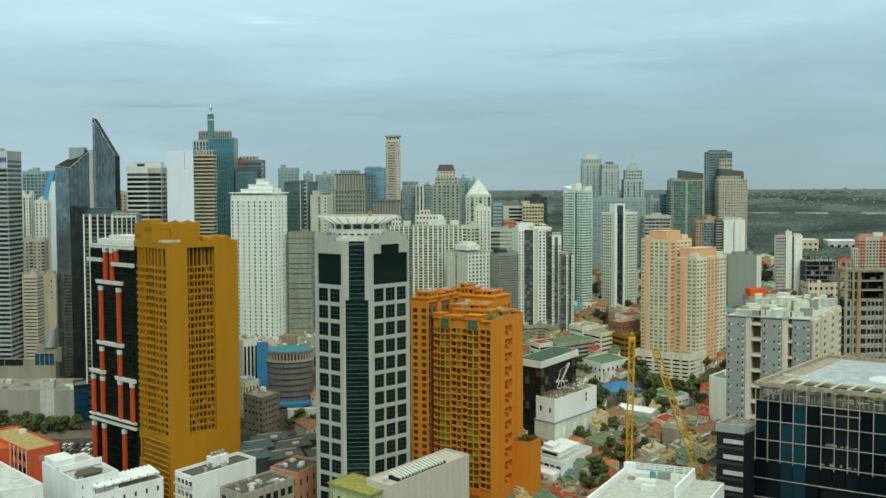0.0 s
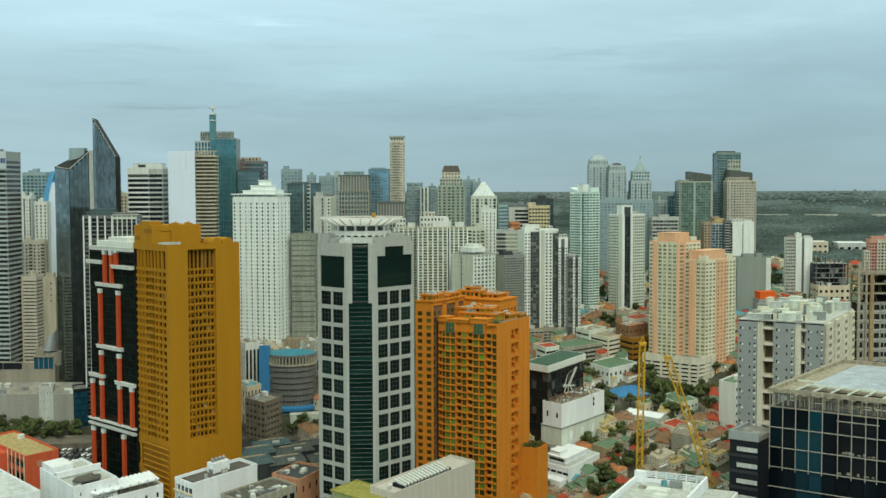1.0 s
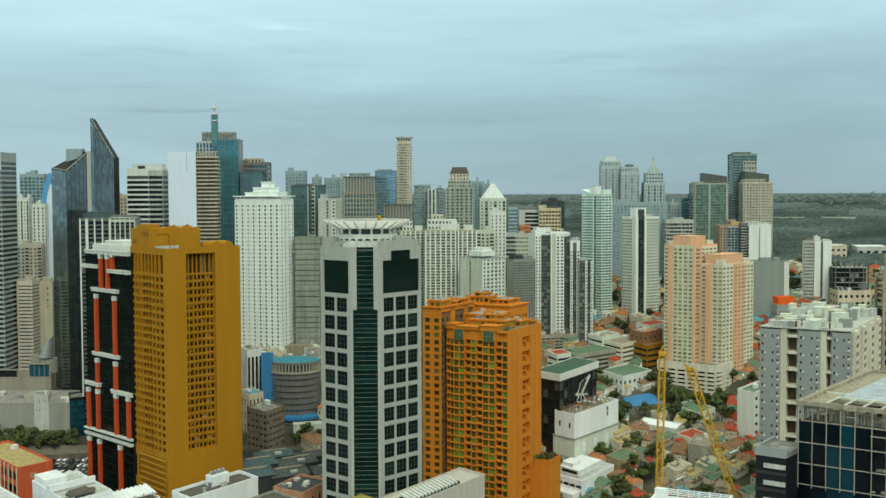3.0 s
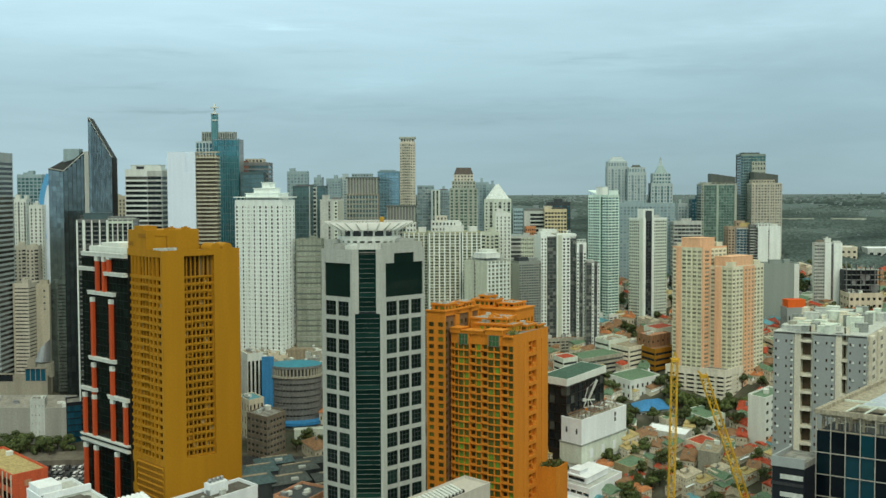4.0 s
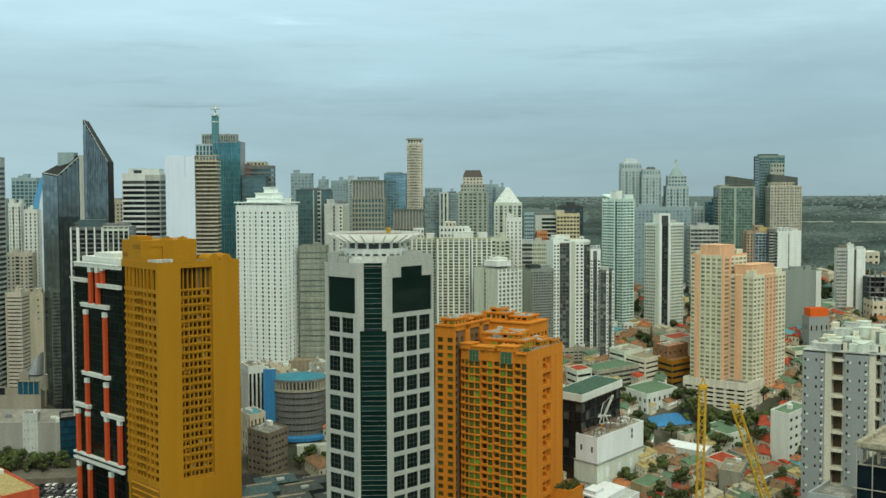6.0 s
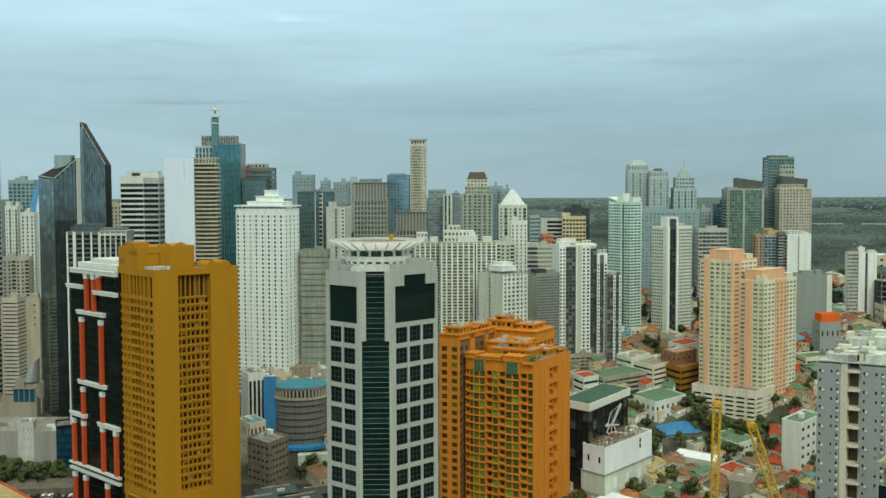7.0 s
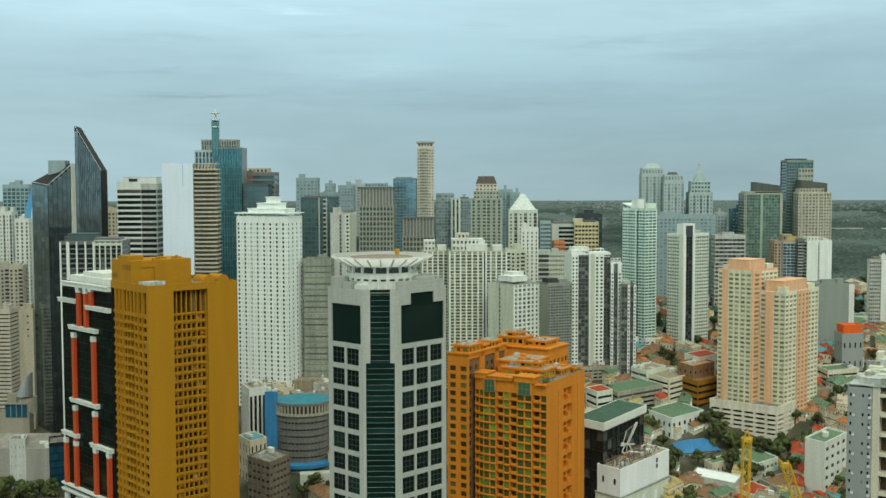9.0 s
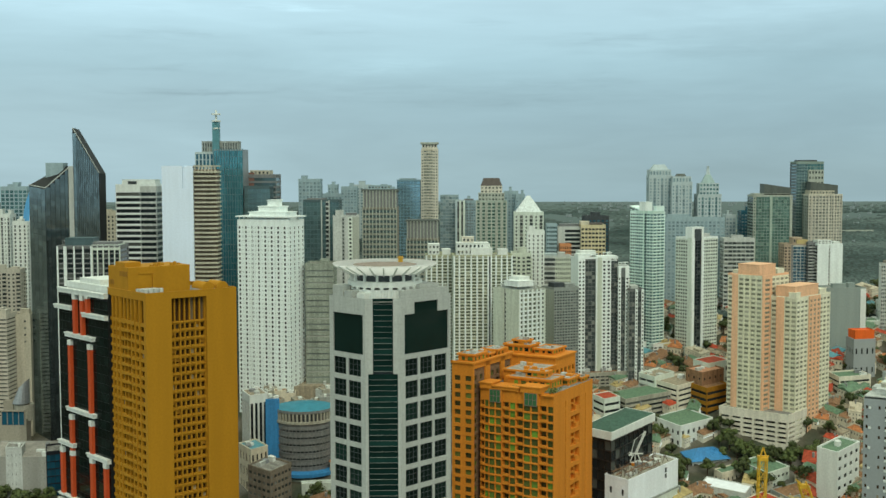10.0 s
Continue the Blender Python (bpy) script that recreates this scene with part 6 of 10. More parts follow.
        part("rib", m, M_ochre, th)
    for r in range(24):
        m = Mesh()
        z = 33.0 + r * 71.6 / 24
        m.box(0.1, A - 3.6, z - 0.1, 0.3, A - 0.5, z + 0.7)
        part("loggia_rail", m, M_ochre, th)
    wall.quad((B, 0, 0), (B, A, 0), (B, A, H), (B, 0, H))
    wall.quad((B, A, 0), (0, A, 0), (0, A, H), (B, A, H))
    part("wall", wall, M_ochre, th)
    part("glazing", glass, G_ochre, th, kind="stuff")
    panes_apart(found, G_ochre_one, th)
    deck = Mesh()
    deck.box(0.02, 0.02, H - 1.6, B - 0.02, A - 0.02, H - 1.2)
    part("roof", deck, M_roof, th)
    rim = Mesh()
    for q in ((-0.04, -0.04, B + 0.04, 0.5), (-0.04, A - 0.5, B + 0.04, A + 0.04), (-0.04, 0.5, 0.5, A - 0.5), (B - 0.5, 0.5, B + 0.04, A - 0.5)):
        rim.box(q[0], q[1], H - 0.02, q[2], q[3], H + 0.35)
    part("parapet", rim, M_ochre, th)
    ph = Mesh()
    ph.box(0.3, 13.5, H - 1.2, 23.5, A - 0.4, H + 8.0)
    ph.box(4.0, 13.2, H + 5.6, 10.5, 13.48, H + 6.4)
    ph.box(9.0, 12.6, H - 1.2, 10.2, 13.48, H + 5.6)
    ph.box(0.5, 16.5, H + 8.0, 6.5, 24.0, H + 9.6)
    for k in range(7):
        ph.box(9.0 + k * 1.9, 14.2 + (k * 5) % 4, H + 8.0, 9.8 + k * 1.9, 15.2 + (k * 5) % 4, H + 8.6 + 0.3 * (k % 3))
    part("penthouse", ph, M_ochre, th)
    # Flat strips of darker ochre paint shaded recesses onto the penthouse wall.
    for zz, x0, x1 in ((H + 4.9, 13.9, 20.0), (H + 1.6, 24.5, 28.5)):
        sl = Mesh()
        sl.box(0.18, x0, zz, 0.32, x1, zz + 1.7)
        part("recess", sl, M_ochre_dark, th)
    arch = Mesh()
    for k, xc in enumerate((24.0, 29.6)):
        low = [(xc + 2.3 * math.cos(math.pi * j / 12), 1.2, H + 0.2 + 2.4 * math.sin(math.pi * j / 12)) for j in range(13)]
        high = [(x, 9.0, z) for x, _, z in low]
        arch.frustum(low, high)
    part("roof_vault", arch, M_ochre, th)
    tank = Mesh()
    for k in range(4):
        tank.prism(ring(0.9, 10, 3.0 + k * 1.9, 6.0 + 0.4 * (k % 2)), H - 1.2, H + 1.1)
    tank.box(2, 8.5, H - 1.2, 9, 11.5, H + 0.9)
    part("water_tanks", tank, M_lgrey, th)


def columned_tower():
    """Black glass with red columns under white caps; one face towards the street."""
    th = thing("office_tower", pose(-132.97, 500.38, 2.10, 0, 0, 45) @ Matrix.Scale(0.985, 4), "black glass office tower with red columns and white caps", "office tower")
    A, D, H = 42.2, 16.0, 112.6
    E = 2.4
    body = Mesh()
    body.box(0, E, -12, D, A, H)
    part("body", body, M_blackmetal, th)
    glass, bars = Mesh(), Mesh()
    rows, cols = 32, 14
    for r in range(rows):
        for cidx in range(cols):
            y0, y1 = max(E, A * cidx / cols) + 0.06, A * (cidx + 1) / cols - 0.06
            z0, z1 = 3 + r * 3.35, 3 + (r + 1) * 3.35 - 0.12
            glass.quad((-0.06, y1, z0), (-0.06, y0, z0), (-0.06, y0, z1), (-0.06, y1, z1))
        bars.box(-0.14, E, 3 + (r + 1) * 3.35 - 0.12, -0.02, A, 3 + (r + 1) * 3.35)
    part("curtain_wall", glass, G_black, th, "black curtain wall", kind="stuff")
    part("transom_grid", bars, M_blackmetal, th, kind="stuff")

    def col(u, z0, z1, w=2.1):
        y = A * (1 - u)
        m = Mesh()
        m.box(-1.3, y - w / 2, z0, -0.1, y + w / 2, z1)
        part("column", m, M_red, th, "red column")
        cap = Mesh()
        cap.box(-1.42, y - w / 2 - 0.12, z1 - 1.9, -0.1, y + w / 2 + 0.15, z1 + 0.02)
        part("collar", cap, M_white, th)

    def beam(u0, u1, z0, z1, d=1.5):
        z0 = z0 + (z1 - z0) * 0.42
        m = Mesh()
        m.box(-d, max(E, A * (1 - u1)), z0, -0.05, A * (1 - u0), z1)
        m.box(-d - 0.25, max(E, A * (1 - u1) - 0.25), z1 - 0.4, -0.05, A * (1 - u0) + 0.25, z1 + 0.1)
        part("cap_beam", m, M_white, th, "white cap beam")

    beam(0.06, 1.0, 109.8, 112.8)
    beam(-0.02, 0.30, 103.6, 106.2)
    beam(0.52, 0.98, 102.2, 104.8)
    for u in (0.36, 0.50):
        col(u, 95, 111.0)
    col(0.60, 104, 112.0)
    beam(0.18, 0.70, 93.6, 96.2)
    for u in (0.25, 0.63):
        col(u, 67, 93.4)
    beam(0.18, 0.70, 65.4, 68.0)
    for u in (0.25, 0.63):
        col(u, 51, 65.2)
    beam(0.0, 0.30, 51.6, 54.2)
    beam(0.56, 0.96, 50.4, 53.0)
    for u in (0.05, 0.25, 0.63, 0.88):
        col(u, 33, 51.4)
    beam(-0.02, 1.0, 29.6, 31.4)
    beam(-0.02, 1.0, 32.2, 33.6)
    for u in (0.05, 0.27, 0.70):
        col(u, -2, 29.4)
    top = Mesh()
    top.box(1, 4, H, D - 1, A - 5, H + 2.6)
    top.box(2, 12, H + 2.6, D - 3, A - 14, H + 4.4)
    part("plant_room", top, M_white, th)


def roof_house(th, x0, y0, x1, y1, z0, z1, seed):
    """A penthouse with a cornice, a pale roof inside its kerb, green windows and small plant."""
    rnd = random.Random(seed)
    m = Mesh()
    m.box(x0, y0, z0, x1, y1, z1)
    m.rim(x0 - 0.5, y0 - 0.5, x1 + 0.5, y1 + 0.5, 0.55, z1 - 0.35, z1 + 0.35)
    ph = part("penthouse", m, M_orange, th)
    m = Mesh()
    m.box(x0 + 0.06, y0 + 0.06, z1, x1 - 0.06, y1 - 0.06, z1 + 0.12)
    part("roof", m, M_roofpale, ph)
    hh = z1 - z0
    y = y0 + 0.6
    while y < y1 - 1.8 and hh > 1.5:
        w = rnd.uniform(1.0, 2.2)
        m = Mesh()
        m.box(x0 - 0.08, y, z0 + hh * 0.3, x0 - 0.01, min(y + w, y1 - 0.3), z1 - hh * 0.28)
        part("window", m, rnd.choice((G_green_one, G_teal_dark, G_green_one)), ph)
        y += w + rnd.uniform(0.7, 1.8)
    x = x0 + 0.6
    while x < x1 - 1.6 and hh > 1.5:
        m = Mesh()
        m.box(x, y0 - 0.08, z0 + hh * 0.3, x + 1.0, y0 - 0.01, z1 - hh * 0.28)
        part("window", m, G_green_one, ph)
        x += rnd.uniform(2.0, 3.2)
    for k in range(4):
        m = Mesh()
        w, d, h = rnd.uniform(0.5, 2.0), rnd.uniform(0.5, 2.4), rnd.uniform(0.5, 1.3)
        px, py = rnd.uniform(x0 + 0.3, x1 - w - 0.3), rnd.uniform(y0 + 0.3, y1 - d - 0.3)
        m.box(px, py, z1 + 0.12, px + w, py + d, z1 + 0.12 + h)
        part("roof_unit", m, rnd.choice((M_orange, M_lgrey, M_roofpale)), ph)


def orange_tower():
    th = thing("apartment_tower", pose(19.71, 479.04, 7.98, 0, 0, 61) @ Matrix.Scale(0.943, 4), "orange-painted apartment tower with green-tinted windows and balconies", "apartment building")
    B, A, H = 33.6, 29.1, 79.6
    wall, back, found, bays = Mesh(), Mesh(), [], []
    plinth(th, 0.05, 0.05, B - 0.05, A - 0.05, M_orange)
    rows, z0, z1 = 24, 3.0, H - 4.4
    fh = (z1 - z0) / rows

    def column(s0, s1, cols, wx, wy, rec, out, store):
        """One upright strip of the long face, s from its far end; out sets it proud."""
        sheet(wall, store, (-out, A - s0, 0), (0, -1), s1 - s0, z1, cols, rows, wx, wy, rec, base=z0)
        wall.quad((-out, A - s0, z1), (-out, A - s1, z1), (-out, A - s1, H), (-out, A - s0, H))
        if out > 0:
            wall.quad((0, A - s0, 0), (-out, A - s0, 0), (-out, A - s0, H), (0, A - s0, H))
            wall.quad((-out, A - s1, 0), (0, A - s1, 0), (0, A - s1, H), (-out, A - s1, H))

    column(0.0, 1.6, 1, 0.8, 0.72, 1.3, 0.0, back)
    column(1.6, 3.7, 1, 0.84, 0.74, 0.4, 0.0, found)
    column(3.7, 9.0, 2, 0.85, 0.80, 0.5, 0.8, found)
    column(9.0, 11.7, 1, 0.84, 0.76, 1.4, 0.0, back)
    column(11.7, 14.4, 1, 0.82, 0.80, 0.55, 0.25, found)
    column(14.4, 17.5, 1, 0.84, 0.76, 1.4, 0.0, back)
    column(17.5, 23.6, 2, 0.85, 0.80, 0.5, 0.8, found)
    column(23.6, 26.5, 1, 0.86, 0.76, 1.5, 0.0, back)
    column(26.5, 29.1, 1, 0.82, 0.78, 0.6, 0.0, found)
    wall.quad((B, 0, 0), (B, A, 0), (B, A, H), (B, 0, H))
    wall.quad((B, A, 0), (0, A, 0), (0, A, H), (B, A, H))
    # the end wall with its ladder of deep recesses and two grooves
    us = (0.0, 9.6, 10.2, 14.2, 22.2, 26.8, 27.4, B)
    for k in range(7):
        w = us[k + 1] - us[k]
        if k == 3:
            sheet(wall, bays, (us[k], 0, 0), (1, 0), w, H - 3.6, 1, 12, 0.97, 0.76, 1.7, base=1.0)
            wall.quad((us[k], 0, H - 3.6), (us[k] + w, 0, H - 3.6), (us[k] + w, 0, H), (us[k], 0, H))
        elif k in (1, 5):
            sheet(wall, back, (us[k], 0, 0), (1, 0), w, H, 1, 24, 0.9, 0.8, 0.3, base=1.0, top=4.0)
        else:
            wall.quad((us[k], 0, 0), (us[k + 1], 0, 0), (us[k + 1], 0, H), (us[k], 0, H))
    for org, w, h, ux in bays:
        x, y, z = org
        m = Mesh()
        m.box(x, y, z, x + w, y + 0.1, z + h)
        m.box(x + w * 0.62, 0.25, z, x + w, y, z + h * 0.34)
        m.box(x, 0.5, z + h * 0.52, x + w * 0.55, y, z + h * 0.62)
        m.box(x + w * 0.5, 0.6, z + h * 0.34, x + w * 0.6, y, z + h)
        part("stair_landing", m, M_orange, th)
        m = Mesh()
        m.box(x + w * 0.12, y - 0.12, z + h * 0.1, x + w * 0.46, y - 0.02, z + h * 0.46)
        part("vent", m, M_brown, th)
    part("wall", wall, M_orange, th)
    part("balcony_glazing", back, G_green, th, kind="stuff")
    panes_apart(found, G_green_one, th)
    for r in range(24):
        z = z0 + r * fh
        for s0, s1 in ((0.1, 1.5), (9.2, 11.5), (14.6, 17.3), (23.8, 26.3)):
            m = Mesh()
            m.box(-0.45, A - s1, z + 0.05, 0.0, A - s0, z + 1.0)
            part("balcony", m, M_orange, th)
        for s0, s1 in ((1.6, 3.6), (11.8, 14.3), (26.6, 29.0)):
            m = Mesh()
            m.box(-0.55, A - s1, z - 0.2, -0.26, A - s0, z + 0.2)
            part("sill_band", m, M_orange, th)
        for s0, s1 in ((3.7, 9.0), (17.5, 23.6)):
            m = Mesh()
            m.box(-1.0, A - s1, z - 0.22, -0.78, A - s0, z + 0.22)
            part("sill_band", m, M_orange, th)
    # tall windows at the head of the two bays, a planted terrace between them
    for s0, s1 in ((4.3, 8.4), (18.2, 22.9)):
        m = Mesh()
        m.box(-0.86, A - s1, z1 - 0.6, -0.79, A - s0, H - 0.5)
        pane = part("tall_window", m, G_greentall, th)
        fr = Mesh()
        for q in range(4):
            y = A - s1 + (s1 - s0) * q / 3
            fr.box(-0.98, y - 0.09, z1 - 0.6, -0.84, y + 0.09, H - 0.5)
        for z in (z1 - 0.6, z1 + 1.6, H - 0.6):
            fr.box(-0.975, A - s1, z - 0.08, -0.85, A - s0, z + 0.08)
        part("window_frame", fr, M_brown, pane)
    for y0, y1, z1 in ((A - 5.0, A - 0.2, 1.4), (A - 15.8, A - 5.6, 0.6), (A - 24.5, A - 16.4, 1.4), (0.2, 4.0, -1.0)):
        m = Mesh()
        m.box(-0.9, y0, H - 0.4, 6.0, y1, H + z1)
        m.box(-1.2, y0 - 0.3, H + z1, 6.3, y1 + 0.3, H + z1 + 0.4)
        part("cornice", m, M_orange, th)
    roof_house(th, 7.5, 4.5, 17.0, 22.0, H - 0.5, H + 3.0, 1)
    roof_house(th, 18.0, 2.5, 26.0, 12.0, H - 0.5, H + 2.0, 2)
    roof_house(th, 12.0, 13.0, 29.0, 26.0, H - 0.5, H + 4.6, 3)
    roof_house(th, 10.0, 8.0, 15.0, 16.0, H + 3.0, H + 5.2, 4)
    roof_house(th, 27.0, 1.5, 32.5, 7.0, H - 0.5, H + 1.2, 5)
    rf = Mesh()
    rf.box(0.3, 0.3, H - 0.6, B - 0.3, A - 0.3, H - 0.3)
    part("roof", rf, M_roof, th)
    plants, rr = Mesh(), random.Random(3)
    for q in range(60):
        px, py = (rr.uniform(0.3, 2.0), rr.uniform(A - 16.8, A - 9.6)) if q < 26 else (rr.uniform(0.3, 7.0), rr.uniform(0.3, 3.6))
        for j in range(5):
            a = Vector((px + rr.uniform(-0.5, 0.5), py + rr.uniform(-0.5, 0.5), H - 0.2 + rr.uniform(0, 1.3)))
            u, v = Vector((rr.uniform(-0.4, 0.4), rr.uniform(-0.4, 0.4), rr.uniform(-0.2, 0.2))), Vector((rr.uniform(-0.3, 0.3), rr.uniform(-0.3, 0.3), 0.35))
            plants.quad(tuple(a - u), tuple(a - v), tuple(a + u), tuple(a + v))
    part("terrace_plants", plants, leafage("terrace_leaves", (0.05, 0.08, 0.02), (0.18, 0.20, 0.06)), th, "green shrubs in terrace planters", kind="stuff")
    low = Mesh()
    low.box(24.0, -8.2, -12, 36.0, -0.04, 20.0)
    low.rim(23.9, -8.3, 36.1, -0.04, 0.4, 20.0, 21.0)
    low.box(33.7, -0.04, -2, 36.0, 8.0, 14.0)
    part("annex", low, M_orange, th)
    shrubs = Mesh()
    for q in range(90):
        px, py = rr.uniform(24.3, 35.5), rr.uniform(-7.8, -0.6)
        for j in range(6):
            a = Vector((px + rr.uniform(-0.6, 0.6), py + rr.uniform(-0.6, 0.6), 20.0 + rr.uniform(0, 2.0)))
            u, v = Vector((rr.uniform(-0.5, 0.5), rr.uniform(-0.5, 0.5), rr.uniform(-0.2, 0.2))), Vector((rr.uniform(-0.3, 0.3), rr.uniform(-0.3, 0.3), 0.4))
            shrubs.quad(tuple(a - u), tuple(a - v), tuple(a + u), tuple(a + v))
    part("roof_shrubs", shrubs, leafage("roof_leaves", (0.04, 0.075, 0.015), (0.13, 0.17, 0.04)), th, "green shrubs on the annex roof", kind="stuff")

    tw = thing("apartment_tower", pose(-6.60, 490.36, 7.98, 0, 0, 61) @ Matrix.Scale(0.943, 4), "orange-painted apartment tower behind the helipad tower", "apartment building")
    plinth(tw, 0.7, 0.7, 29.9, 8.9, M_orange)
    punched = Mesh()
    glass = Mesh()
    kw = dict(rows=26, wx=0.62, wy=0.66, rec=0.6, base=3, top=4.0)
    # Brown plaster paints the shade of the recess into this wall.
    shaded_wall = Mesh()
    sheet(shaded_wall, glass, (0.6, 0.6, 0), (1, 0), 29.4, 86, 7, 26, 0.5, 0.6, 0.5, base=3, top=2.0)
    part("recessed_wall", shaded_wall, paint("shaded_brown_plaster", (0.22, 0.13, 0.07), 0.9, 0.3), tw)
    for x0, x1 in ((0.0, 0.6), (9.0, 12.5), (21.0, 24.0), (29.4, 30.0)):
        m = Mesh()
        m.box(x0 + 0.005, 0.0, -2, x1, 0.59, 88)
        part("pier", m, M_orange, tw)
    m = Mesh()
    m.box(0.01, 0.0, 86.0, 29.99, 0.62, 88)
    part("frieze", m, M_orange, tw)
    sheet(punched, glass, (0, 9.0, 0), (0, -1), 9.0, 88, 2, 26, 0.56, 0.6, 0.5, base=3, top=4.0)
    punched.quad((30, 0, 0), (30, 9, 0), (30, 9, 88), (30, 0, 88))
    punched.quad((30, 9, 0), (0, 9, 0), (0, 9, 88), (30, 9, 88))
    part("wall", punched, M_orange, tw)
    part("glazing", glass, G_green, tw, kind="stuff")
    rf = Mesh()
    rf.box(0.1, 0.1, 87.2, 29.9, 8.9, 87.6)
    rf.box(-0.5, -0.5, 87.8, 30.4, 0.6, 88.5)
    rf.box(-0.5, 0.6, 87.8, 0.6, 9.4, 88.5)
    part("roof", rf, M_orange, tw)
    roof_house(tw, 3, 1.5, 12, 8, 87.6, 90.6, 6)
    roof_house(tw, 15, 2, 19, 7, 87.6, 89.4, 7)
    roof_house(tw, 21, 1.5, 28, 8, 87.6, 90.0, 8)
    tz = thing("apartment_tower", pose(22.63, 513.93, 7.98, 0, 0, 61) @ Matrix.Scale(0.943, 4), "orange apartment tower with a stepped penthouse", "apartment building")
    plinth(tz, 0.05, 0.05, 17.9, 25.9, M_orange)
    punched, glass = Mesh(), Mesh()
    sheet(punched, glass, (0, 0, 0), (1, 0), 18, 86, 5, **kw)
    sheet(punched, glass, (0, 26.0, 0), (0, -1), 26.0, 86, 8, **kw)
    punched.quad((18, 0, 0), (18, 26, 0), (18, 26, 86), (18, 0, 86))
    punched.quad((18, 26, 0), (0, 26, 0), (0, 26, 86), (18, 26, 86))
    part("wall", punched, M_orange, tz)
    part("glazing", glass, G_green, tz, kind="stuff")
    rf = Mesh()
    rf.box(0.1, 0.1, 85.2, 17.9, 25.9, 85.6)
    rf.box(-0.5, -0.5, 85.8, 18.4, 26.4, 86.4)
    part("roof", rf, M_orange, tz)
    roof_house(tz, 2, 12, 10, 23, 86.4, 89.6, 9)
    roof_house(tz, 4, 3, 15, 11, 86.4, 88.4, 10)
    roof_house(tz, 3.5, 14, 8, 20, 89.6, 91.2, 11)


G_panel = glazing("dark_green_panel_glass", (0.003, 0.012, 0.010), (0.006, 0.022, 0.018), 0.06, spec=0.18)
G_teal_dark = glazing("dark_teal_glass", (0.003, 0.014, 0.012), (0.010, 0.040, 0.034), 0.06, spec=0.14)
helipad_tower()
ochre_tower()
columned_tower()
orange_tower()
for q in ((-34.4, 455.5, 30, 25, 48), (-115.5, 482, 34, 30, 42), (-135, 508, 16, 42, 45), (20.9, 508, 34, 29, 61), (-7, 520, 30, 9, 61), (24, 545, 18, 26, 61)):
    take_plot(*q)


# ---- right foreground: glass block in its scaffold of mullions, condominium, concrete frame ----
M_conc_warm = paint("warm_concrete", (0.37, 0.335, 0.255), 0.9, 0.4)
M_balcony_shade = paint("balcony_shade_brown", (0.085, 0.06, 0.035), 0.7, 0.3)
M_membrane = paint("roof_membrane", (0.42, 0.48, 0.53), 0.3, 0.45, 14)
M_roofpatch = paint("puddle_glint_white", (0.74, 0.80, 0.83), 0.35, 0.25, 6)
M_slate = paint("blue_grey_render", (0.30, 0.33, 0.33), 0.85, 0.08, 12)
M_ivory = paint("ivory_render", (0.68, 0.65, 0.53), 0.85, 0.2)
M_mullion = paint("pale_mullion", (0.40, 0.39, 0.34), 0.5, 0.2, 4)
M_panelgrey = paint("charcoal_panel", (0.035, 0.038, 0.042), 0.6, 0.2)
M_navy = paint("navy_panel", (0.010, 0.013, 0.018), 0.6, 0.2)
G_navy = glazing("navy_glass", (0.003, 0.006, 0.009), (0.005, 0.016, 0.022), 0.06, 0.72, single=True, spec=0.08)
G_navyblue = glazing("teal_blue_glass", (0.004, 0.024, 0.036), (0.006, 0.045, 0.062), 0.06, 0.5, single=True, spec=0.1)


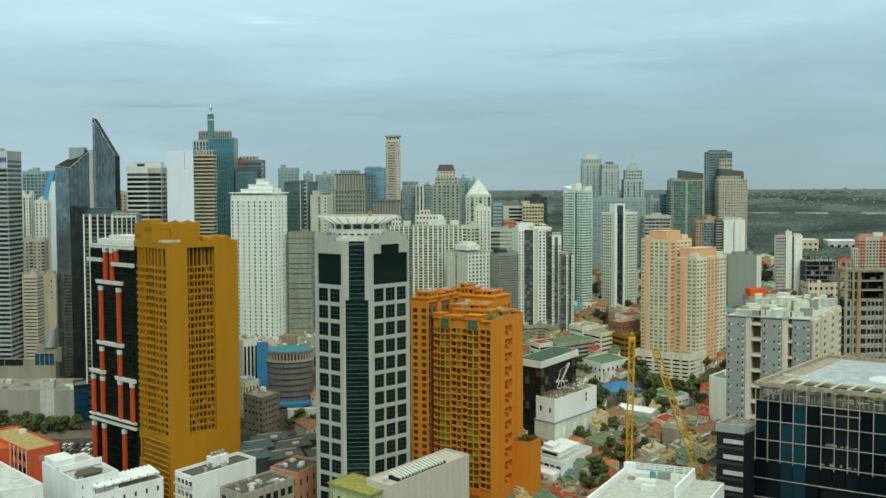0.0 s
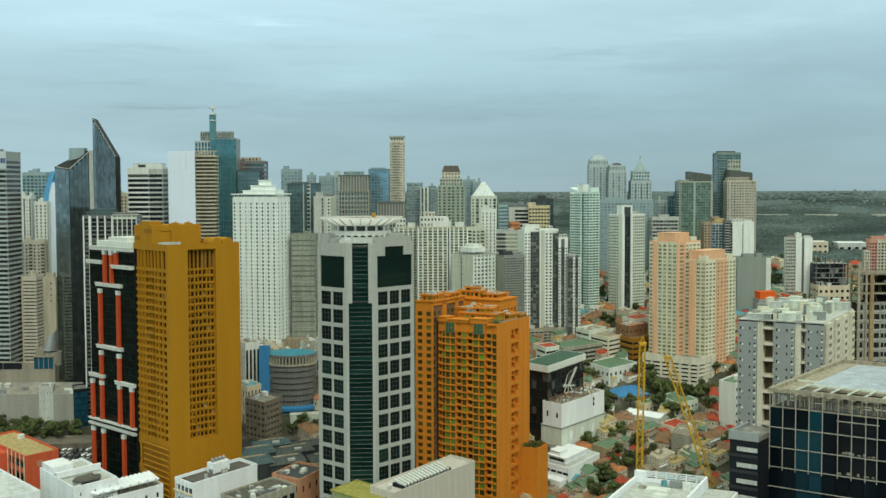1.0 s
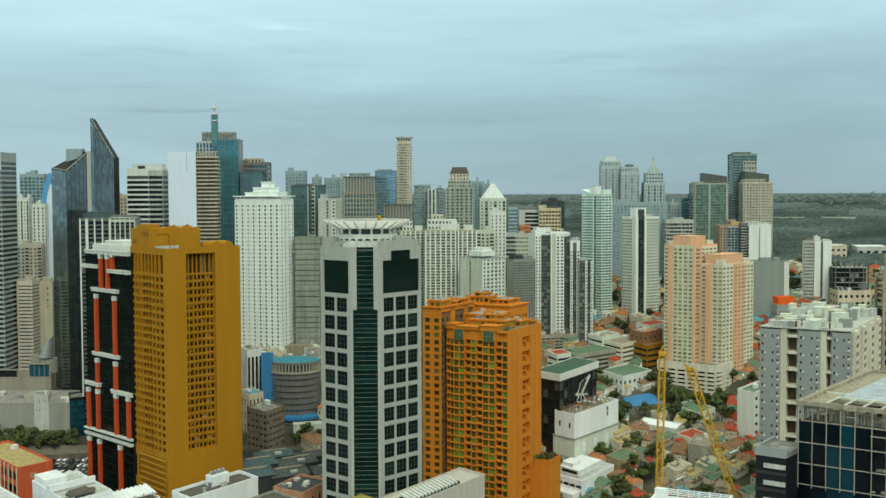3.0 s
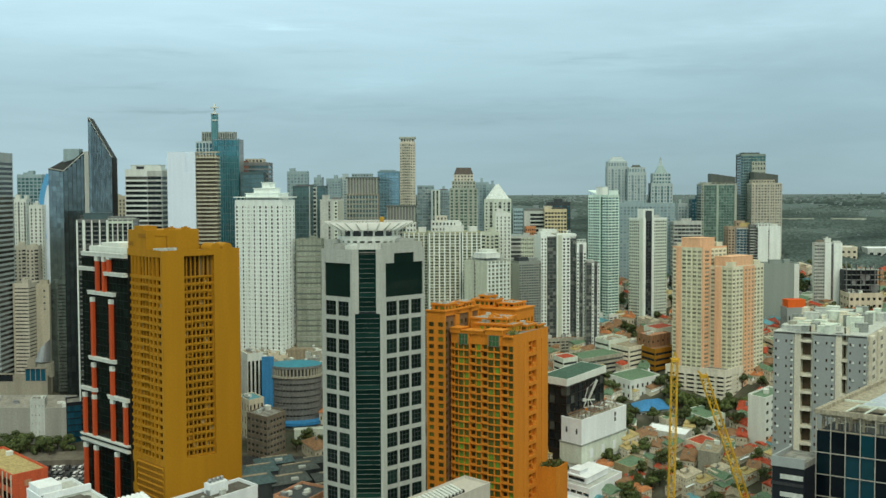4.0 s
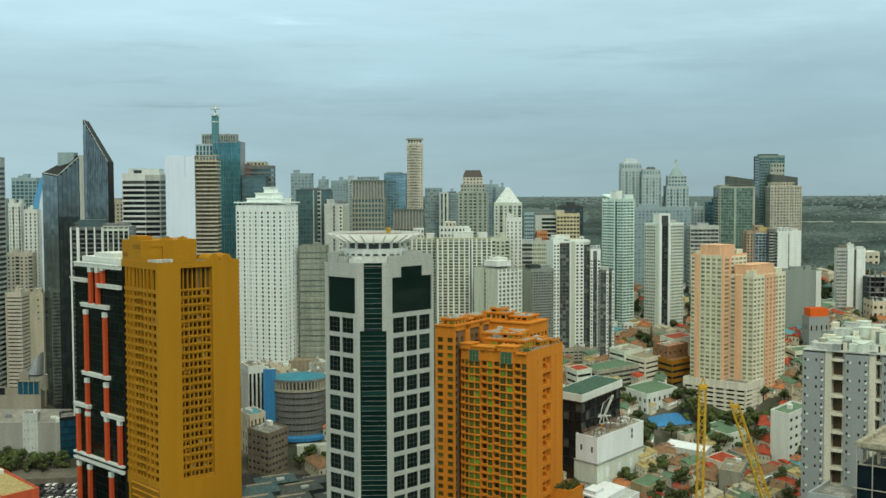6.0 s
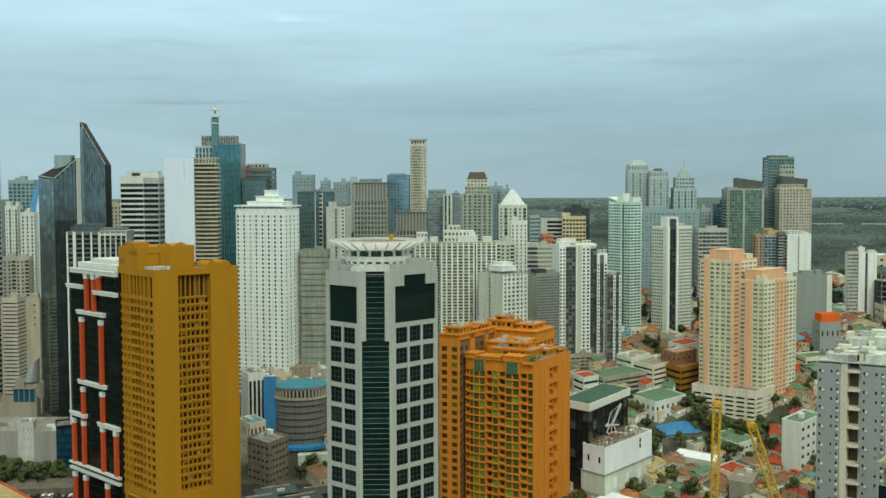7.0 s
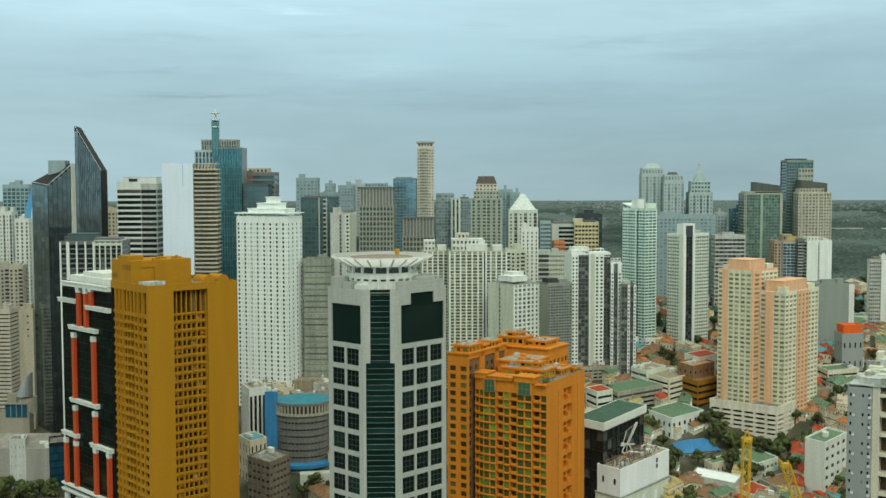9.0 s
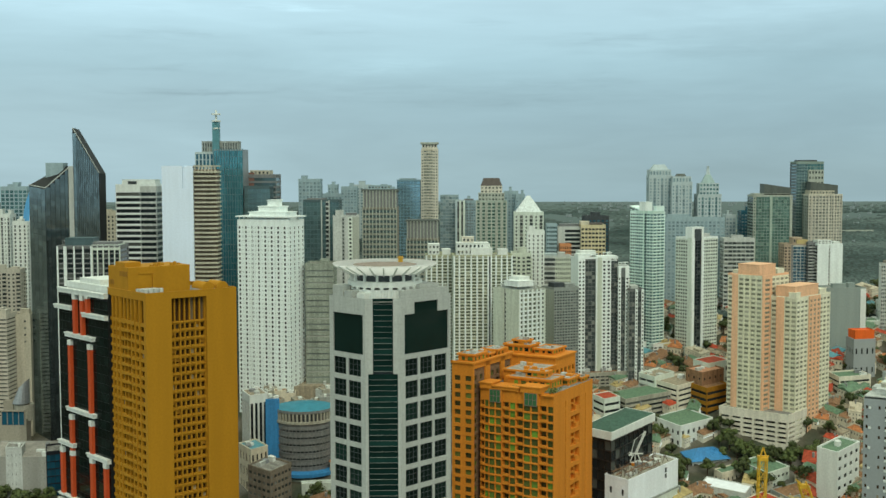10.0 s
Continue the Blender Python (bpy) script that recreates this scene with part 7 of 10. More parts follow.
def glass_block():
    th = thing("office_building", pose(95.7, 350.7, 0, 0, 0, -36) @ Matrix.Scale(0.775, 4), "unfinished navy glass office block with pale mullions", "office building")
    W, D, H = 62.0, 88.0, 102.2
    # Near-black core close behind the glass makes the open bays look unlit.
    core = Mesh()
    core.box(1.4, 2.4, -2, W, D, H - 7.35)
    part("core", core, M_navy, th)
    # floors, with the top one still open; the lower ones near-black for unlit storeys
    for k in range(13):
        z = H - 7.3 - k * 7.7
        m = Mesh()
        m.box(0.5, 0.5, z - 0.35, W, D - 0.5, z)
        part("floor_slab", m, M_conc_warm if k == 0 else M_navy, th)
    for k in range(14):
        m = Mesh()
        m.box(1.2 + k * 4.6, 2.2, H - 7.3, 2.0 + k * 4.6, 3.0, H - 1.2)
        m.box(1.0 + k * 4.6, 4.6, H - 3.2, 3.2 + k * 4.6, 5.2, H - 2.2)
        part("concrete_post", m, M_conc_warm, th)
    beam = Mesh()
    beam.box(-0.6, -0.6, H - 1.6, W, 0.7, H)
    beam.box(-0.6, 0.7, H - 1.6, 1.0, D, H)
    beam.box(1.6, D - 1.6, H - 1.4, W, D, H)
    part("ring_beam", beam, M_conc_warm, th, "pale concrete ring beam")
    for k in range(9):
        m = Mesh()
        m.box(8.6 + k * 6.4, 0.7, H - 1.0, 9.1 + k * 6.4, 18.2, H - 0.5)
        part("roof_beam", m, M_palewhite, th)
    # Painted dark for the shade at the bottom of the open pit.
    lower = Mesh()
    lower.box(1.6, 1.6, H - 7.3, W, 18, H - 6.9)
    part("terrace", lower, M_dgrey, th)
    inner = Mesh()
    deck = Mesh()
    deck.box(1.0, 17, H - 2.4, W, D - 1.6, H - 1.3)
    deck.box(1.0, 0.7, H - 2.4, 8.5, 17, H - 1.3)
    part("roof_deck", deck, M_conc_warm, th)
    inner.box(9.0, 19.0, H - 1.3, W, D - 7.0, H - 0.9)
    part("roof", inner, M_membrane, th, "grey-white roof membrane with wet patches")
    edge = Mesh()
    edge.box(8.4, 18.2, H - 1.3, W, 19.0, H - 0.5)
    edge.box(1.1, 27.0, H - 1.29, 12.0, 27.6, H - 0.6)
    part("roof_kerb", edge, M_palewhite, th)
    # Bright disc: the reflection in a roof puddle put into the colour.
    hut = Mesh()
    hut.prism(ring(9.0, 28, 42, 38), H - 0.9, H - 0.75)
    part("roof_coating", hut, M_roofpatch, th, "bright disc painted as sky reflected in a puddle")
    # panes bay by bay; three bays still open
    bay, row = 5.05, 7.7
    dark_pane = flat(bay - 0.24, row - 0.28, "pane", G_navy)
    blue_pane = flat(bay - 0.24, row - 0.28, "pane", G_navyblue)
    for c in range(12):
        for r in range(13):
            z = H - 7.4 - (r + 1) * row
            if z < -1 or c in (5, 6, 7) and r != 3:
                continue
            ob = part("pane", blue_pane if c in (2, 3) and r > 0 or c == 3 else dark_pane, None, th)
            ob.matrix_local = pose(c * bay + 0.12, 0.1, z + 0.14)
    for c in range(13):
        m = Mesh()
        deep = 0.7 if c in (5, 6, 7, 8) else 0.25
        x = c * bay + (0.9 if c in (5, 6, 7) else 0)
        m.box(x - 0.12, -deep - 0.1, H - 7.4 - 3.15 * row, x + 0.12, -deep + 0.3, H - 1.4)
        part("mullion", m, M_mullion, th)
    for r in range(13):
        for a, b, dz in ((0, 5, 0.0), (5, 8, 2.6), (8, 12, 0.0)):
            if r == 0 and a != 5:
                continue
            m = Mesh()
            z = H - 7.4 - r * row - (dz if r == 0 else 0)
            m.box(a * bay - (1.4 if a != 5 else -0.3), -0.75 if a == 5 else -0.5, z - 0.13, b * bay + 0.6, -0.1, z + 0.13)
            part("transom", m, M_mullion, th)
    # pipes and formwork under the ring beam, rubble on the open floors
    rnd = random.Random(12)
    for k in range(60):
        m = Mesh()
        x = rnd.uniform(1.0, W - 3)
        y = rnd.uniform(1.0, 4.0)
        m.bar((x, y, H - 7.0), (x + rnd.uniform(-0.15, 0.15), y, H - rnd.uniform(1.5, 4.5)), rnd.uniform(0.08, 0.15))
        part("prop", m, M_conc_warm if k % 3 else M_brown, th)
    for k in range(26):
        m = Mesh()
        x, z = rnd.uniform(1, W - 8), H - rnd.uniform(2.4, 5.6)
        y = rnd.uniform(0.9, 3.0)
        m.box(x, y, z, x + rnd.uniform(1.5, 7), y + 0.25, z + rnd.uniform(0.2, 0.5))
        part("pipe_run", m, M_conc_warm if k % 2 else M_ivory, th)
    for k in range(36):
        m = Mesh()
        x, z = rnd.uniform(5.1, 7.7) * bay, H - 7.4 - row * rnd.choice((2, 2, 4, 4, 3))
        w = rnd.uniform(0.3, 1.2)
        m.box(x, 0.9, z + 0.3, x + w, 1.5, z + 0.3 + rnd.uniform(0.3, 1.1))
        part("rubble_sack", m, M_conc_warm if k % 2 else M_beige, th)
    # the lower wing
    wg = Mesh()
    wg.box(-11.6, -11.0, -2, -0.3, 8, H - 19.4)
    part("wing", wg, M_navy, th, "lower navy wing")
    pr = Mesh()
    pr.box(-12.0, -11.4, H - 19.4, -0.3, -10.6, H - 16.0)
    pr.box(-12.0, -10.6, H - 19.4, -11.2, 8, H - 16.0)
    part("wing_parapet", pr, M_slate, th)
    rf = Mesh()
    rf.box(-11.2, -10.6, H - 19.4, -0.3, 8, H - 17.4)
    part("wing_roof", rf, M_roof, th)
    for k in range(12):
        m = Mesh()
        z = H - 23.6 - k * 6.2
        m.box(-8.6, -11.5, z, -0.6, -11.02, z + 1.6)
        part("louvre", m, M_lgrey, th, "pale louvre strip")
        m = Mesh()
        m.box(-11.9, -11.4, z - 2.3, -0.4, -11.02, z - 1.2)
        part("spandrel", m, M_panelgrey, th)


def condominium():
    th = thing("condominium", pose(140.34, 439.04, 2.80, 0, 0, 60) @ Matrix.Scale(0.98, 4), "grey and ivory condominium with deep balcony recesses and white roof clutter", "apartment building")
    B, A, H, fh = 58.3, 33.0, 86.6, 3.15
    core = Mesh()
    core.box(3.4, 0.3, -8, B, A - 0.3, H - 0.4)
    part("core", core, M_ivory, th)
    # the long side face
    wall, glass = Mesh(), Mesh()
    sheet(wall, glass, (0, 0, 0), (1, 0), B, H, 14, 27, 0.34, 0.46, 0.3, base=1.5, top=1.5)
    wall.quad((B, 0, 0), (B, A, 0), (B, A, H), (B, 0, H))
    wall.quad((B, A, 0), (0, A, 0), (0, A, H), (B, A, H))
    part("wall", wall, M_ivory, th)
    part("side_glazing", glass, G_pale, th, kind="stuff")
    for x0, x1 in ((4.0, 9.5), (19.0, 24.5), (34.0, 39.5), (49.0, 54.5)):
        m = Mesh()
        m.box(x0, -1.1, -2, x1, -0.02, H - 0.6)
        part("bay", m, M_ivory, th)
        for r in range(27):
            m = Mesh()
            z = 2.4 + r * (H - 3) / 27
            m.box(x0 + 0.8, -1.16, z, x0 + 2.2, -1.08, z + 1.4)
            m.box(x0 + 3.2, -1.16, z, x0 + 4.6, -1.08, z + 1.4)
            part("bay_window", m, G_mid, th)
    # three slate wings with paired windows, two recesses with balconies between
    for f0, f1 in ((0.0, 0.225), (0.43, 0.665), (0.80, 1.0)):
        y1, y0 = A * (1 - f0), A * (1 - f1)
        w = y1 - y0
        wm, gm = Mesh(), Mesh()
        sheet(wm, gm, (0, y1, 0), (0, -1), w, H - 1.0, 4, 27, 0.34, 0.34, 0.25, base=1, top=1, skip=lambda c, r: c == 1 or c == 2 and r % 3 == 1)
        wm.quad((0, y0, 0), (3.4, y0, 0), (3.4, y0, H - 1), (0, y0, H - 1))
        wm.quad((3.4, y1, 0), (0, y1, 0), (0, y1, H - 1), (3.4, y1, H - 1))
        wm.quad((0, y0, H - 1), (3.4, y0, H - 1), (3.4, y1, H - 1), (0, y1, H - 1))
        wing = part("wing", wm, M_slate, th, "slate grey rendered wing")
        for r in range(26):
            ac = Mesh()
            z = 3.4 + r * fh
            ac.box(-0.45, y0 + 0.25, z, -0.02, y0 + 1.05, z + 0.75)
            if r % 2:
                ac.box(-0.4, y1 - 2.2, z + 0.4, -0.02, y1 - 1.5, z + 1.1)
            part("air_conditioner", ac, M_white, wing)
        part("wing_glazing", gm, G_ochre, wing, kind="stuff")
    for f0, f1 in ((0.225, 0.43), (0.665, 0.80)):
        y1, y0 = A * (1 - f0), A * (1 - f1)
        jm = Mesh()
        jm.box(0.8, y1 - 2.3, -1, 3.3, y1 - 0.02, H)
        part("jamb", jm, M_ivory, th)
        for r in range(14):
            m = Mesh()
            z = 1.0 + r * fh * 2
            m.box(0.5, y0 + 0.02, z, 3.38, y1 - 2.3, z + 1.0)
            m.box(2.6, y0 + 0.02, z + 1.0, 3.38, y0 + 1.2, z + fh * 2)
            part("balcony", m, M_ivory, th)
            # Dark brown sheet at the back stands in for the shade of the recess.
            g = Mesh()
            g.box(3.2, y0 + 1.3, z + 1.4, 3.39, y1 - 2.5, z + fh * 2 - 0.5)
            part("balcony_door", g, M_balcony_shade, th)
    rnd = random.Random(5)
    deck = Mesh()
    deck.box(0.2, 0.2, H - 0.4, B - 0.2, A - 0.2, H)
    part("roof", deck, M_lgrey, th)
    for k in range(70):
        m = Mesh()
        w, d, h = rnd.uniform(1.2, 7), rnd.uniform(1.0, 6), rnd.uniform(0.6, 3.0)
        x, y = rnd.uniform(0.4, B - w - 0.4), rnd.uniform(0.4, A - d - 0.4)
        h += 2.2 * (x > B * 0.35)
        m.box(x, y, H, x + w, y + d, H + h)
        m.box(x - 0.12, y - 0.12, H + h, x + w + 0.12, y + d + 0.12, H + h + 0.18)
        part("roof_box", m, (M_palewhite, M_lgrey, M_ivory, M_palewhite, M_grey)[k % 5], th)
    for k in range(5):
        m = Mesh()
        m.prism(ring(1.6, 14, 8 + k * 10, A - 5 - (k % 2) * 12), H, H + 3.0)
        part("water_tank", m, M_beige, th)


# Near-black paint stands in for unlit rooms: the core and window openings.
M_void = paint("unlit_interior", (0.022, 0.02, 0.016), 0.9, 0.3)
M_infill = paint("pale_block_infill", (0.40, 0.415, 0.39), 0.9, 0.35, 5)
M_tancolumn = paint("tan_stained_concrete", (0.40, 0.28, 0.15), 0.9, 0.4, 5)


def concrete_frame():
    th = thing("concrete_frame", pose(185.6, 530.0, 0, 0, 0, 3), "unfinished concrete building with open upper floors and bare columns", "building site")
    W, D, H, fh = 46.0, 8.0, 99.0, 4.3
    rnd = random.Random(8)
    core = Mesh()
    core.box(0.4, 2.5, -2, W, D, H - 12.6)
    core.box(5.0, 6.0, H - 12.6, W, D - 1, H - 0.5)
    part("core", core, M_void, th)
    for r in range(23):
        z = H - r * fh
        m = Mesh()
        m.box(-0.3, -0.3, z - (0.55 if r < 3 else 0.3), W, D, z)
        if r == 0:
            m.rim(-0.6, -0.6, W, D, 0.5, z, z + 1.1)
        part("floor_slab", m, M_conc_warm, th)
        if r > 2:
            for x0, x1, n, wx in ((0.3, 2.6, 1, 0.62), (2.6, 5.2, 1, 0.8), (6.9, 10.0, 1, 0.82), (10.2, 13.7, 2, 0.84), (13.9, 17.4, 2, 0.84), (18.6, 22.1, 2, 0.84), (22.3, 26.0, 2, 0.84), (26.0, W, 9, 0.76)):
                wl_, gl_ = Mesh(), Mesh()
                sheet(wl_, gl_, (x0, -0.1 if x0 > 6 else 0.1, z - fh), (1, 0), x1 - x0, fh - 0.3, n, 1, wx, 0.62 if n == 1 else 0.54, 0.5)
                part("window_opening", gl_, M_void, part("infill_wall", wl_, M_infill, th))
            m = Mesh()
            m.box(10.0, -0.45, z - fh + 0.5, 10.25, -0.12, z - 0.5)
            if r % 3:
                part("prop", m, M_infill, th)
        else:
            for k in range(16):
                m = Mesh()
                x = rnd.uniform(0.5, W - 1)
                m.bar((x, rnd.uniform(0, 6), z - fh), (x + rnd.uniform(-0.4, 0.4), rnd.uniform(0, 6), z - 0.3), 0.1)
                part("prop", m, M_brown, th)
            for k in range(9):
                m = Mesh()
                x = rnd.uniform(7, W - 3)
                m.box(x, rnd.uniform(2, 4), z - fh, x + rnd.uniform(0.6, 2.4), 4.6, z - fh + rnd.uniform(0.8, 2.6))
                part("material_stack", m, rnd.choice((M_grey, M_infill, M_brown)), th)
    for k, (x, w, up, mt) in enumerate(((0.0, 0.55, 4.4, M_conc_warm), (3.4, 0.45, 5.6, M_conc_warm), (6.0, 0.85, 0.8, M_tancolumn), (18.1, 0.4, 0.6, M_conc_warm), (29.0, 0.4, 1.2, M_conc_warm), (40.0, 0.4, 0.8, M_conc_warm))):
        m = Mesh()
        m.box(x - w, -0.5, -2, x + w, 0.45, H + up)
        part("column", m, mt, th)
    m = Mesh()
    m.box(-0.5, 8, -2, 0.4, 9, H + 2)
    part("column", m, M_conc_warm, th)


def lattice_mast(name, label, low, high, w, panels=40):
    """A crane's mast or jib as a square lattice between two points."""
    p, q = Vector(low), Vector(high)
    z = (q - p).normalized()
    x = Vector((1, 0, 0)).cross(z).normalized()
    y = z.cross(x)
    th = thing(name, Matrix.Translation(p), label, "crane")
    L = (q - p).length
    cs = [(x + y) * w / 2, (y - x) * w / 2, (-x - y) * w / 2, (x - y) * w / 2]
    for c in cs:
        m = Mesh()
        m.bar(c, c + z * L, 0.13)
        part("chord", m, M_yellow, th)
    m = Mesh()
    for k in range(panels):
        for j in range(4):
            a, b = cs[j], cs[(j + 1) % 4]
            m.bar(a + z * (L * k / panels), b + z * (L * (k + 1) / panels), 0.065)
            m.bar(a + z * (L * k / panels), b + z * (L * k / panels), 0.055)
    part("lacing", m, M_yellow, th, kind="stuff")
    return th, L, z


take_plot(95.7, 350.7, 48, 68, -36)
take_plot(143.2, 448, 58, 33, 60)
take_plot(186.5, 530, 46, 22, 8)
glass_block()
condominium()
concrete_frame()
t1, L1, _ = lattice_mast("tower_crane", "yellow lattice crane mast rising from a building site", (58.5, 367.1, 0), (60.3, 367.1, 90.6), 1.7, panels=34)
m = Mesh()
m.box(0.8, -1.0, 89.6, 2.8, 1.0, 90.3)
m.box(0.5, -0.25, 90.3, 3.1, 0.25, 90.7)
m.bar((1.2, 0, 90.5), (1.9, 0, 92.6), 0.14)
m.bar((2.5, 0, 90.5), (1.9, 0, 92.6), 0.14)
part("slewing_head", m, M_yellow, t1)
t2, L2, d2 = lattice_mast("luffing_crane", "yellow lattice crane jib leaning over the rooftops", (98.0, 366.0, 0), (65.0, 351.0, 88.4), 1.8, panels=36)
m = Mesh()
m.box(-33.9, -15.5, 87.6, -32.3, -14.4, 88.5)
m.bar((-33.0, -15, 88.2), (-34.6, -15.2, 89.6), 0.16)
m.bar((-32.2, -15, 86.2), (-34.6, -15.2, 89.6), 0.1)
part("jib_head", m, M_yellow, t2)

lattice_mast("luffing_crane", "short yellow lattice jib low behind the glass block", (85.4, 366.0, 10), (89.4, 366.0, 50.5), 1.8, panels=20)


# ---- roofs along the lower edge ----
M_tar = paint("tarred_roof", (0.12, 0.115, 0.10), 0.9, 0.4)
M_hallroof = paint("dark_sheet_roof", (0.085, 0.10, 0.097), 0.7, 0.35, 5)
M_hallblue = paint("blue_grey_sheet_roof", (0.075, 0.125, 0.135), 0.7, 0.35, 5)
M_roofwhite = paint("white_roof_paint", (0.80, 0.855, 0.89), 0.7, 0.12, 10)
M_palehall = paint("pale_roof_coating", (0.58, 0.63, 0.63), 0.8, 0.3, 14)
M_brick_red = paint("faded_red_render", (0.60, 0.115, 0.05), 0.85, 0.2)
M_ochre_roof = paint("ochre_roof", (0.46, 0.37, 0.17), 0.85, 0.35)
M_limepale = paint("pale_green_render", (0.50, 0.58, 0.30), 0.8, 0.2)
M_lime = paint("yellow_green_paint", (0.33, 0.32, 0.085), 0.8, 0.3)
M_salmon = paint("salmon_render", (0.52, 0.27, 0.16), 0.85, 0.25)
M_greenroof = paint("green_sheet_roof", (0.13, 0.22, 0.14), 0.6, 0.35, 4)
M_redroof = paint("red_sheet_roof", (0.44, 0.075, 0.035), 0.65, 0.5, 4)
M_darkgreen = paint("dark_green_sheet_roof", (0.05, 0.11, 0.08), 0.6, 0.3, 4)
M_tileroof = paint("orange_tile_roof", (0.47, 0.19, 0.075), 0.7, 0.45, 4)
M_brownroof = paint("rusty_sheet_roof", (0.27, 0.155, 0.085), 0.75, 0.4, 4)
M_greyroof = paint("grey_sheet_roof", (0.33, 0.285, 0.205), 0.6, 0.4, 4)
M_blueroof = paint("blue_sheet_roof", (0.035, 0.22, 0.48), 0.5, 0.25, 4)
M_tealroof = paint("teal_sheet_roof", (0.10, 0.30, 0.36), 0.5, 0.25, 4)


def low_block(x, y, b, a, turn, top, wall_mat, roof_mat, name, label, rows=3, cols=6, side=3, wx=0.5, wy=0.45, clutter=4, rim=0.7, seed=1, low=None, glass=None, lean=None, k=1.0):
    """A low flat-roofed building with a parapet and things on its roof."""
    z = (ground_z(y) if low is None else low) - 2
    th = thing(name, pose(x * k, y * k, 140 + (z - 140) * k, 0, 0, turn) @ Matrix.Scale(k, 4), label, "building")
    h = top - z
    if k < 1:
        plinth(th, 0.05, 0.05, b - 0.05, a - 0.05, wall_mat)
    wall, gl = Mesh(), Mesh()
    kw = dict(rows=rows, wx=wx, wy=wy, rec=0.3, base=1.5, top=1.2)
    sheet(wall, gl, (0, 0, 0), (1, 0), b, h, cols, **kw)
    sheet(wall, gl, (b, 0, 0), (0, 1), a, h, side, **kw)
    sheet(wall, gl, (0, a, 0), (0, -1), a, h, side, **kw)
    wall.quad((b, a, 0), (0, a, 0), (0, a, h), (b, a, h))
    part("wall", wall, wall_mat, th)
    if rows and cols:
        part("glazing", gl, glass or G_dark, th, kind="stuff")
    m = Mesh()
    m.box(0.05, 0.05, h - rim - 0.3, b - 0.05, a - 0.05, h - rim)
    part("roof", m, roof_mat, th)
    m = Mesh()
    m.rim(-0.06, -0.06, b + 0.06, a + 0.06, 0.4, h - rim - 0.2, h + 0.2)
    part("parapet", m, wall_mat, th)
    rnd = random.Random(seed)
    for k in range(clutter):
        w, d, hh = rnd.uniform(0.8, 3.4), rnd.uniform(0.8, 2.8), rnd.uniform(0.6, 1.9)
        px, py = rnd.uniform(0.8, max(1, b - w - 0.8)), rnd.uniform(0.8, max(1, a - d - 0.8))
        m = Mesh()
        m.box(px, py, h - rim, px + w, py + d, h - rim + hh)
        m.box(px - 0.1, py - 0.1, h - rim + hh, px + w + 0.1, py + d + 0.1, h - rim + hh + 0.12)
        part("roof_unit", m, (M_white, M_lgrey, M_steel)[k % 3], th)
    if lean is None:
        lean_to_view(th, turn, (0.10 if y < 485 else 0.17) * (140 - top) / 140)
    take_plot(x, y, b, a, turn)
    return th


t = low_block(-99.8, 452.0, 31.8, 11.8, 48, 24.0, M_roofwhite, M_tar, "rooftop_building", "white low office building with tanks on its dark roof", 5, 0, 1, 0.94, 0.55, 5, 1.0, 3, lean=0)
for k in range(4):
    m = Mesh()
    for a, b, za, zb in ((0.3, 0.8, 29.0, 29.5), (0.8, 0.8, 29.5, 30.2), (0.8, 0.3, 30.2, 30.7)):
        m.frustum([(*p, za) for p in ring(a, 12, 15.5 + k * 1.8, 8)], [(*p, zb) for p in ring(b, 12, 15.5 + k * 1.8, 8)])
    part("water_tank", m, M_steel, t)
m = Mesh()
m.box(14.2, 6, 24.5, 22.4, 10, 29.0)
part("tank_room", m, M_roofwhite, t)
for k in range(4):
    m = Mesh()
    m.box(-0.3, 2.3 + k * 2.5, 0, 0.0, 2.7 + k * 2.5, 26.0)
    part("column", m, M_roofwhite, t)
for k in range(5):
    m = Mesh()
    m.box(-0.9, 0.1, 2.2 + k * 4.7, 0.0, 11.7, 3.0 + k * 4.7)
    part("gallery_rail", m, M_cream, t)
lean_to_view(t, 48, 0.083)
low_block(-78.0, 440.0, 26.0, 14, 48, 20.0, M_beige, M_tar, "rooftop_building", "grey low building with white cooling units", 3, 7, 3, 0.7, 0.5, 12, 0.6, 9)
t = low_block(-146.3, 452.0, 18.3, 31.9, 42, 22.6, M_roofwhite, M_lgrey, "rooftop_building", "white building with slit windows and a tarred roof well", 5, 3, 8, 0.10, 0.34, 2, 0.8, 4, lean=0)
m = Mesh()
m.prism([(3.0, 2.2), (12.0, 1.6), (14.0, 5.0), (12.0, 9.5), (5.0, 9.0), (2.0, 5.5)], 25.0, 25.5)
part("roof_well", m, M_tar, t, "tarred hexagonal roof well")
m = Mesh()
m.box(-0.5, 14.0, 24.6, 18.0, 15.0, 27.0)
m.box(0.2, 20.0, 24.6, 9.0, 30.0, 27.5)
part("roof_wall", m, M_roofwhite, t)
lean_to_view(t, 42, 0.083)
t = low_block(-139.1, 454.0, 30.0, 12.0, 42, 16.4, M_roofwhite, M_beige, "rooftop_building", "white annex with a ribbed white canopy", 3, 6, 3, 0.2, 0.4, 3, 0.5, 6, lean=0)
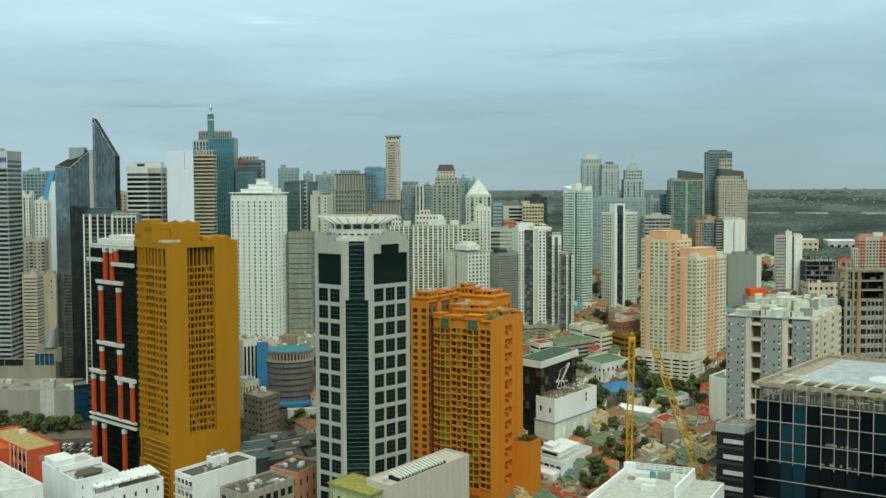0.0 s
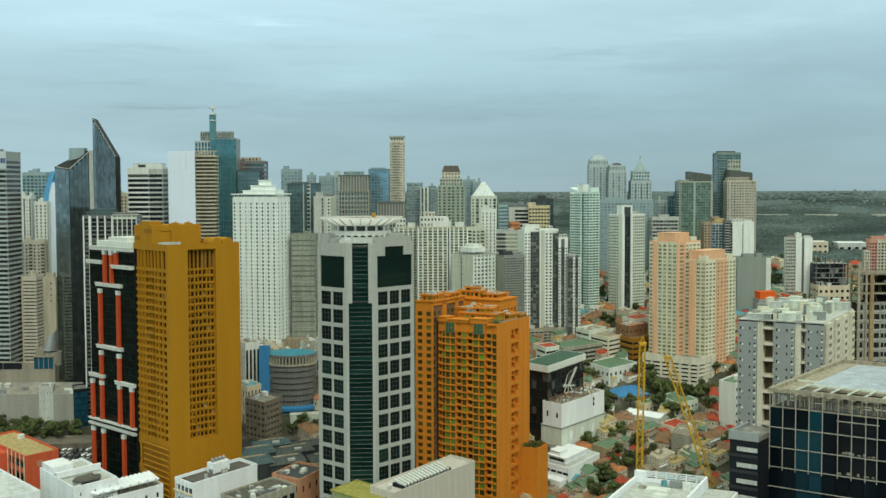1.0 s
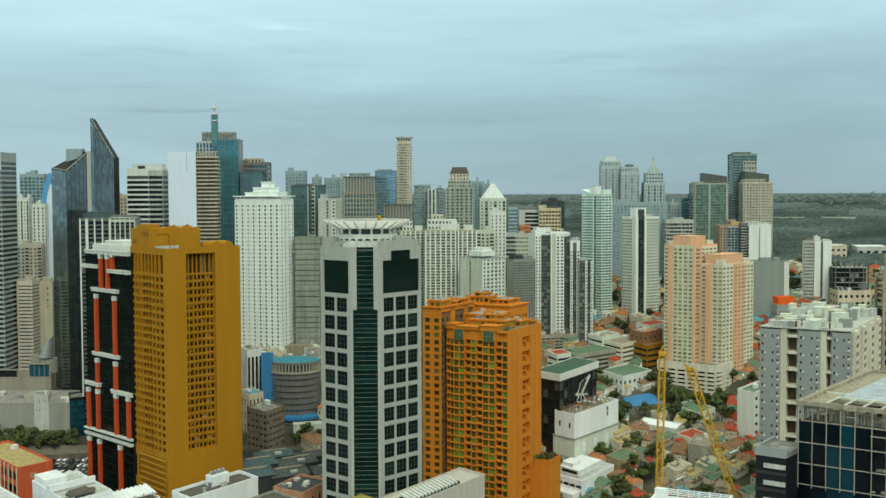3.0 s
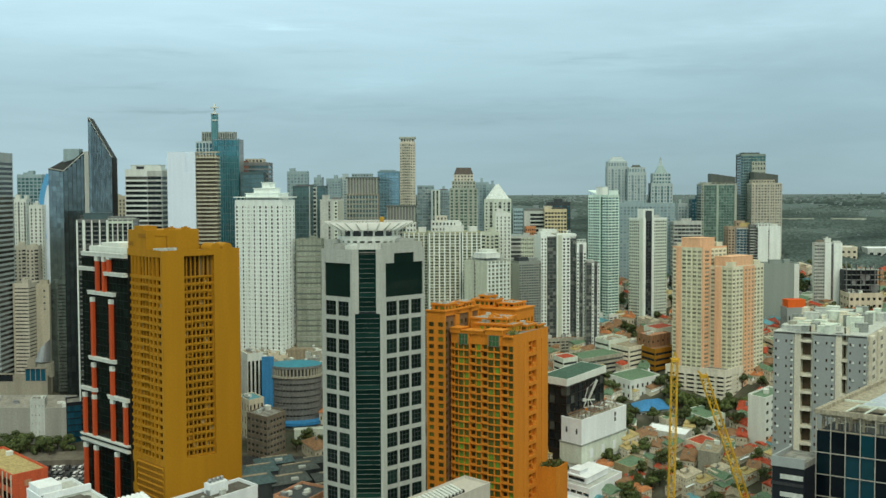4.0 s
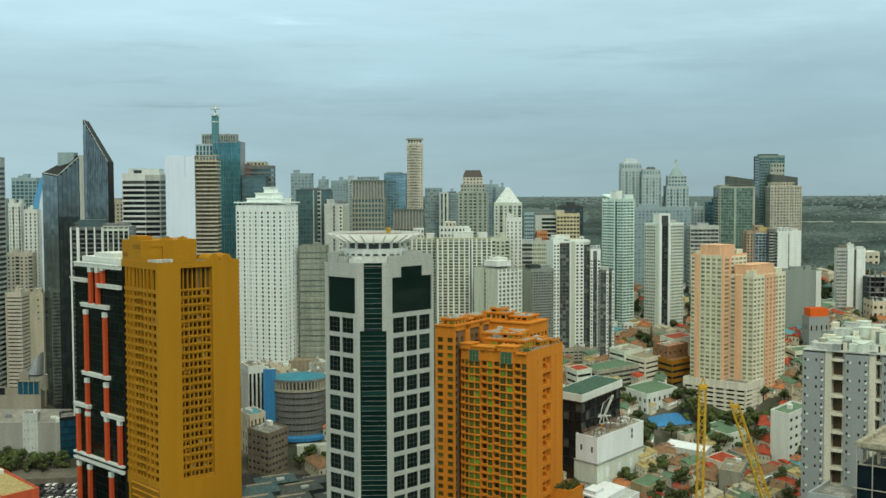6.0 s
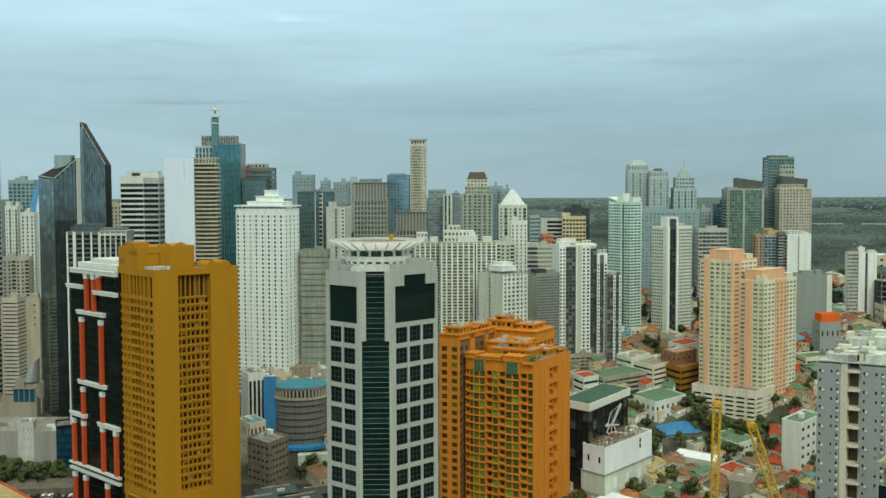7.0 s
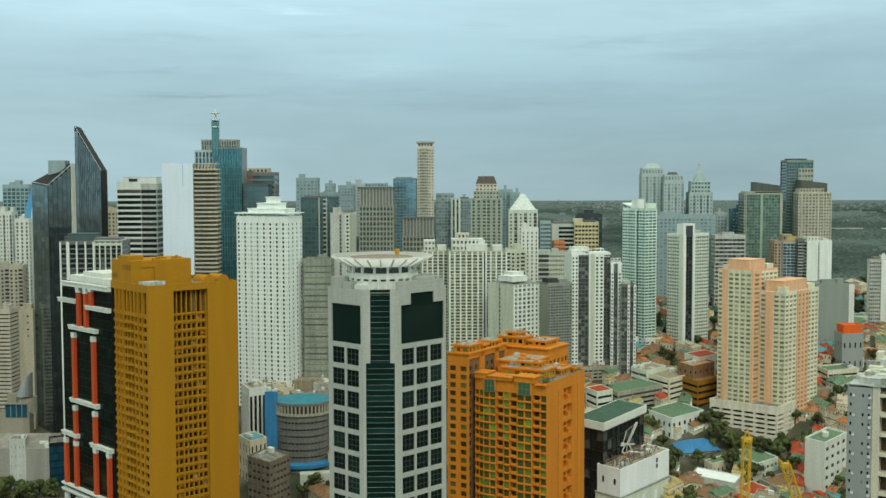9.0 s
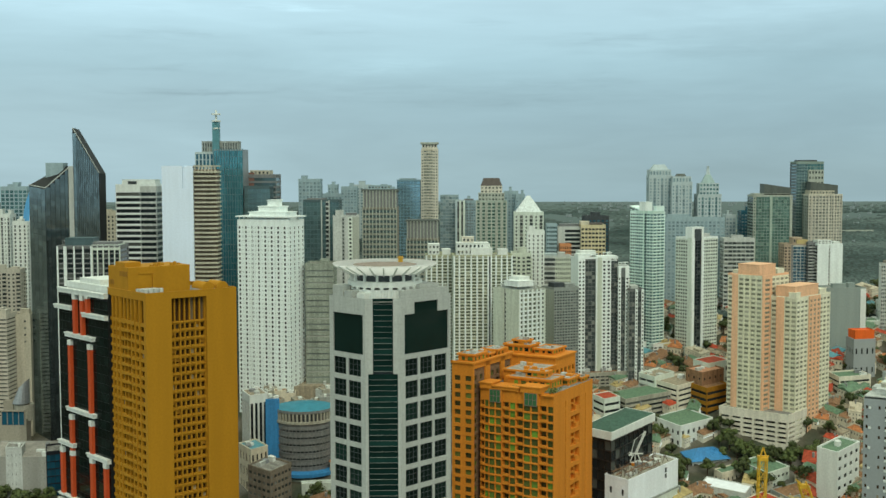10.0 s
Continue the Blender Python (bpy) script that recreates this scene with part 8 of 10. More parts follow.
for k in range(15):
    m = Mesh()
    x0 = 0.4 + k * 1.9
    m.frustum([(x0, 0.4, 20.6), (x0 + 1.88, 0.4, 20.6), (x0 + 1.88, 9, 21.6), (x0, 9, 21.6)], [(x0 + 0.5, 0.4, 21.2), (x0 + 1.4, 0.4, 21.2), (x0 + 1.4, 9, 22.2), (x0 + 0.5, 9, 22.2)])
    part("canopy_rib", m, M_roofwhite, t)
    if k % 2 == 0:
        m = Mesh()
        m.box(x0, 0.6, 17.8, x0 + 0.25, 0.85, 21.4)
        part("canopy_post", m, M_brown, t)
lean_to_view(t, 42, 0.088)
low_block(-170.0, 437.7, 16.0, 60.0, 40, 22.5, M_roofwhite, M_palehall, "rooftop_building", "white hall under a white flat roof", 2, 3, 6, 0.2, 0.3, 2, 0.35, 2, lean=0)
t = low_block(-182.6, 500.0, 15.2, 43.4, 45, 23.6, M_brick_red, M_ochre_roof, "rooftop_building", "faded red building with an ochre flat roof", 4, 0, 8, 0.82, 0.6, 1, 0.7, 5, glass=G_mid, lean=0)
m = Mesh()
m.box(-6.0, 17.0, 0, -0.05, 42.0, 24.0)
part("wing", m, M_brick_red, t)
for k in range(5):
    m = Mesh()
    m.box(-0.4, 0.6 + k * 4.0, 1, -0.06, 1.1 + k * 4.0, 25.5)
    part("pier", m, M_cream, t)
m = Mesh()
m.box(5.0, -0.14, 20.0, 8.0, -0.02, 22.5)
part("sign_board", m, M_salmon, t)
lean_to_view(t, 45, 0.06)
M_hallgrey = paint("warm_grey_render", (0.55, 0.53, 0.47), 0.85, 0.12)
t = low_block(-21.3, 450.0, 49.9, 12.9, 50, 20.8, M_hallgrey, M_hallgrey, "rooftop_building", "pale grey hall with a louvred skylight", 1, 1, 1, 0.02, 0.02, 2, 0.8, 7, lean=0, k=0.95)
# Dark box raised above the roof, seen between the ribs.
m = Mesh()
m.box(7.0, 1.4, 21.6, 36.0, 7.4, 23.4)
part("skylight_well", m, M_navy, t)
for k in range(14):
    m = Mesh()
    m.bar((8 + k * 2.0, 1.2, 23.3), (8 + k * 2.0, 7.4, 24.6), 0.45)
    part("skylight_rib", m, M_white, t)
lean_to_view(t, 50, 0.085)
t = low_block(-28.0, 426.2, 11.5, 19.5, 50, 23.6, M_limepale, M_lime, "rooftop_building", "yellow-green rooftop hut with an overhanging slab", 2, 2, 3, 0.3, 0.5, 0, 0.8, 8, lean=0)
m = Mesh()
m.box(-1.4, -1.4, 25.6, 12.9, 20.9, 26.0)
m.rim(-1.4, -1.4, 12.9, 20.9, 0.35, 26.0, 26.35)
part("overhang", m, M_lime, t)
for px, py in ((-1.0, -1.0), (12.2, -1.0), (-1.0, 20.2), (12.2, 20.2)):
    m = Mesh()
    m.box(px, py, 0, px + 0.4, py + 0.4, 25.7)
    part("post", m, M_lime, t)
for k in range(3):
    m = Mesh()
    m.prism(ring(0.7, 12, 14.5 + k * 1.9, -0.5), 20.0, 23.4)
    part("water_tank", m, M_steel, t)
lean_to_view(t, 50, 0.083)
low_block(-19.0, 440.0, 12.0, 6.0, 50, 23.6, M_lime, M_lime, "rooftop_building", "yellow-green open roof frame", 1, 2, 2, 0.6, 0.5, 1, 1.2, 12)
low_block(-60.3, 470.0, 18.0, 14.4, 60, 21.0, M_salmon, M_dgrey, "rooftop_building", "salmon rendered building with a dark roof", 3, 4, 3, 0.3, 0.4, 5, 0.8, 10)

# the white roof terrace with its rail
th = thing("rooftop_building", pose(56.3, 352.0, 0, 0, 0, -25), "white rooftop terrace with a curved parapet and rails", "building")
m = Mesh()
m.box(0, -60, -2, 30, 0, 50.6)
part("wall", m, M_roofwhite, th)
m = Mesh()
m.box(0.6, -59.5, 50.6, 29.4, -0.6, 50.9)
part("roof", m, M_lgrey, th)
m = Mesh()
m.box(-0.2, -60, 50.6, 0.5, -2.0, 52.6)
m.box(-0.2, -2.0, 50.6, 3.0, 0.2, 54.2)
m.box(3.0, -0.5, 50.6, 21.4, 0.2, 52.0)
m.box(20.7, -24, 50.6, 21.4, -0.5, 54.2)
part("parapet", m, M_roofwhite, th)
for k in range(4):
    m = Mesh()
    z = 52.6 + k * 0.5
    m.bar((3, -0.2, z), (21, -0.2, z), 0.12)
    part("rail", m, M_roofwhite, th)
for k in range(7):
    m = Mesh()
    m.bar((3.0 + k * 3, -0.2, 51.8), (3.0 + k * 3, -0.2, 54.3), 0.16)
    part("rail_post", m, M_roofwhite, th)
for x, y, w, h, mt in ((8.5, -4.2, 1.6, 1.7, M_tealroof), (11, -4.6, 3.4, 1.9, M_steel), (15.5, -6.5, 2.4, 2.4, M_white), (6, -13, 6.5, 1.0, M_white), (10, -20, 4, 1.6, M_white), (3, -9, 2, 0.8, M_beige)):
    m = Mesh()
    m.box(x, y, 50.9, x + w, y + w * 0.7, 50.9 + h)
    m.box(x + 0.2, y + 0.2, 50.9 + h, x + w - 0.2, y + w * 0.5, 51.1 + h)
    part("roof_unit", m, mt, th)


# ---- low town on the slope ----
M_orangered = paint("orange_red_panel", (0.75, 0.13, 0.02), 0.6, 0.1)
M_blackglass = paint("soot_black_cladding", (0.018, 0.017, 0.016), 0.3, 0.3)
M_tanwall = paint("tan_render", (0.36, 0.31, 0.18), 0.9, 0.3)
tA = low_block(48.1, 567.0, 33.2, 12.7, 52, 49.0, M_blackglass, M_greenroof, "office_building", "black glass office block with a white fascia and green roof", 7, 9, 4, 0.94, 0.9, 0, 0.3, 2, glass=G_dark, lean=0, k=0.967)
z0 = ground_z(567.0) - 2
m = Mesh()
m.box(-0.8, -0.8, 48.6 - z0, 34.0, 13.5, 51.9 - z0)
part("fascia", m, M_white, tA, "white fascia band")
m = Mesh()
m.frustum([(-0.4, -0.4, 51.9 - z0), (33.6, -0.4, 51.9 - z0), (33.6, 13.1, 51.9 - z0), (-0.4, 13.1, 51.9 - z0)],
          [(7, 5, 53.6 - z0), (26, 5, 53.6 - z0), (26, 8, 53.6 - z0), (7, 8, 53.6 - z0)])
part("hip_roof", m, M_darkgreen, tA, "green hipped roof")
lean_to_view(tA, 52, 0.08)
tB = low_block(54.1, 558.0, 35.9, 11.4, 48, 34.3, M_roofwhite, M_beige, "building", "white blank-walled block with an unfinished cluttered roof", 2, 0, 2, 0.2, 0.3, 8, 0.3, 3, lean=0, k=0.97)
zb = 34.3 - ground_z(558.0) + 2
m = Mesh()
m.box(-0.5, -0.5, 0, 36.4, 11.9, zb * 0.42)
part("plinth", m, M_palewhite, tB)
m = Mesh()
m.box(-0.7, -0.7, zb * 0.42, 36.6, 12.1, zb * 0.45)
part("ledge", m, M_grey, tB)
for k in range(4):
    m = Mesh()
    m.box(6 + k * 9, -0.62, zb * 0.1, 8.2 + k * 9, -0.48, zb * 0.3)
    part("door", m, M_roofwhite, tB)
for z in (0.72, 0.84):
    m = Mesh()
    m.box(26, -0.1, zb * z, 27.2, 0.1, zb * (z + 0.09))
    part("slit_window", m, M_dgrey, tB)
rnd = random.Random(21)
for k in range(70):
    m = Mesh()
    x, y = rnd.uniform(0, 35.5), rnd.uniform(0, 11.2)
    m.bar((x, y, zb - 0.2), (x + rnd.uniform(-2.5, 2.5), y, zb + rnd.uniform(0.8, 3.2)), 0.11)
    part("scaffold_pole", m, M_brown, tB)
for k in range(16):
    m = Mesh()
    x, y = rnd.uniform(0, 28), rnd.uniform(0, 11)
    m.box(x, y, zb + 0.8, x + rnd.uniform(3, 8), y + 0.3, zb + 1.1)
    part("formwork_plank", m, M_brownroof, tB)
lean_to_view(tB, 48, 0.08)
th, LL, dd = lattice_mast("derrick", "small white rooftop derrick with an orange base", (57.6, 560.0, 43.2), (61.4, 560.0, 52.4), 0.6, panels=12)
for ch in th.children:
    ch.data.materials[0] = M_white
m = Mesh()
m.box(-1.6, -1.0, -6.0, 1.6, 1.0, -3.6)
part("base", m, M_orange, th)
m = Mesh()
for a, b in ((-2.6, 0), (2.6, 0), (0, 1.6)):
    m.bar((a, b, -4.2), (a * 0.2, b * 0.2, 0.6), 0.2)
m.bar((-2.2, 0, -3.4), (2.2, 0, -3.4), 0.16)
m.bar((-3.0, 0, 0.2), (3.0, 0, 0.2), 0.22)
m.box(-3.2, -0.6, -0.6, -1.4, 0.6, 0.8)
part("mounting", m, M_white, th)
m = Mesh()
m.bar((-1.6, 0, 0.6), (-0.4, 0, 5.6), 0.16)
m.bar((-0.4, 0, 5.6), (3.8, 0, 9.2), 0.07)
part("stay", m, M_white, th)
low_block(62.0, 627.0, 29.8, 13.0, 30, 51.8, M_beige, M_greenroof, "school_building", "long beige building with open galleries and a green roof", 5, 1, 1, 0.97, 0.5, 0, 0.1, 4)
low_block(52.0, 624.0, 9.0, 9.0, 30, 52.5, M_palewhite, M_redroof, "building", "pale building with a bright red roof", 4, 1, 1, 0.9, 0.4, 0, 0.1, 41)
low_block(87.3, 637.0, 16.1, 13.9, 40, 56.2, M_ivory, M_greyroof, "building", "cream building with ribbon windows", 5, 1, 1, 0.9, 0.42, 2, 0.6, 5)
low_block(78.0, 646.0, 14.0, 10.0, 40, 58.8, M_palewhite, M_greyroof, "building", "pale wing with a blank end wall", 4, 0, 2, 0.9, 0.42, 2, 0.6, 42)
low_block(100.4, 635.0, 13.9, 10.3, 35, 55.6, M_ochre_dark, M_brownroof, "building", "brown and yellow banded building", 4, 1, 1, 0.94, 0.45, 0, 0.3, 6)
low_block(99.0, 640.0, 14.5, 10.3, 35, 62.0, M_brownroof, M_salmon, "building", "rust-brown building with small windows", 4, 4, 3, 0.3, 0.3, 2, 0.3, 43)
low_block(104.0, 650.0, 14.0, 10.0, 35, 64.5, M_palewhite, M_redroof, "building", "white building with a broad red roof", 3, 4, 3, 0.4, 0.4, 0, 0.1, 44)
low_block(84.0, 609.5, 20.5, 16.0, 36, 43.4, M_white, M_greenroof, "building", "white building with a green roof", 2, 6, 5, 0.4, 0.45, 0, 0.1, 7)
tS = low_block(87.0, 596.0, 16.0, 9.5, 14, 31.4, M_white, M_blueroof, "shed", "open shed with a bright blue hipped roof", 1, 5, 3, 0.6, 0.5, 0, 0.05, 8, lean=0)
zs = 31.4 - ground_z(596.0) + 2
m = Mesh()
m.frustum([(-1.2, -1.4, zs), (17.2, -1.4, zs), (17.2, 11, zs), (-1.2, 11, zs)], [(4.5, 4.6, zs + 3.4), (11.5, 4.6, zs + 3.4), (11.5, 5.2, zs + 3.4), (4.5, 5.2, zs + 3.4)])
part("hip_roof", m, M_blueroof, tS)
for k in range(12):
    m = Mesh()
    m.bar((-0.8 + k * 1.6, -1.4, zs + 0.1), (4.6 + k * 0.62, 4.6, zs + 3.5), 0.07)
    part("roof_seam", m, M_blueroof, tS)
lean_to_view(tS, 14, 0.14)
low_block(115.4, 580.0, 12.9, 15.5, 35, 30.5, M_palewhite, M_greenroof, "building", "white two-storey building with a green roof", 2, 5, 5, 0.5, 0.4, 0, 0.1, 9)
low_block(103.1, 567.0, 9.3, 18.9, 62, 25.4, M_lgrey, M_roofwhite, "hall", "pale hall with a long white canopy", 1, 3, 7, 0.6, 0.4, 0, 0.05, 10)
low_block(138.9, 565.0, 18.4, 8.9, 45, 43.0, M_white, M_greenroof, "building", "white building with a blank end wall and small balconies", 6, 4, 0, 0.5, 0.4, 2, 0.5, 11)
tK = low_block(53.2, 518.0, 25.7, 16.3, 50, 13.2, M_roofwhite, M_lgrey, "building", "white stepped office building with dark ribbon windows", 3, 0, 5, 0.86, 0.4, 0, 0.6, 12, lean=0)
m = Mesh()
m.box(4, 4, 12.4, 21, 14, 15.0)
m.box(3.6, 3.6, 15.0, 21.4, 14.4, 15.3)
part("upper_floor", m, M_roofwhite, tK)
m = Mesh()
m.box(5, 8, 15.3, 11, 13, 16.9)
m.box(4.7, 7.7, 16.9, 11.3, 13.3, 17.1)
part("penthouse", m, M_roofwhite, tK)
m = Mesh()
m.box(3.9, 5.0, 13.2, 4.02, 13.0, 14.4)
part("window_band", m, G_dark, tK)
m = Mesh()
m.box(-5, 1, -2, -0.05, 15.5, 8.0)
part("lower_wing", m, M_roofwhite, tK)
for k in range(2):
    m = Mesh()
    m.box(-5.08, 2.0, 1.5 + k * 2.8, -4.95, 14.5, 2.7 + k * 2.8)
    part("window_band", m, G_dark, tK)
lean_to_view(tK, 50, 0.12)
low_block(73.8, 540.0, 12.6, 9.0, 45, 16.9, M_tanwall, M_greenroof, "building", "olive building with a green roof", 3, 5, 0, 0.6, 0.7, 0, 0.1, 13)
low_block(113.5, 546.0, 14.5, 9.1, 65, 21.8, M_beige, M_greyroof, "building", "grey-brown block with blank walls", 3, 3, 0, 0.5, 0.4, 2, 0.4, 14)
low_block(109.0, 560.0, 11.0, 9.0, 40, 22.5, M_ivory, M_redroof, "building", "cream building with an orange-red roof", 2, 4, 4, 0.3, 0.5, 0, 0.1, 45)
low_block(120.0, 566.0, 16.0, 10.0, 30, 24.0, M_grey, M_brownroof, "building", "grey building under a rusty roof", 1, 4, 4, 0.3, 0.5, 0, 0.1, 46)
low_block(38.0, 535.0, 10.0, 8.0, 30, 13.5, M_palewhite, M_tealroof, "building", "low building with a green sheet roof", 1, 4, 3, 0.3, 0.5, 0, 0.1, 47)
low_block(83.6, 688.0, 16.8, 9.2, 25, 67.9, M_white, M_redroof, "building", "white building with red balcony bands", 4, 6, 3, 0.7, 0.5, 2, 0.3, 15)
low_block(75.0, 690.0, 8.0, 8.0, 25, 68.5, M_white, M_redroof, "building", "white building with a red roof", 3, 3, 3, 0.3, 0.5, 0, 0.2, 48)
low_block(46.3, 658.0, 31.0, 11.0, 12, 58.2, M_beige, M_brownroof, "building", "weathered brown tenement block", 4, 12, 3, 0.8, 0.5, 6, 0.4, 16)
low_block(47.4, 676.0, 27.1, 12.4, 8, 62.0, M_brownroof, M_greyroof, "building", "brown tenement with a cluttered roof", 3, 9, 3, 0.6, 0.5, 6, 0.4, 17)
low_block(66.0, 672.0, 12.0, 9.0, 20, 62.5, M_salmon, M_ochre_roof, "building", "orange-brown block with an ochre roof", 2, 4, 3, 0.6, 0.5, 1, 0.4, 49)
low_block(177.8, 668.0, 11.3, 8.0, 10, 73.6, M_slate, M_greyroof, "building", "slate block below an orange box", 2, 4, 3, 0.3, 0.3, 0, 0.4, 18)
low_block(178.4, 668.3, 10.0, 7.0, 10, 78.0, M_orangered, M_orangered, "rooftop_box", "bright orange rooftop box", 0, 0, 0, 0.5, 0.5, 0, 0.2, 19, low=75.4, lean=0)
low_block(178.0, 673.0, 15.4, 10.5, 20, 62.1, M_beige, M_roof, "building", "beige office block with ribbon windows", 3, 1, 1, 0.92, 0.4, 5, 0.5, 20)
low_block(162.1, 680.0, 17.2, 10.0, 15, 63.7, M_palewhite, M_roofwhite, "building", "pale block with roof boxes", 2, 5, 2, 0.6, 0.4, 6, 0.4, 21)
low_block(166.7, 654.0, 17.0, 9.8, 15, 57.6, M_ivory, M_greenroof, "building", "cream block with a dull green roof", 3, 1, 1, 0.92, 0.4, 3, 0.4, 22)
low_block(150.0, 640.0, 14.0, 9.8, 15, 50.5, M_beige, M_greenroof, "building", "olive block with a flat green roof", 2, 4, 3, 0.5, 0.4, 1, 0.4, 50)
low_block(200.0, 668.0, 18.0, 10.0, 10, 62.5, M_palewhite, M_roof, "building", "pale block with stacked floors", 3, 1, 1, 0.92, 0.4, 5, 0.4, 52)
low_block(222.0, 700.0, 20.0, 12.0, 5, 78.5, M_cream, M_roof, "building", "cream low block with a bowed roof", 3, 6, 3, 0.5, 0.4, 4, 0.4, 23)
low_block(209.0, 722.0, 7.0, 8.0, 0, 86.0, M_white, M_roof, "building", "small white tower block", 4, 2, 2, 0.4, 0.4, 1, 0.4, 24)
low_block(196.0, 716.0, 16.0, 8.0, 5, 76.5, M_palewhite, M_roofwhite, "building", "long white block with a flat roof", 1, 6, 2, 0.4, 0.4, 3, 0.4, 53)
low_block(236.0, 780.0, 18.0, 10.0, 0, 101.0, M_cream, M_roofwhite, "building", "cream low block among trees", 2, 5, 3, 0.5, 0.4, 2, 0.4, 25)
low_block(262.0, 784.0, 20.0, 12.0, 0, 100.0, M_lgrey, M_roofwhite, "hall", "white hall with a pale roof among trees", 1, 4, 3, 0.5, 0.4, 0, 0.1, 26)

M_podium = paint("beige_podium_render", (0.29, 0.27, 0.215), 0.9, 0.2, 12)
M_mallwall = paint("pale_mall_render", (0.33, 0.33, 0.295), 0.9, 0.2, 12)
G_bluedeep = glazing("deep_blue_glass", (0.008, 0.05, 0.08), (0.012, 0.07, 0.11), 0.1, spec=0.2)
M_mallroof = paint("pale_mall_roof", (0.31, 0.30, 0.265), 0.9, 0.3, 12)
M_umberstone = paint("grey_brown_stone", (0.22, 0.19, 0.145), 0.85, 0.3)
# shopping mall, podiums and the round building on the other side
tM = low_block(-232.0, 572.0, 48.0, 12.5, 0, 37.4, M_mallwall, M_mallroof, "shopping_mall", "pale grey windowless mall with a flat roof", 5, 14, 3, 0.06, 0.12, 9, 0.3, 31, lean=0)
lean_to_view(tM, 0, 0.30)
low_block(-201.5, 571.0, 6.6, 6.0, 8, 41.5, M_lgrey, M_roof, "mall_tower", "pale grey stair tower of the mall", 5, 4, 2, 0.12, 0.3, 1, 0.4, 32)
low_block(-184.5, 571.0, 7.0, 9.0, 20, 39.8, M_navy, M_roof, "mall_entrance", "dark blue glazed corner of the mall", 6, 4, 3, 0.94, 0.92, 0, 0.4, 33, glass=G_bluedeep)
tP = low_block(-255.0, 584.8, 57.0, 5.0, 0, 50.2, M_podium, M_mallroof, "podium", "beige podium with a glazed bay and dark sheets for openings", 0, 0, 0, 0.5, 0.4, 6, 0.6, 54, lean=0)
# Blue sheet is glass; the navy sheets paint the dark inside of openings.
for x0, x1, za, zb, mt in ((46.5, 56.3, 24.8, 30.7, G_bluedeep), (2.0, 40.6, 24.6, 27.9, M_navy), (8.0, 14.0, 12.0, 16.0, M_navy)):
    m = Mesh()
    m.box(x0, -0.12, za, x1, -0.02, zb)
    bay = part("glazed_bay", m, mt, tP)
    m = Mesh()
    m.box(x0 - 0.4, -0.9, zb, x1 + 0.4, -0.02, zb + 0.5)
    for k in range(5):
        x = x0 + (x1 - x0) * k / 4
        m.box(x - 0.12, -0.3, za, x + 0.12, -0.125, zb)
    part("bay_frame", m, M_podium, bay)
m = Mesh()
m.box(46.7, 1.5, 25.0, 51.0, 4.9, 35.0)
part("stair_head", m, M_podium, tP)
m = Mesh()
m.prism(ring(4.4, 24, 54.0, 5.2), 26.0, 33.0)
part("drum", m, M_beige, tP)
m = Mesh()
pts = [(2.8 * math.cos(a * math.pi / 8), 2.8 * math.sin(a * math.pi / 8)) for a in range(16)]
m.frustum([(x * 1.3, y * 1.3, 0) for x, y in pts], [(x * 0.9 + 1.2, y * 0.9, 8 + 0.9 * x) for x, y in pts])
th = thing("steel_funnel", pose(-201.3, 588, 57), "dull steel funnel-shaped skylight", "skylight")
part("funnel", m, M_steel, th)
low_block(-88.2, 556.0, 12.0, 12.8, 55, 36.1, M_umberstone, M_roof, "building", "brown-grey block with rows of deep windows", 7, 6, 5, 0.7, 0.45, 3, 0.5, 36, glass=G_mid)
low_block(-103.4, 592.0, 8.0, 10.6, 30, 59.6, M_white, M_greyroof, "mall_wing", "white ribbed hall with dark window strips", 1, 4, 6, 0.6, 0.85, 3, 0.2, 37)
low_block(-104.0, 628.0, 36.0, 16.0, 6, 56.5, M_greyroof, M_greyroof, "mall_wing", "grey sheet-roofed hall with ducts", 1, 0, 0, 0.6, 0.8, 14, 0.2, 38)
low_block(-99.5, 574.0, 8.0, 10.5, 40, 40.5, M_cream, M_tealroof, "building", "small cream building with blue skylights", 3, 4, 4, 0.4, 0.6, 3, 0.3, 39)
bw = Mesh()
bw.box(0, 0, -12, 5.8, 1.2, 25)
th = thing("blue_wall", pose(-95.8, 588.0, 34, 0, 0, 10), "bright blue painted wall beside the round building", "wall")
part("wall", bw, M_blueroof, th)

th = thing("round_building", pose(-80.5, 596.0, 24), "round grey building with a teal roof and bands of windows", "building")
R = 12.2
M_roundgrey = paint("weathered_grey_render", (0.19, 0.20, 0.195), 0.9, 0.3)
M_roundteal = paint("teal_painted_roof", (0.045, 0.24, 0.33), 0.55, 0.25, 8)
m = Mesh()
m.prism(ring(R - 0.8, 48), 0, 30)
part("core", m, M_dgrey, th)
m = Mesh()
m.prism(ring(R + 0.9, 48), -8, 1.4)
part("base_wall", m, M_palewhite, th)
for k in range(8):
    m = Mesh()
    m.prism(ring(R, 48), 1.5 + k * 3.0, 3.5 + k * 3.0)
    m.prism(ring(R + 0.25, 48), 3.3 + k * 3.0, 3.55 + k * 3.0)
    part("spandrel_ring", m, M_roundgrey, th)
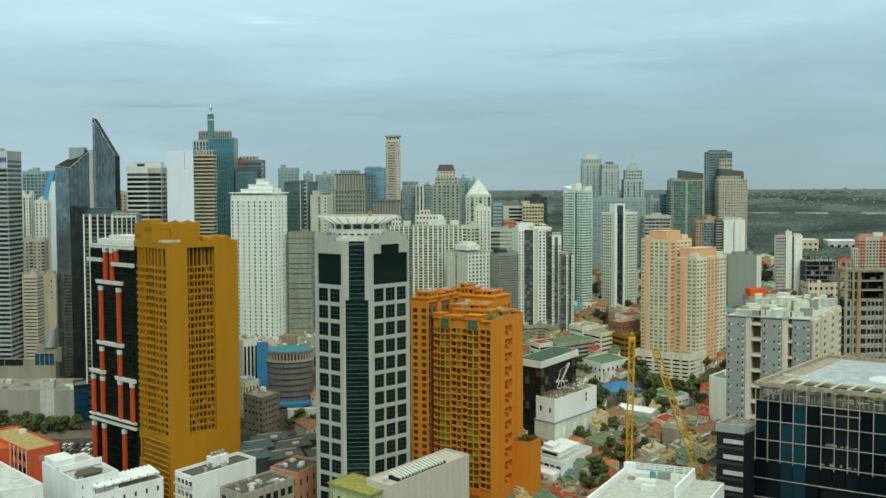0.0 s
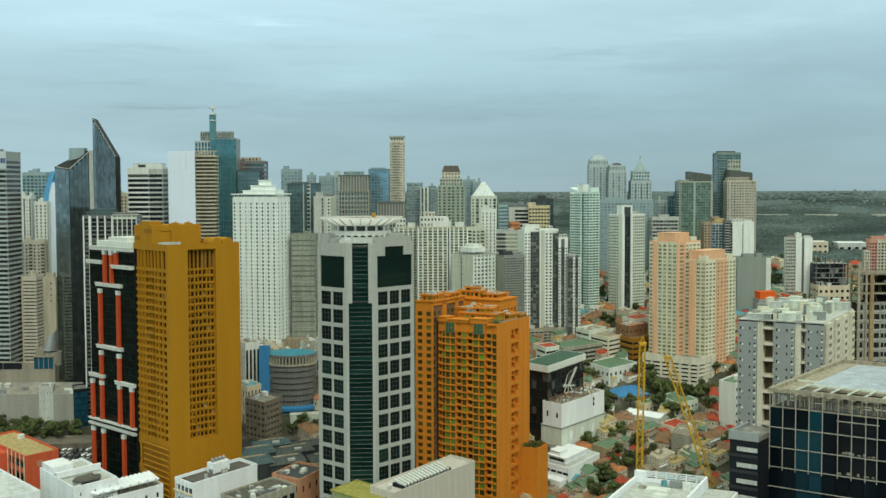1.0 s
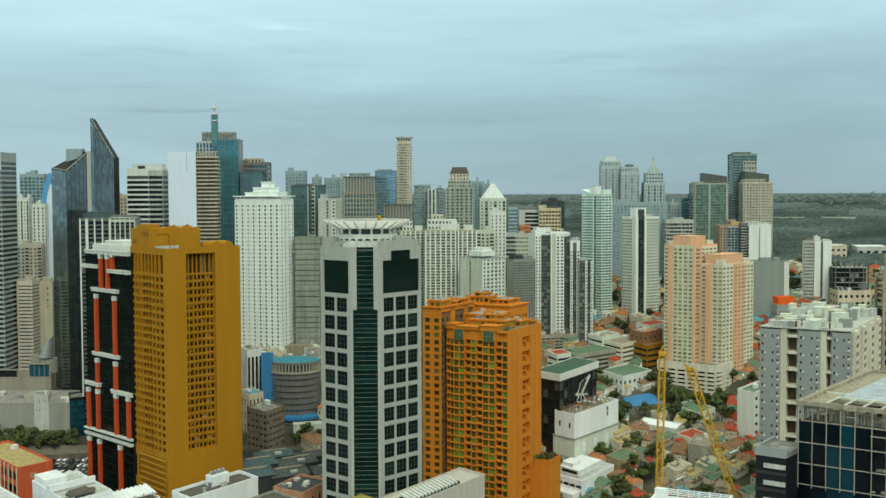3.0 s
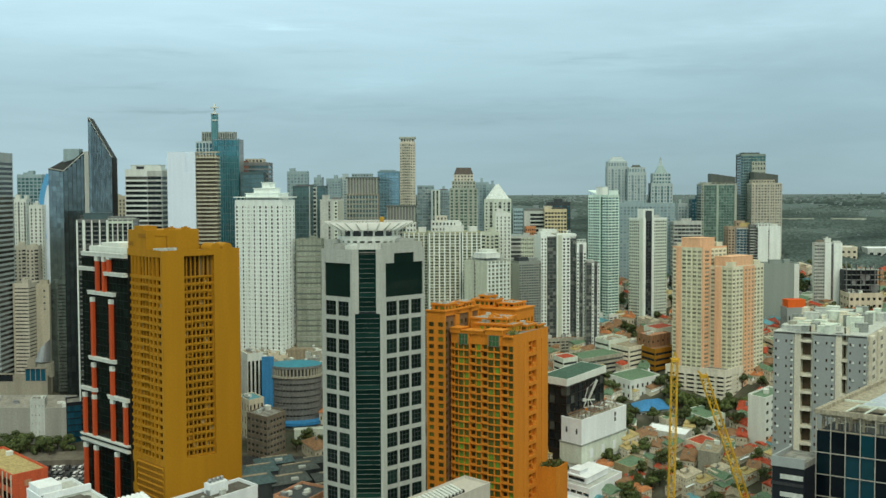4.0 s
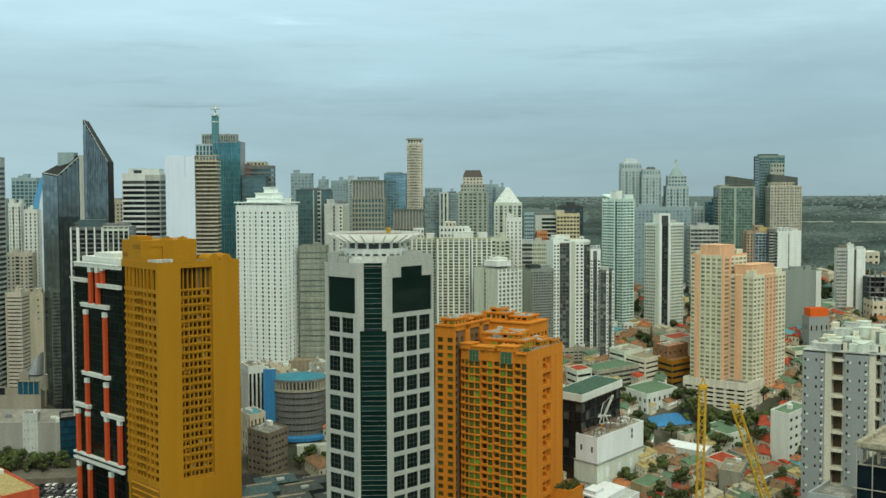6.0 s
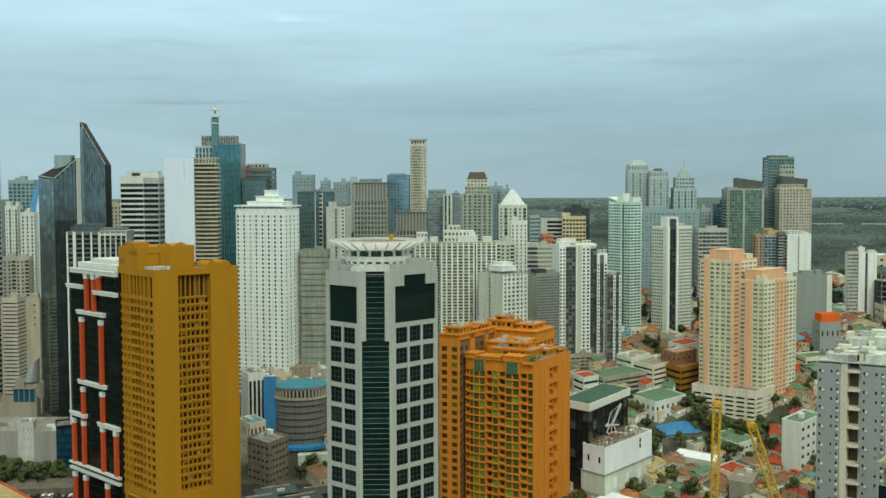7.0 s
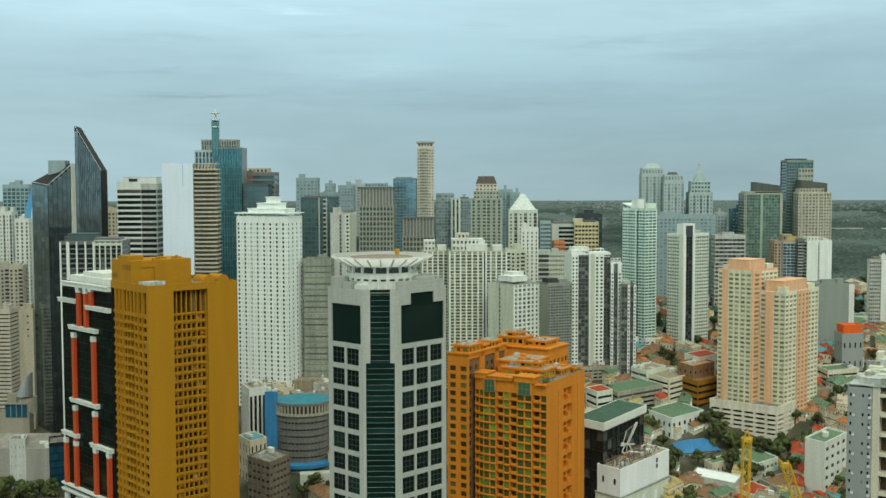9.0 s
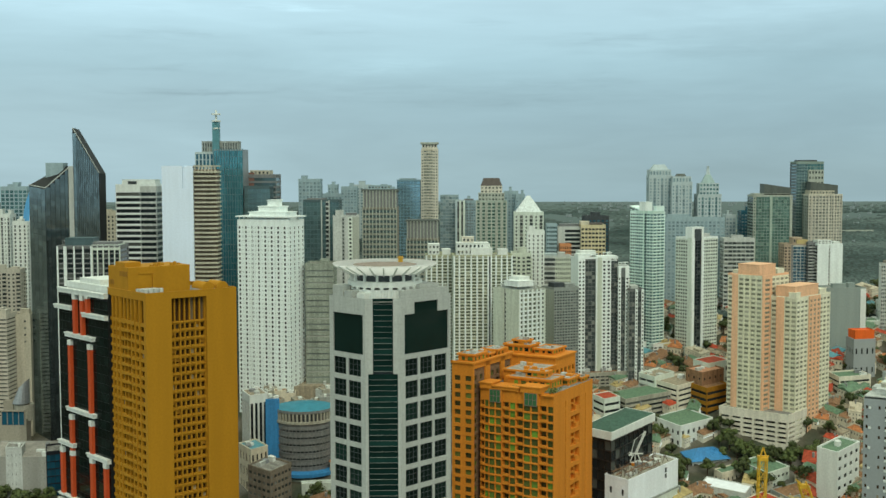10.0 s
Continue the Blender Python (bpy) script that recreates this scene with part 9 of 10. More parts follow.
for k in range(44):
    a = 2 * math.pi * k / 44
    m = Mesh()
    m.box(-0.12, -0.4, 0, 0.12, 0.4, 24)
    po = part("fin", m, M_roundgrey, th)
    po.matrix_local = pose((R - 0.35) * math.cos(a), (R - 0.35) * math.sin(a), 1.0, 0, 0, math.degrees(a) + 90)
    m = Mesh()
    m.box(-0.34, -0.4, 0, 0.34, 0.4, 3.4)
    po = part("loggia_post", m, M_beige, th)
    po.matrix_local = pose((R - 0.1) * math.cos(a + 0.05), (R - 0.1) * math.sin(a + 0.05), 26.0, 0, 0, math.degrees(a) + 90)
m = Mesh()
m.prism(ring(R + 0.7, 48), 25.0, 26.0)
part("cornice", m, M_beige, th)
m = Mesh()
m.prism(ring(R + 0.4, 48), 29.4, 30.6)
part("roof_edge", m, M_roundgrey, th)
m = Mesh()
m.frustum([(*p, 30.6) for p in ring(R + 0.3, 48)], [(*p, 32.0) for p in ring(2.0, 48)])
part("roof", m, M_roundteal, th, "teal shallow conical roof")
for k in range(14):
    a0, a1 = math.radians(-112 + 7 * k), math.radians(-105 + 7 * k)
    q = [((R + d) * math.cos(a), (R + d) * math.sin(a)) for d, a in ((0.1, a0), (3.0, a0), (3.0, a1), (0.1, a1))]
    m = Mesh()
    m.frustum([(*p, 3.6 - (0.8 if i in (1, 2) else 0)) for i, p in enumerate(q)], [(*p, 5.0 - (0.8 if i in (1, 2) else 0)) for i, p in enumerate(q)])
    part("canopy_panel", m, M_blueroof, th)

M_walkroof = paint("brown_grey_felt", (0.17, 0.155, 0.125), 0.9, 0.3, 8)
low_block(-78.0, 571.0, 20.0, 3.0, 8, ground_z(571) + 6.5, M_palewhite, M_lgrey, "wall_block", "low white wall block beside the round building", 1, 5, 1, 0.3, 0.3, 1, 0.2, 71)
# broad dark sheet roofs between the towers
for k, (x, y, w, d, tn, zz) in enumerate(((-93, 504, 17, 12, 22, 17.5), (-78, 509, 16, 11, 22, 17.0), (-64, 502, 13, 10, 24, 15.0), (-92, 517, 15, 10, 22, 19.5), (-77, 521, 17, 9, 24, 19.0), (-61, 516, 12, 9, 20, 17.0), (-88, 529, 16, 8, 20, 20.5), (-70, 532, 14, 7, 22, 20.0))):
    th = thing("market_hall", pose(x, y, 0, 0, 0, tn), "market hall with a broad dark sheet roof", "hall", "market halls")
    m = Mesh()
    m.box(0, 0, 0, w, d, zz)
    part("wall", m, M_dgrey, th)
    m = Mesh()
    m.frustum([(-0.6, -0.6, zz), (w + 0.6, -0.6, zz), (w + 0.6, d + 0.6, zz), (-0.6, d + 0.6, zz)], [(2.5, d * 0.45, zz + 1.7), (w - 2.5, d * 0.45, zz + 1.7), (w - 2.5, d * 0.55, zz + 1.7), (2.5, d * 0.55, zz + 1.7)])
    part("roof", m, M_hallroof if k % 3 else M_hallblue, th)
    m = Mesh()
    m.box(2.3, d * 0.44, zz + 1.6, w - 2.3, d * 0.56, zz + 1.9)
    part("ridge_cap", m, M_greyroof, th)
    if k in (1, 4, 6):
        m = Mesh()
        m.box(w * 0.5, d * 0.1, zz + 0.3, w * 0.5 + 3.2, d * 0.1 + 1.6, zz + 1.4)
        part("skylight", m, M_lgrey, th)
    lean_to_view(th, tn, 0.13)
# roofs and plant rooms heaped behind the round building
rnd = random.Random(17)
for k in range(26):
    x, y = -104 + rnd.uniform(0, 52), 612 + rnd.uniform(0, 14)
    low_block(x, y, rnd.uniform(4, 9), rnd.uniform(3, 6), rnd.choice((10, 30, 50)), ground_z(y) + rnd.uniform(13, 19), rnd.choice((M_cream, M_grey, M_lgrey, M_beige)), rnd.choice((M_greyroof, M_tealroof, M_roof, M_brownroof, M_roofwhite)), "annex", "small rooftop building with a sheet roof", 1, 3, 2, 0.5, 0.4, 1, 0.2, 60 + k)


t = low_block(-206.0, 551.0, 36.0, 9.0, 4, 16.8, M_walkroof, M_walkroof, "parking_shelter", "low shelter with a flat brown-grey roof and white edge", 0, 0, 0, 0.5, 0.5, 0, 0.1, 70, lean=0)
lean_to_view(t, 4, 0.22)


# ---- houses ----
def house(wall_mat, roof_mat, w, d, h, hip, label, turn=38):
    th = thing("house", Matrix.Identity(4), label, "house", "houses of the low town")
    wall, gl = Mesh(), Mesh()
    rows = max(1, int(h / 3))
    for org, ux, ln in (((0, 0, -6), (1, 0), w), ((w, 0, -6), (0, 1), d), ((0, d, -6), (0, -1), d), ((w, d, -6), (-1, 0), w)):
        sheet(wall, gl, org, ux, ln, h + 6, max(2, int(ln / 2.2)), rows, 0.34, 0.38, 0.2, base=6.3, top=0.4)
    part("wall", wall, wall_mat, th)
    part("glazing", gl, G_mid, th, kind="stuff")
    m = Mesh()
    e = 0.5
    low = [(-e, -e, h), (w + e, -e, h), (w + e, d + e, h), (-e, d + e, h)]
    if hip == 0:
        m.box(-0.1, -0.1, h, w + 0.1, d + 0.1, h + 0.5)
        m.box(w * 0.2, d * 0.5, h + 0.5, w * 0.55, d * 0.9, h + 2.2)
    elif hip == 1:
        m.frustum(low, [(w * 0.3, d * 0.48, h + d * 0.22), (w * 0.7, d * 0.48, h + d * 0.22), (w * 0.7, d * 0.52, h + d * 0.22), (w * 0.3, d * 0.52, h + d * 0.22)])
    else:
        m.frustum(low, [(-e, d * 0.49, h + d * 0.2), (w + e, d * 0.49, h + d * 0.2), (w + e, d * 0.51, h + d * 0.2), (-e, d * 0.51, h + d * 0.2)])
    part("roof", m, roof_mat, th)
    rr = random.Random(int(w * 10 + d + h * 3 + turn))
    m = Mesh()
    m.prism(ring(0.55, 10, w * rr.uniform(0.2, 0.8), d * 0.5), h + d * 0.1, h + d * 0.22 + 1.5)
    part("water_tank", m, M_steel, th)
    m = Mesh()
    for q in range(3):
        bx = rr.uniform(0.5, w - 1.5)
        m.box(bx, -0.7, h * rr.uniform(0.3, 0.7), bx + 0.9, -0.02, h * 0.7 + 0.5)
    m.box(-0.6, -1.3, h * 0.5, w * rr.uniform(0.4, 0.8), -0.02, h * 0.5 + 0.15)
    part("awning", m, rr.choice((M_greyroof, M_roofwhite, M_brownroof)), th)
    lean_to_view(th, turn, 0.24)
    th.rotation_euler.z = radians(turn)
    return th


M_housewhite = paint("weathered_white_wall", (0.64, 0.60, 0.47), 0.9, 0.22, 4)
M_roofdim = paint("weathered_pale_roof", (0.50, 0.45, 0.34), 0.8, 0.3, 5)
protos, turns = [], []
for turn in (38, 128, 70):
    protos.append(house(M_housewhite, M_redroof, 11, 8, 5, 1, "white house with a red hipped roof", turn))
    protos.append(house(M_cream, M_greenroof, 16, 8, 5, 2, "cream house with a green gabled roof", turn))
    protos.append(house(M_housewhite, M_greyroof, 15, 8, 5, 2, "white house with a grey sheet roof", turn))
    protos.append(house(M_ivory, M_brownroof, 17, 9, 4.5, 2, "ivory house with a rusty sheet roof", turn))
    protos.append(house(M_ivory, M_ochre_roof, 13, 8, 7, 0, "cream flat-roofed house of three floors", turn))
    protos.append(house(M_housewhite, M_roofdim, 16, 9, 9, 0, "white flat-roofed block of four floors", turn))
    protos.append(house(M_cream, M_tileroof, 12, 9, 5.5, 1, "cream house with an orange tiled roof", turn))
    protos.append(house(M_cream, M_greyroof, 22, 9, 4.5, 2, "grey shed with a sheet roof", turn))
    protos.append(house(M_housewhite, M_brownroof, 12, 8, 5, 1, "white house with a rusty brown roof", turn))
    protos.append(house(M_housewhite, M_tealroof, 14, 8, 5, 2, "white house with a teal roof", turn))
    protos.append(house(M_ivory, M_greenroof, 13, 9, 7, 2, "ivory block of two floors under a green roof", turn))
    protos.append(house(M_cream, M_redroof, 18, 8, 5, 2, "cream house with a long red roof", turn))
    turns += [turn] * 12
low_block(-250.0, 580.0, 14.0, 40.0, 70, 45.5, M_beige, M_roof, "shopping_mall", "beige flat-roofed wing of the mall", 3, 3, 8, 0.3, 0.3, 8, 0.5, 51)
low_block(97.0, 583.0, 12.0, 5.0, 32, 29.5, M_cream, M_greenroof, "shed", "cream shed with a green sheet roof", 1, 5, 2, 0.4, 0.4, 0, 0.1, 72)
TAKEN += [(112, 604, 9), (121, 601, 9), (130, 598, 10), (140, 600, 10), (149, 606, 10), (116, 594, 8), (126, 590, 8), (136, 591, 8), (95, 592, 8), (100, 589, 8), (88, 590, 7), (92, 584, 7), (118, 600, 9), (128, 597, 8), (104, 601, 8), (111, 596, 8), (138, 602, 8), (96, 601, 6), (80, 603, 5), (106, 632, 9), (112, 627, 9), (105, 641, 8), (113, 618, 8), (105, 620, 8), (141, 614, 7), (116, 615, 7), (119, 606, 7), (137, 610, 7), (145, 614, 7), (129, 602, 7)]
rnd = random.Random(11)
placed, rest = [], []
gx = 7.2
for iy in range(43):
    for ix in range(42):
        x = 24 + ix * gx + rnd.uniform(-1.6, 1.6)
        y = 486 + iy * 6.3 + rnd.uniform(-1.8, 1.8)
        if x > 82 + (y - 470) * 0.9 or x < 20:
            continue
        k = rnd.choice((0, 0, 1, 9, 10, 1, 3, 5, 6, 8, 6, 8, 2, 3, 10, 11, 11, 3, 4, 4)) + 12 * rnd.randrange(3)
        skip_it = rnd.random() < 0.12
        tn = turns[k]
        s = rnd.uniform(0.46, 0.74)
        if skip_it or any((x - a) ** 2 + (y - b) ** 2 < (c * 0.9 + 1.5) ** 2 for a, b, c in TAKEN):
            continue
        q = Matrix.Diagonal((s, s, s * rnd.uniform(0.75, 1.1), 1))
        if y < 590 and x < 130 and len(placed) < 290:
            h = copy_thing(protos[k], pose(x, y, ground_z(y + 3.5), 0, 0, tn))
            h.scale = q.to_scale()
            placed.append((x, y))
        else:
            rest.append((protos[k], pose(x, y, ground_z(y + 3.5), 0, 0, tn) @ q))
joined("far_houses", rest, "crowded low houses with sheet roofs up the slope", "houses")
LEFT = ((-140, 548), (-128, 556), (-120, 545), (-112, 560), (-60, 560), (-52, 572), (-60, 585), (-46, 560), (-40, 590), (-130, 600), (-120, 610), (-232, 560), (-240, 545))
for i, (x, y) in enumerate(LEFT):
    copy_thing(protos[(i * 5) % len(protos)], pose(x, y, ground_z(y + 2), 0, 0, turns[(i * 5) % len(protos)]))
for i, p in enumerate(protos):
    p.matrix_world = pose(140 + 7 * (i % 12), 570 + 9 * (i // 12), ground_z(572 + 9 * (i // 12)), 0, 0, turns[i])


# ---- trees, woods, cars ----
M_leaf = leafage("broad_leaves", (0.028, 0.05, 0.013), (0.10, 0.13, 0.032))
def wooded(name):
    """Tree heads with stands, clearings and paler grass, distance haze mixed into their colours."""
    m, n, l, b = nodes_of(name)
    co = n.new("ShaderNodeTexCoord")
    cols = []
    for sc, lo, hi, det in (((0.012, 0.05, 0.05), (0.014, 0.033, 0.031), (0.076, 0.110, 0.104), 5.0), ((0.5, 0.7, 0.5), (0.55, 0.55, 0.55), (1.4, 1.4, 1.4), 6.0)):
        mp = n.new("ShaderNodeMapping")
        mp.inputs["Scale"].default_value = sc
        l.new(co.outputs["Object"], mp.inputs[0])
        nz = n.new("ShaderNodeTexNoise")
        nz.inputs["Scale"].default_value, nz.inputs["Detail"].default_value = 1.0, det
        l.new(mp.outputs[0], nz.inputs["Vector"])
        rp = n.new("ShaderNodeValToRGB")
        rp.color_ramp.elements[0].position, rp.color_ramp.elements[0].color = 0.36, (*lo, 1)
        rp.color_ramp.elements[1].position, rp.color_ramp.elements[1].color = 0.66, (*hi, 1)
        l.new(nz.outputs["Fac"], rp.inputs[0])
        cols.append(rp.outputs[0])
    mx = n.new("ShaderNodeMix")
    mx.data_type, mx.blend_type = "RGBA", "MULTIPLY"
    mx.inputs["Factor"].default_value = 1.0
    l.new(cols[0], mx.inputs["A"])
    l.new(cols[1], mx.inputs["B"])
    l.new(mx.outputs["Result"], b.inputs["Base Color"])
    b.inputs["Roughness"].default_value = 0.95
    return m


M_canopy = wooded("hazed_tree_canopy")
# Roof colour with a bluish distance tint mixed in for haze.
M_farroof = paint("hazed_far_roof", (0.24, 0.29, 0.30), 0.8, 0.4, 5)
M_bark = paint("bark", (0.09, 0.065, 0.045), 0.95, 0.4, 2)


def clump(m, cx, cy, cz, r, n, rnd, leaf):
    """n small bent leaves scattered through an uneven ball."""
    for _ in range(n):
        a, b, q = rnd.uniform(0, 6.283), rnd.uniform(-1, 1), rnd.uniform(0.45, 1.0)
        s = math.sqrt(1 - b * b)
        d = Vector((s * math.cos(a), s * math.sin(a), b * 0.8))
        p = Vector((cx, cy, cz)) + d * r * q
        u = d.cross(Vector((rnd.uniform(-1, 1), rnd.uniform(-1, 1), rnd.uniform(-1, 1)))).normalized() * leaf
        v = d.cross(u).normalized() * leaf * 0.7 + d * leaf * rnd.uniform(-0.3, 0.3)
        m.quad(tuple(p - u), tuple(p - v), tuple(p + u), tuple(p + v))


def tree(seed, h, r):
    rnd = random.Random(seed)
    th = thing("tree", Matrix.Identity(4), "broad-leaved street tree with a dense dark green crown", "tree", "trees")
    m = Mesh()
    k = 7
    m.frustum([(*p, -1.0) for p in ring(0.35, k)], [(*p, h * 0.5) for p in ring(0.2, k)])
    for j in range(4):
        a = j * 1.6 + rnd.random()
        m.bar((0, 0, h * (0.32 + 0.05 * j)), (r * 0.6 * math.cos(a), r * 0.6 * math.sin(a), h * (0.62 + 0.05 * j)), 0.11)
    part("trunk", m, M_bark, th)
    m = Mesh()
    for j in range(9):
        a, q = rnd.uniform(0, 6.283), rnd.uniform(0.2, 0.75)
        clump(m, r * q * math.cos(a), r * q * math.sin(a), h * rnd.uniform(0.5, 0.85), r * rnd.uniform(0.32, 0.55), 64, rnd, 0.46)
    part("crown", m, M_leaf, th)
    return th


trees = [tree(1, 7.5, 3.6), tree(2, 6.0, 3.0), tree(3, 9.0, 4.2), tree(4, 5.0, 2.4), tree(5, 8.0, 3.0)]
rnd = random.Random(4)
# rows along the mall, round the low town and between the houses
spots = [(-262 + 6.0 * i + rnd.uniform(-2, 2), 562 + rnd.uniform(-4, 4)) for i in range(16)]
spots += [(-250 + 5.5 * i + rnd.uniform(-2, 2), 569 + rnd.uniform(-3, 2)) for i in range(13)]
spots += [(-240 + 5.0 * i + rnd.uniform(-2, 2), 552 + rnd.uniform(-3, 3)) for i in range(9)]
spots += [(-236 + 4.2 * i + rnd.uniform(-2, 2), 563 + rnd.uniform(-4, 4)) for i in range(18)]
spots += [(-76 + 3.6 * i, 566 + rnd.uniform(-3, 3)) for i in range(9)]
spots += [(68 + rnd.uniform(-3, 3) + 3 * (i % 5), 588 + rnd.uniform(-4, 4) - i) for i in range(10)]
spots += [(72 + 5 * i + rnd.uniform(-2, 2), 512 + rnd.uniform(-3, 3)) for i in range(8)]
spots += [(38 + 2 * i, 512 + 3 * i) for i in range(5)]
for cx, cy in ((86, 642), (78, 623), (73, 615), (77, 590), (67, 531), (76, 538), (84, 536), (96, 545), (140, 603), (71, 526), (40, 558), (104, 590), (126, 582), (112, 578), (80, 586)):
    spots += [(cx + rnd.uniform(-3.5, 3.5), cy + rnd.uniform(-3.5, 3.5)) for i in range(4)]
spots += [(106 + rnd.uniform(-2, 2) + 4 * i, 590 + rnd.uniform(-3, 3)) for i in range(6)]
spots += [(rnd.uniform(40, 190), rnd.uniform(505, 640)) for i in range(170)]
spots += [(106 + 3.6 * i + rnd.uniform(-1, 1), 603 - 0.4 * i + rnd.uniform(-2, 2)) for i in range(12)]
spots += [(rnd.uniform(120, 300), rnd.uniform(640, 760)) for i in range(150)]
spots += [(rnd.uniform(60, 130), rnd.uniform(650, 740)) for i in range(30)]
spots += [(-236 + 2.3 * i + rnd.uniform(-1.2, 1.2), 556 + 5 * (i % 3) + rnd.uniform(-1.5, 1.5)) for i in range(24)]
wood = []
# planted strip below the car park and round the blue shed
for i, (x, y) in enumerate(((108.5, 604), (113, 600), (117.5, 602), (121, 597), (125, 601), (129.5, 598), (134, 601), (139, 603), (108, 592), (113, 591), (84, 592), (81, 597), (79, 602), (92, 589), (98, 590), (104, 591), (143, 607), (118, 588), (106, 585), (105, 616), (107, 613), (110, 609), (113, 605), (105, 607), (116, 602), (119, 600), (123, 597), (126, 596), (131, 600), (137, 603), (101, 610), (101, 602), (107, 601), (100, 617), (105, 626), (108, 622), (102, 623), (108, 631), (110, 600), (142, 605), (128, 594), (120, 594))):
    t = copy_thing(trees[(1, 3, 1, 4, 3)[i % 5]], pose(x, y, ground_z(y) - 0.2, 0, 0, 47 * i))
    s = rnd.uniform(0.85, 1.25)
    t.scale = (s, s, s)
for i, (x, y) in enumerate(spots):
    if any((x - a) ** 2 + (y - b) ** 2 < (c * 0.9) ** 2 for a, b, c in TAKEN):
        continue
    m = pose(x, y, ground_z(y) - 0.2, 0, 0, rnd.uniform(0, 360))
    s = rnd.uniform(0.7, 1.25)
    if y > 640 or i % 3 == 2 and y > 575:
        wood.append((trees[i % 5], m @ Matrix.Scale(s, 4)))
        continue
    t = copy_thing(trees[i % 5], m)
    t.scale = (s, s, s)
joined("far_trees", wood, "dark green trees between the far houses", "trees")
for i, t in enumerate(trees):
    t.matrix_world = pose(-230 + 7 * i, 558, ground_z(558), 0, 0, 40 * i)

# the wooded park towards the horizon
rnd = random.Random(9)
woods = Mesh()
xs = [-300 + 2.6 * i for i in range(310)]
ys = [728 + 1.5 * j for j in range(128)]


def canopy(x, y):
    """Height of the tree crowns: rounded heads, with clearings between the stands."""
    stand = noise.noise(Vector((x * 0.022, y * 0.05, 3.0))) + 0.5
    head = noise.noise(Vector((x * 0.33, y * 0.42, 0))) * 0.5 + noise.noise(Vector((x * 0.9, y * 1.1, 5.0))) * 0.35
    return max(-0.6, min(1.0, stand * 2.5)) * 2.0 + head * 1.9 - max(0, y - 820) * 0.028 - (8 if any((x - p) ** 2 + (y - q) ** 2 < (r * 1.1) ** 2 for p, q, r in TAKEN if q > 680) else 0)


nw = len(xs)
for y in ys:
    woods.v += [(x, y, ground_z(y) + canopy(x, y)) for x in xs]
for j in range(len(ys) - 1):
    for i in range(nw - 1):
        woods.f.append((j * nw + i, j * nw + i + 1, (j + 1) * nw + i + 1, (j + 1) * nw + i))
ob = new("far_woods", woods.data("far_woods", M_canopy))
for p in ob.data.polygons:
    p.use_smooth = True
tagged(ob, "dark wooded parkland towards the horizon, tinted bluish for haze", "woods", kind="stuff")
roofs = Mesh()
for _ in range(760):
    y = 770 + 135 * rnd.random() ** 0.55
    x = rnd.uniform(60, 480) if rnd.random() < 0.8 else rnd.uniform(-250, 60)
    w, d, h = rnd.uniform(0.6, 1.9) * rnd.choice((1, 1, 1, 2.2)), rnd.uniform(0.5, 1.2), rnd.uniform(0.9, 1.9)
    if rnd.random() < 0.3 or y > 850:
        roofs.box(x, y, ground_z(y) - 1, x + w, y + d, ground_z(y) + h)
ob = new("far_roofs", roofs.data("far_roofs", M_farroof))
tagged(ob, "scattered far parkland roofs, paled by a haze tint", "houses", kind="stuff")
rd = Mesh()
for k in (0, 1, 2, 3, 4, 5, 6, 7, 9, 10, 13, 14, 15, 18, 19):
    x = 150 + k * 12
    rd.box(x, 848 - 0.03 * (x - 150), ground_z(848) - 1, x + 12, 850 - 0.03 * (x - 150), ground_z(849) + 0.75)
ob = new("far_wall", rd.data("far_wall", M_stone))
tagged(ob, "long pale wall across the far parkland", "wall", kind="structure")


def car(mat, label):
    th = thing("car", Matrix.Identity(4), label, "car", "parked cars")
    m = Mesh()
    m.frustum([(-2.1, -0.85, 0.3), (2.1, -0.85, 0.3), (2.1, 0.85, 0.3), (-2.1, 0.85, 0.3)], [(-2.1, -0.85, 0.85), (2.05, -0.82, 0.8), (2.05, 0.82, 0.8), (-2.1, 0.85, 0.85)])
    part("body", m, mat, th)
    m = Mesh()
    m.frustum([(-1.7, -0.8, 0.85), (1.1, -0.8, 0.85), (1.1, 0.8, 0.85), (-1.7, 0.8, 0.85)], [(-1.2, -0.65, 1.42), (0.4, -0.65, 1.42), (0.4, 0.65, 1.42), (-1.2, 0.65, 1.42)])
    part("cabin", m, G_dark, th)
    m = Mesh()
    m.box(-1.18, -0.62, 1.42, 0.38, 0.62, 1.47)
    part("roof_panel", m, mat, th)
    for x in (-1.3, 1.3):
        for y in (-0.82, 0.82):
            m = Mesh()
            m.prism([(0.32 * math.cos(a * 0.785), 0.32 * math.sin(a * 0.785)) for a in range(8)], -0.1, 0.1)
            w = part("wheel", m, M_dgrey, th)
            w.matrix_local = pose(x, y, 0.32, 90, 0, 0)
    return th


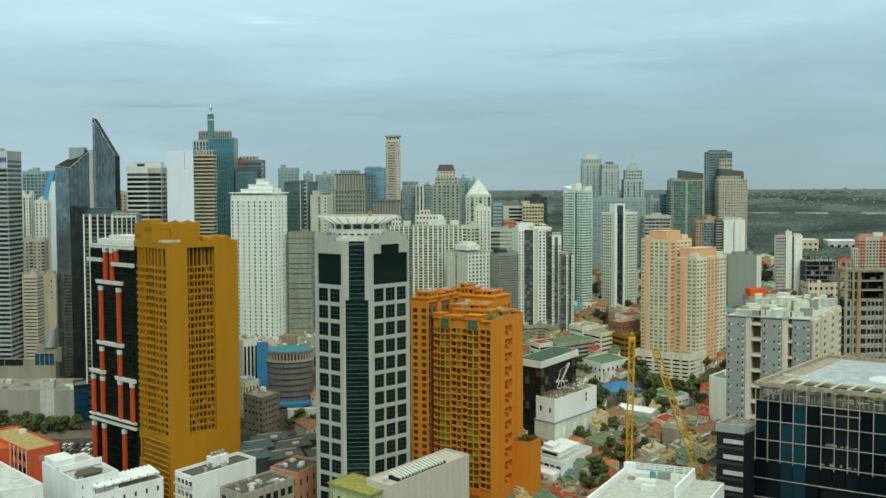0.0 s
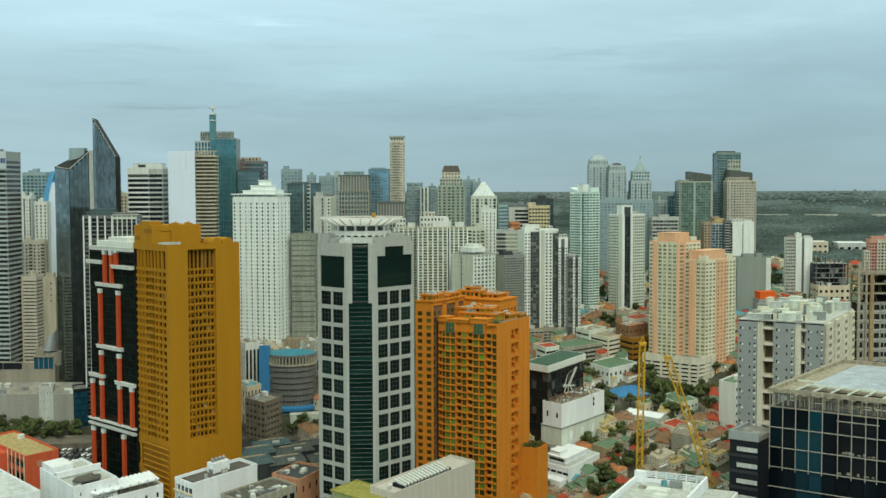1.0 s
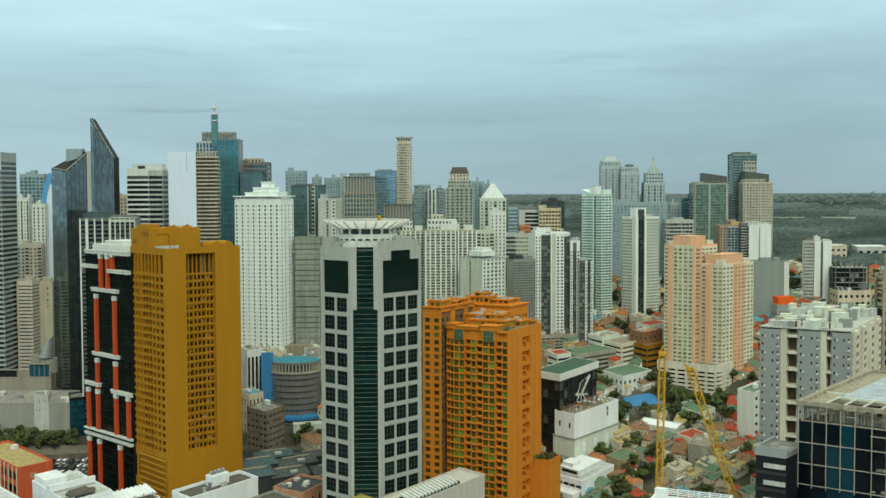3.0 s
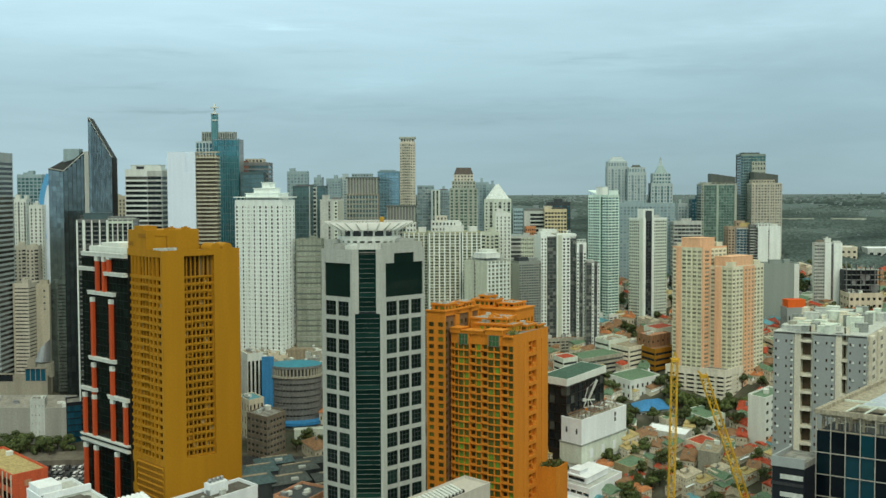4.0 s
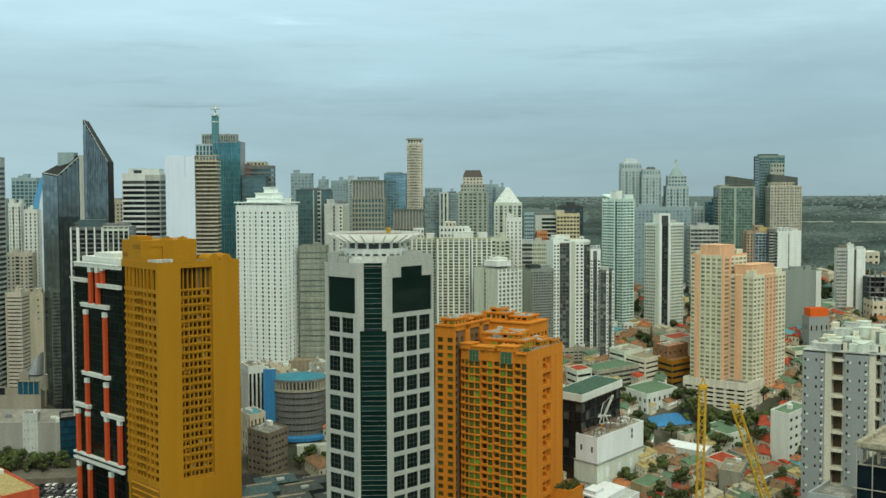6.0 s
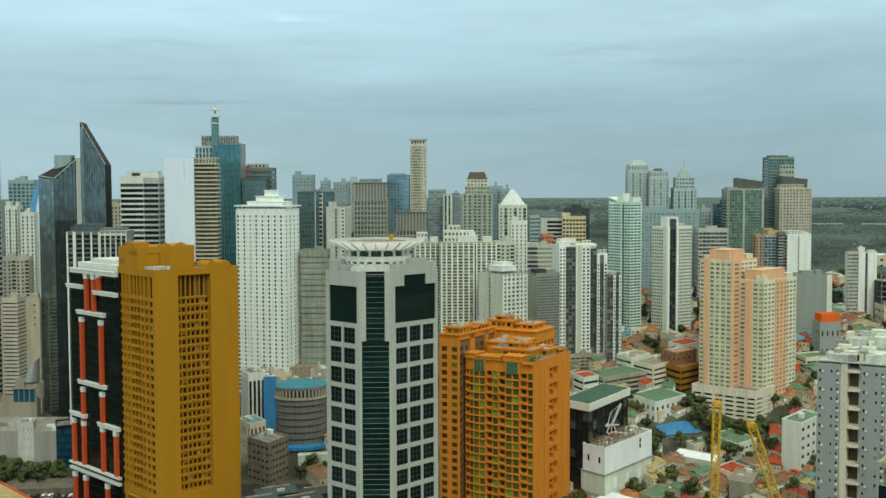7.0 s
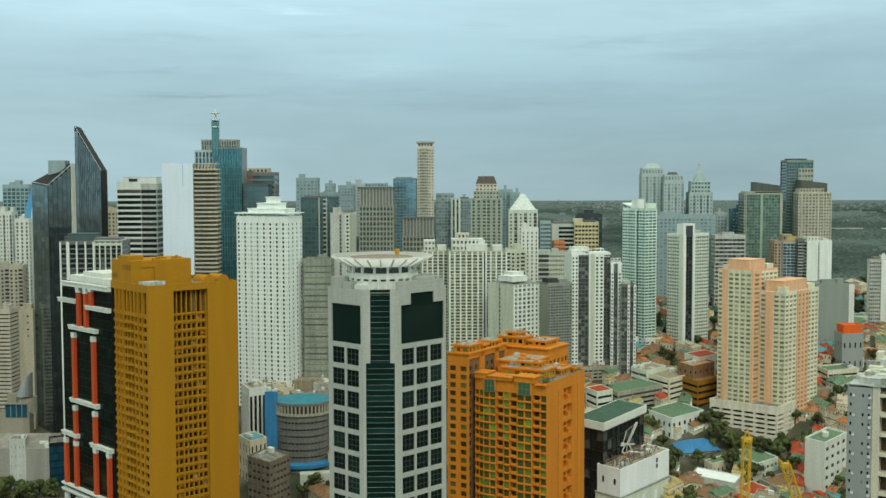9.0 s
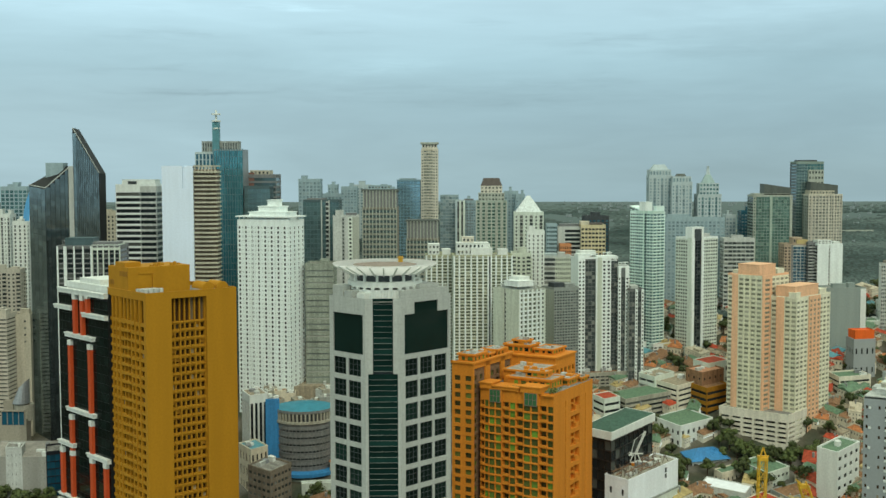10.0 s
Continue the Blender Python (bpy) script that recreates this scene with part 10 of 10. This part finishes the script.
M_carw = paint("white_car_paint", (0.75, 0.76, 0.76), 0.25, 0.05)
M_carg = paint("grey_car_paint", (0.25, 0.26, 0.27), 0.25, 0.05, 6, 0.5)
M_card = paint("dark_car_paint", (0.03, 0.03, 0.035), 0.25, 0.05)
M_cary = paint("yellow_car_paint", (0.75, 0.55, 0.02), 0.25, 0.05)
cars = [car(M_carw, "white parked car on the lot"), car(M_carg, "silver-grey parked car on the lot"), car(M_card, "dark parked car on the lot"), car(M_cary, "yellow taxi on the lot")]
rnd = random.Random(2)
for i in range(110):
    r, c = divmod(i, 15)
    x, y = -196 + c * 2.9 + rnd.uniform(-0.4, 0.4) + r * 0.8, 528 + r * 4.6 + rnd.uniform(-0.3, 0.3)
    if rnd.random() < 0.2:
        continue
    k = rnd.choice((0, 0, 1, 1, 2, 2, 0, 1, 2, 3) if i % 11 == 0 else (0, 0, 1, 1, 2))
    copy_thing(cars[k], pose(x, y, ground_z(y) + 0.15, 0, 0, 90 + rnd.uniform(-4, 4)) @ pose(0, 0, 0, 0, -18 if y > 527 else 0, 0))
for i in range(16):
    x, y = -80 + i * 2.6 + rnd.uniform(-1, 1), 552 + (i % 2) * 4
    copy_thing(cars[i % 3], pose(x, y, ground_z(y) + 0.3, 0, 0, 8))
for i, c in enumerate(cars):
    c.matrix_world = pose(-150 + 4 * i, 526, ground_z(526) + 0.15, 0, 0, 90)


def road(name, x0, x1, y, w, label):
    m = Mesh()
    m.frustum([(x0, y - w / 2, ground_z(y - w / 2) - 1), (x1, y - w / 2, ground_z(y - w / 2) - 1), (x1, y + w / 2, ground_z(y + w / 2) - 1), (x0, y + w / 2, ground_z(y + w / 2) - 1)],
              [(x0, y - w / 2, ground_z(y - w / 2) + 0.12), (x1, y - w / 2, ground_z(y - w / 2) + 0.12), (x1, y + w / 2, ground_z(y + w / 2) + 0.12), (x0, y + w / 2, ground_z(y + w / 2) + 0.12)])
    ob = new(name, m.data(name, M_asphalt))
    tagged(ob, label, "road", kind="structure")


M_asphalt = paint("asphalt", (0.055, 0.056, 0.058), 0.9, 0.35, 5)
road("road", -300, -20, 554, 14, "grey asphalt boulevard with parked cars")
road("parking", -204, -140, 537, 30, "asphalt parking lot full of cars")
m = Mesh()
m.box(0, 0, 0, 44, 13, 1.0)
m.box(0, -0.8, 0.6, 44, 0, 2.2)
th = thing("flat_roof", pose(-236, 548, ground_z(548) + 5.5, 0, 0, 24), "weathered flat concrete roof beside the parking lot", "roof")
part("slab", m, M_beige, th)
for k in range(12):
    m = Mesh()
    m.box(0.5 + k * 3.8, 0.4, -9, 1.0 + k * 3.8, 0.9, 0)
    part("post", m, M_grey, th)
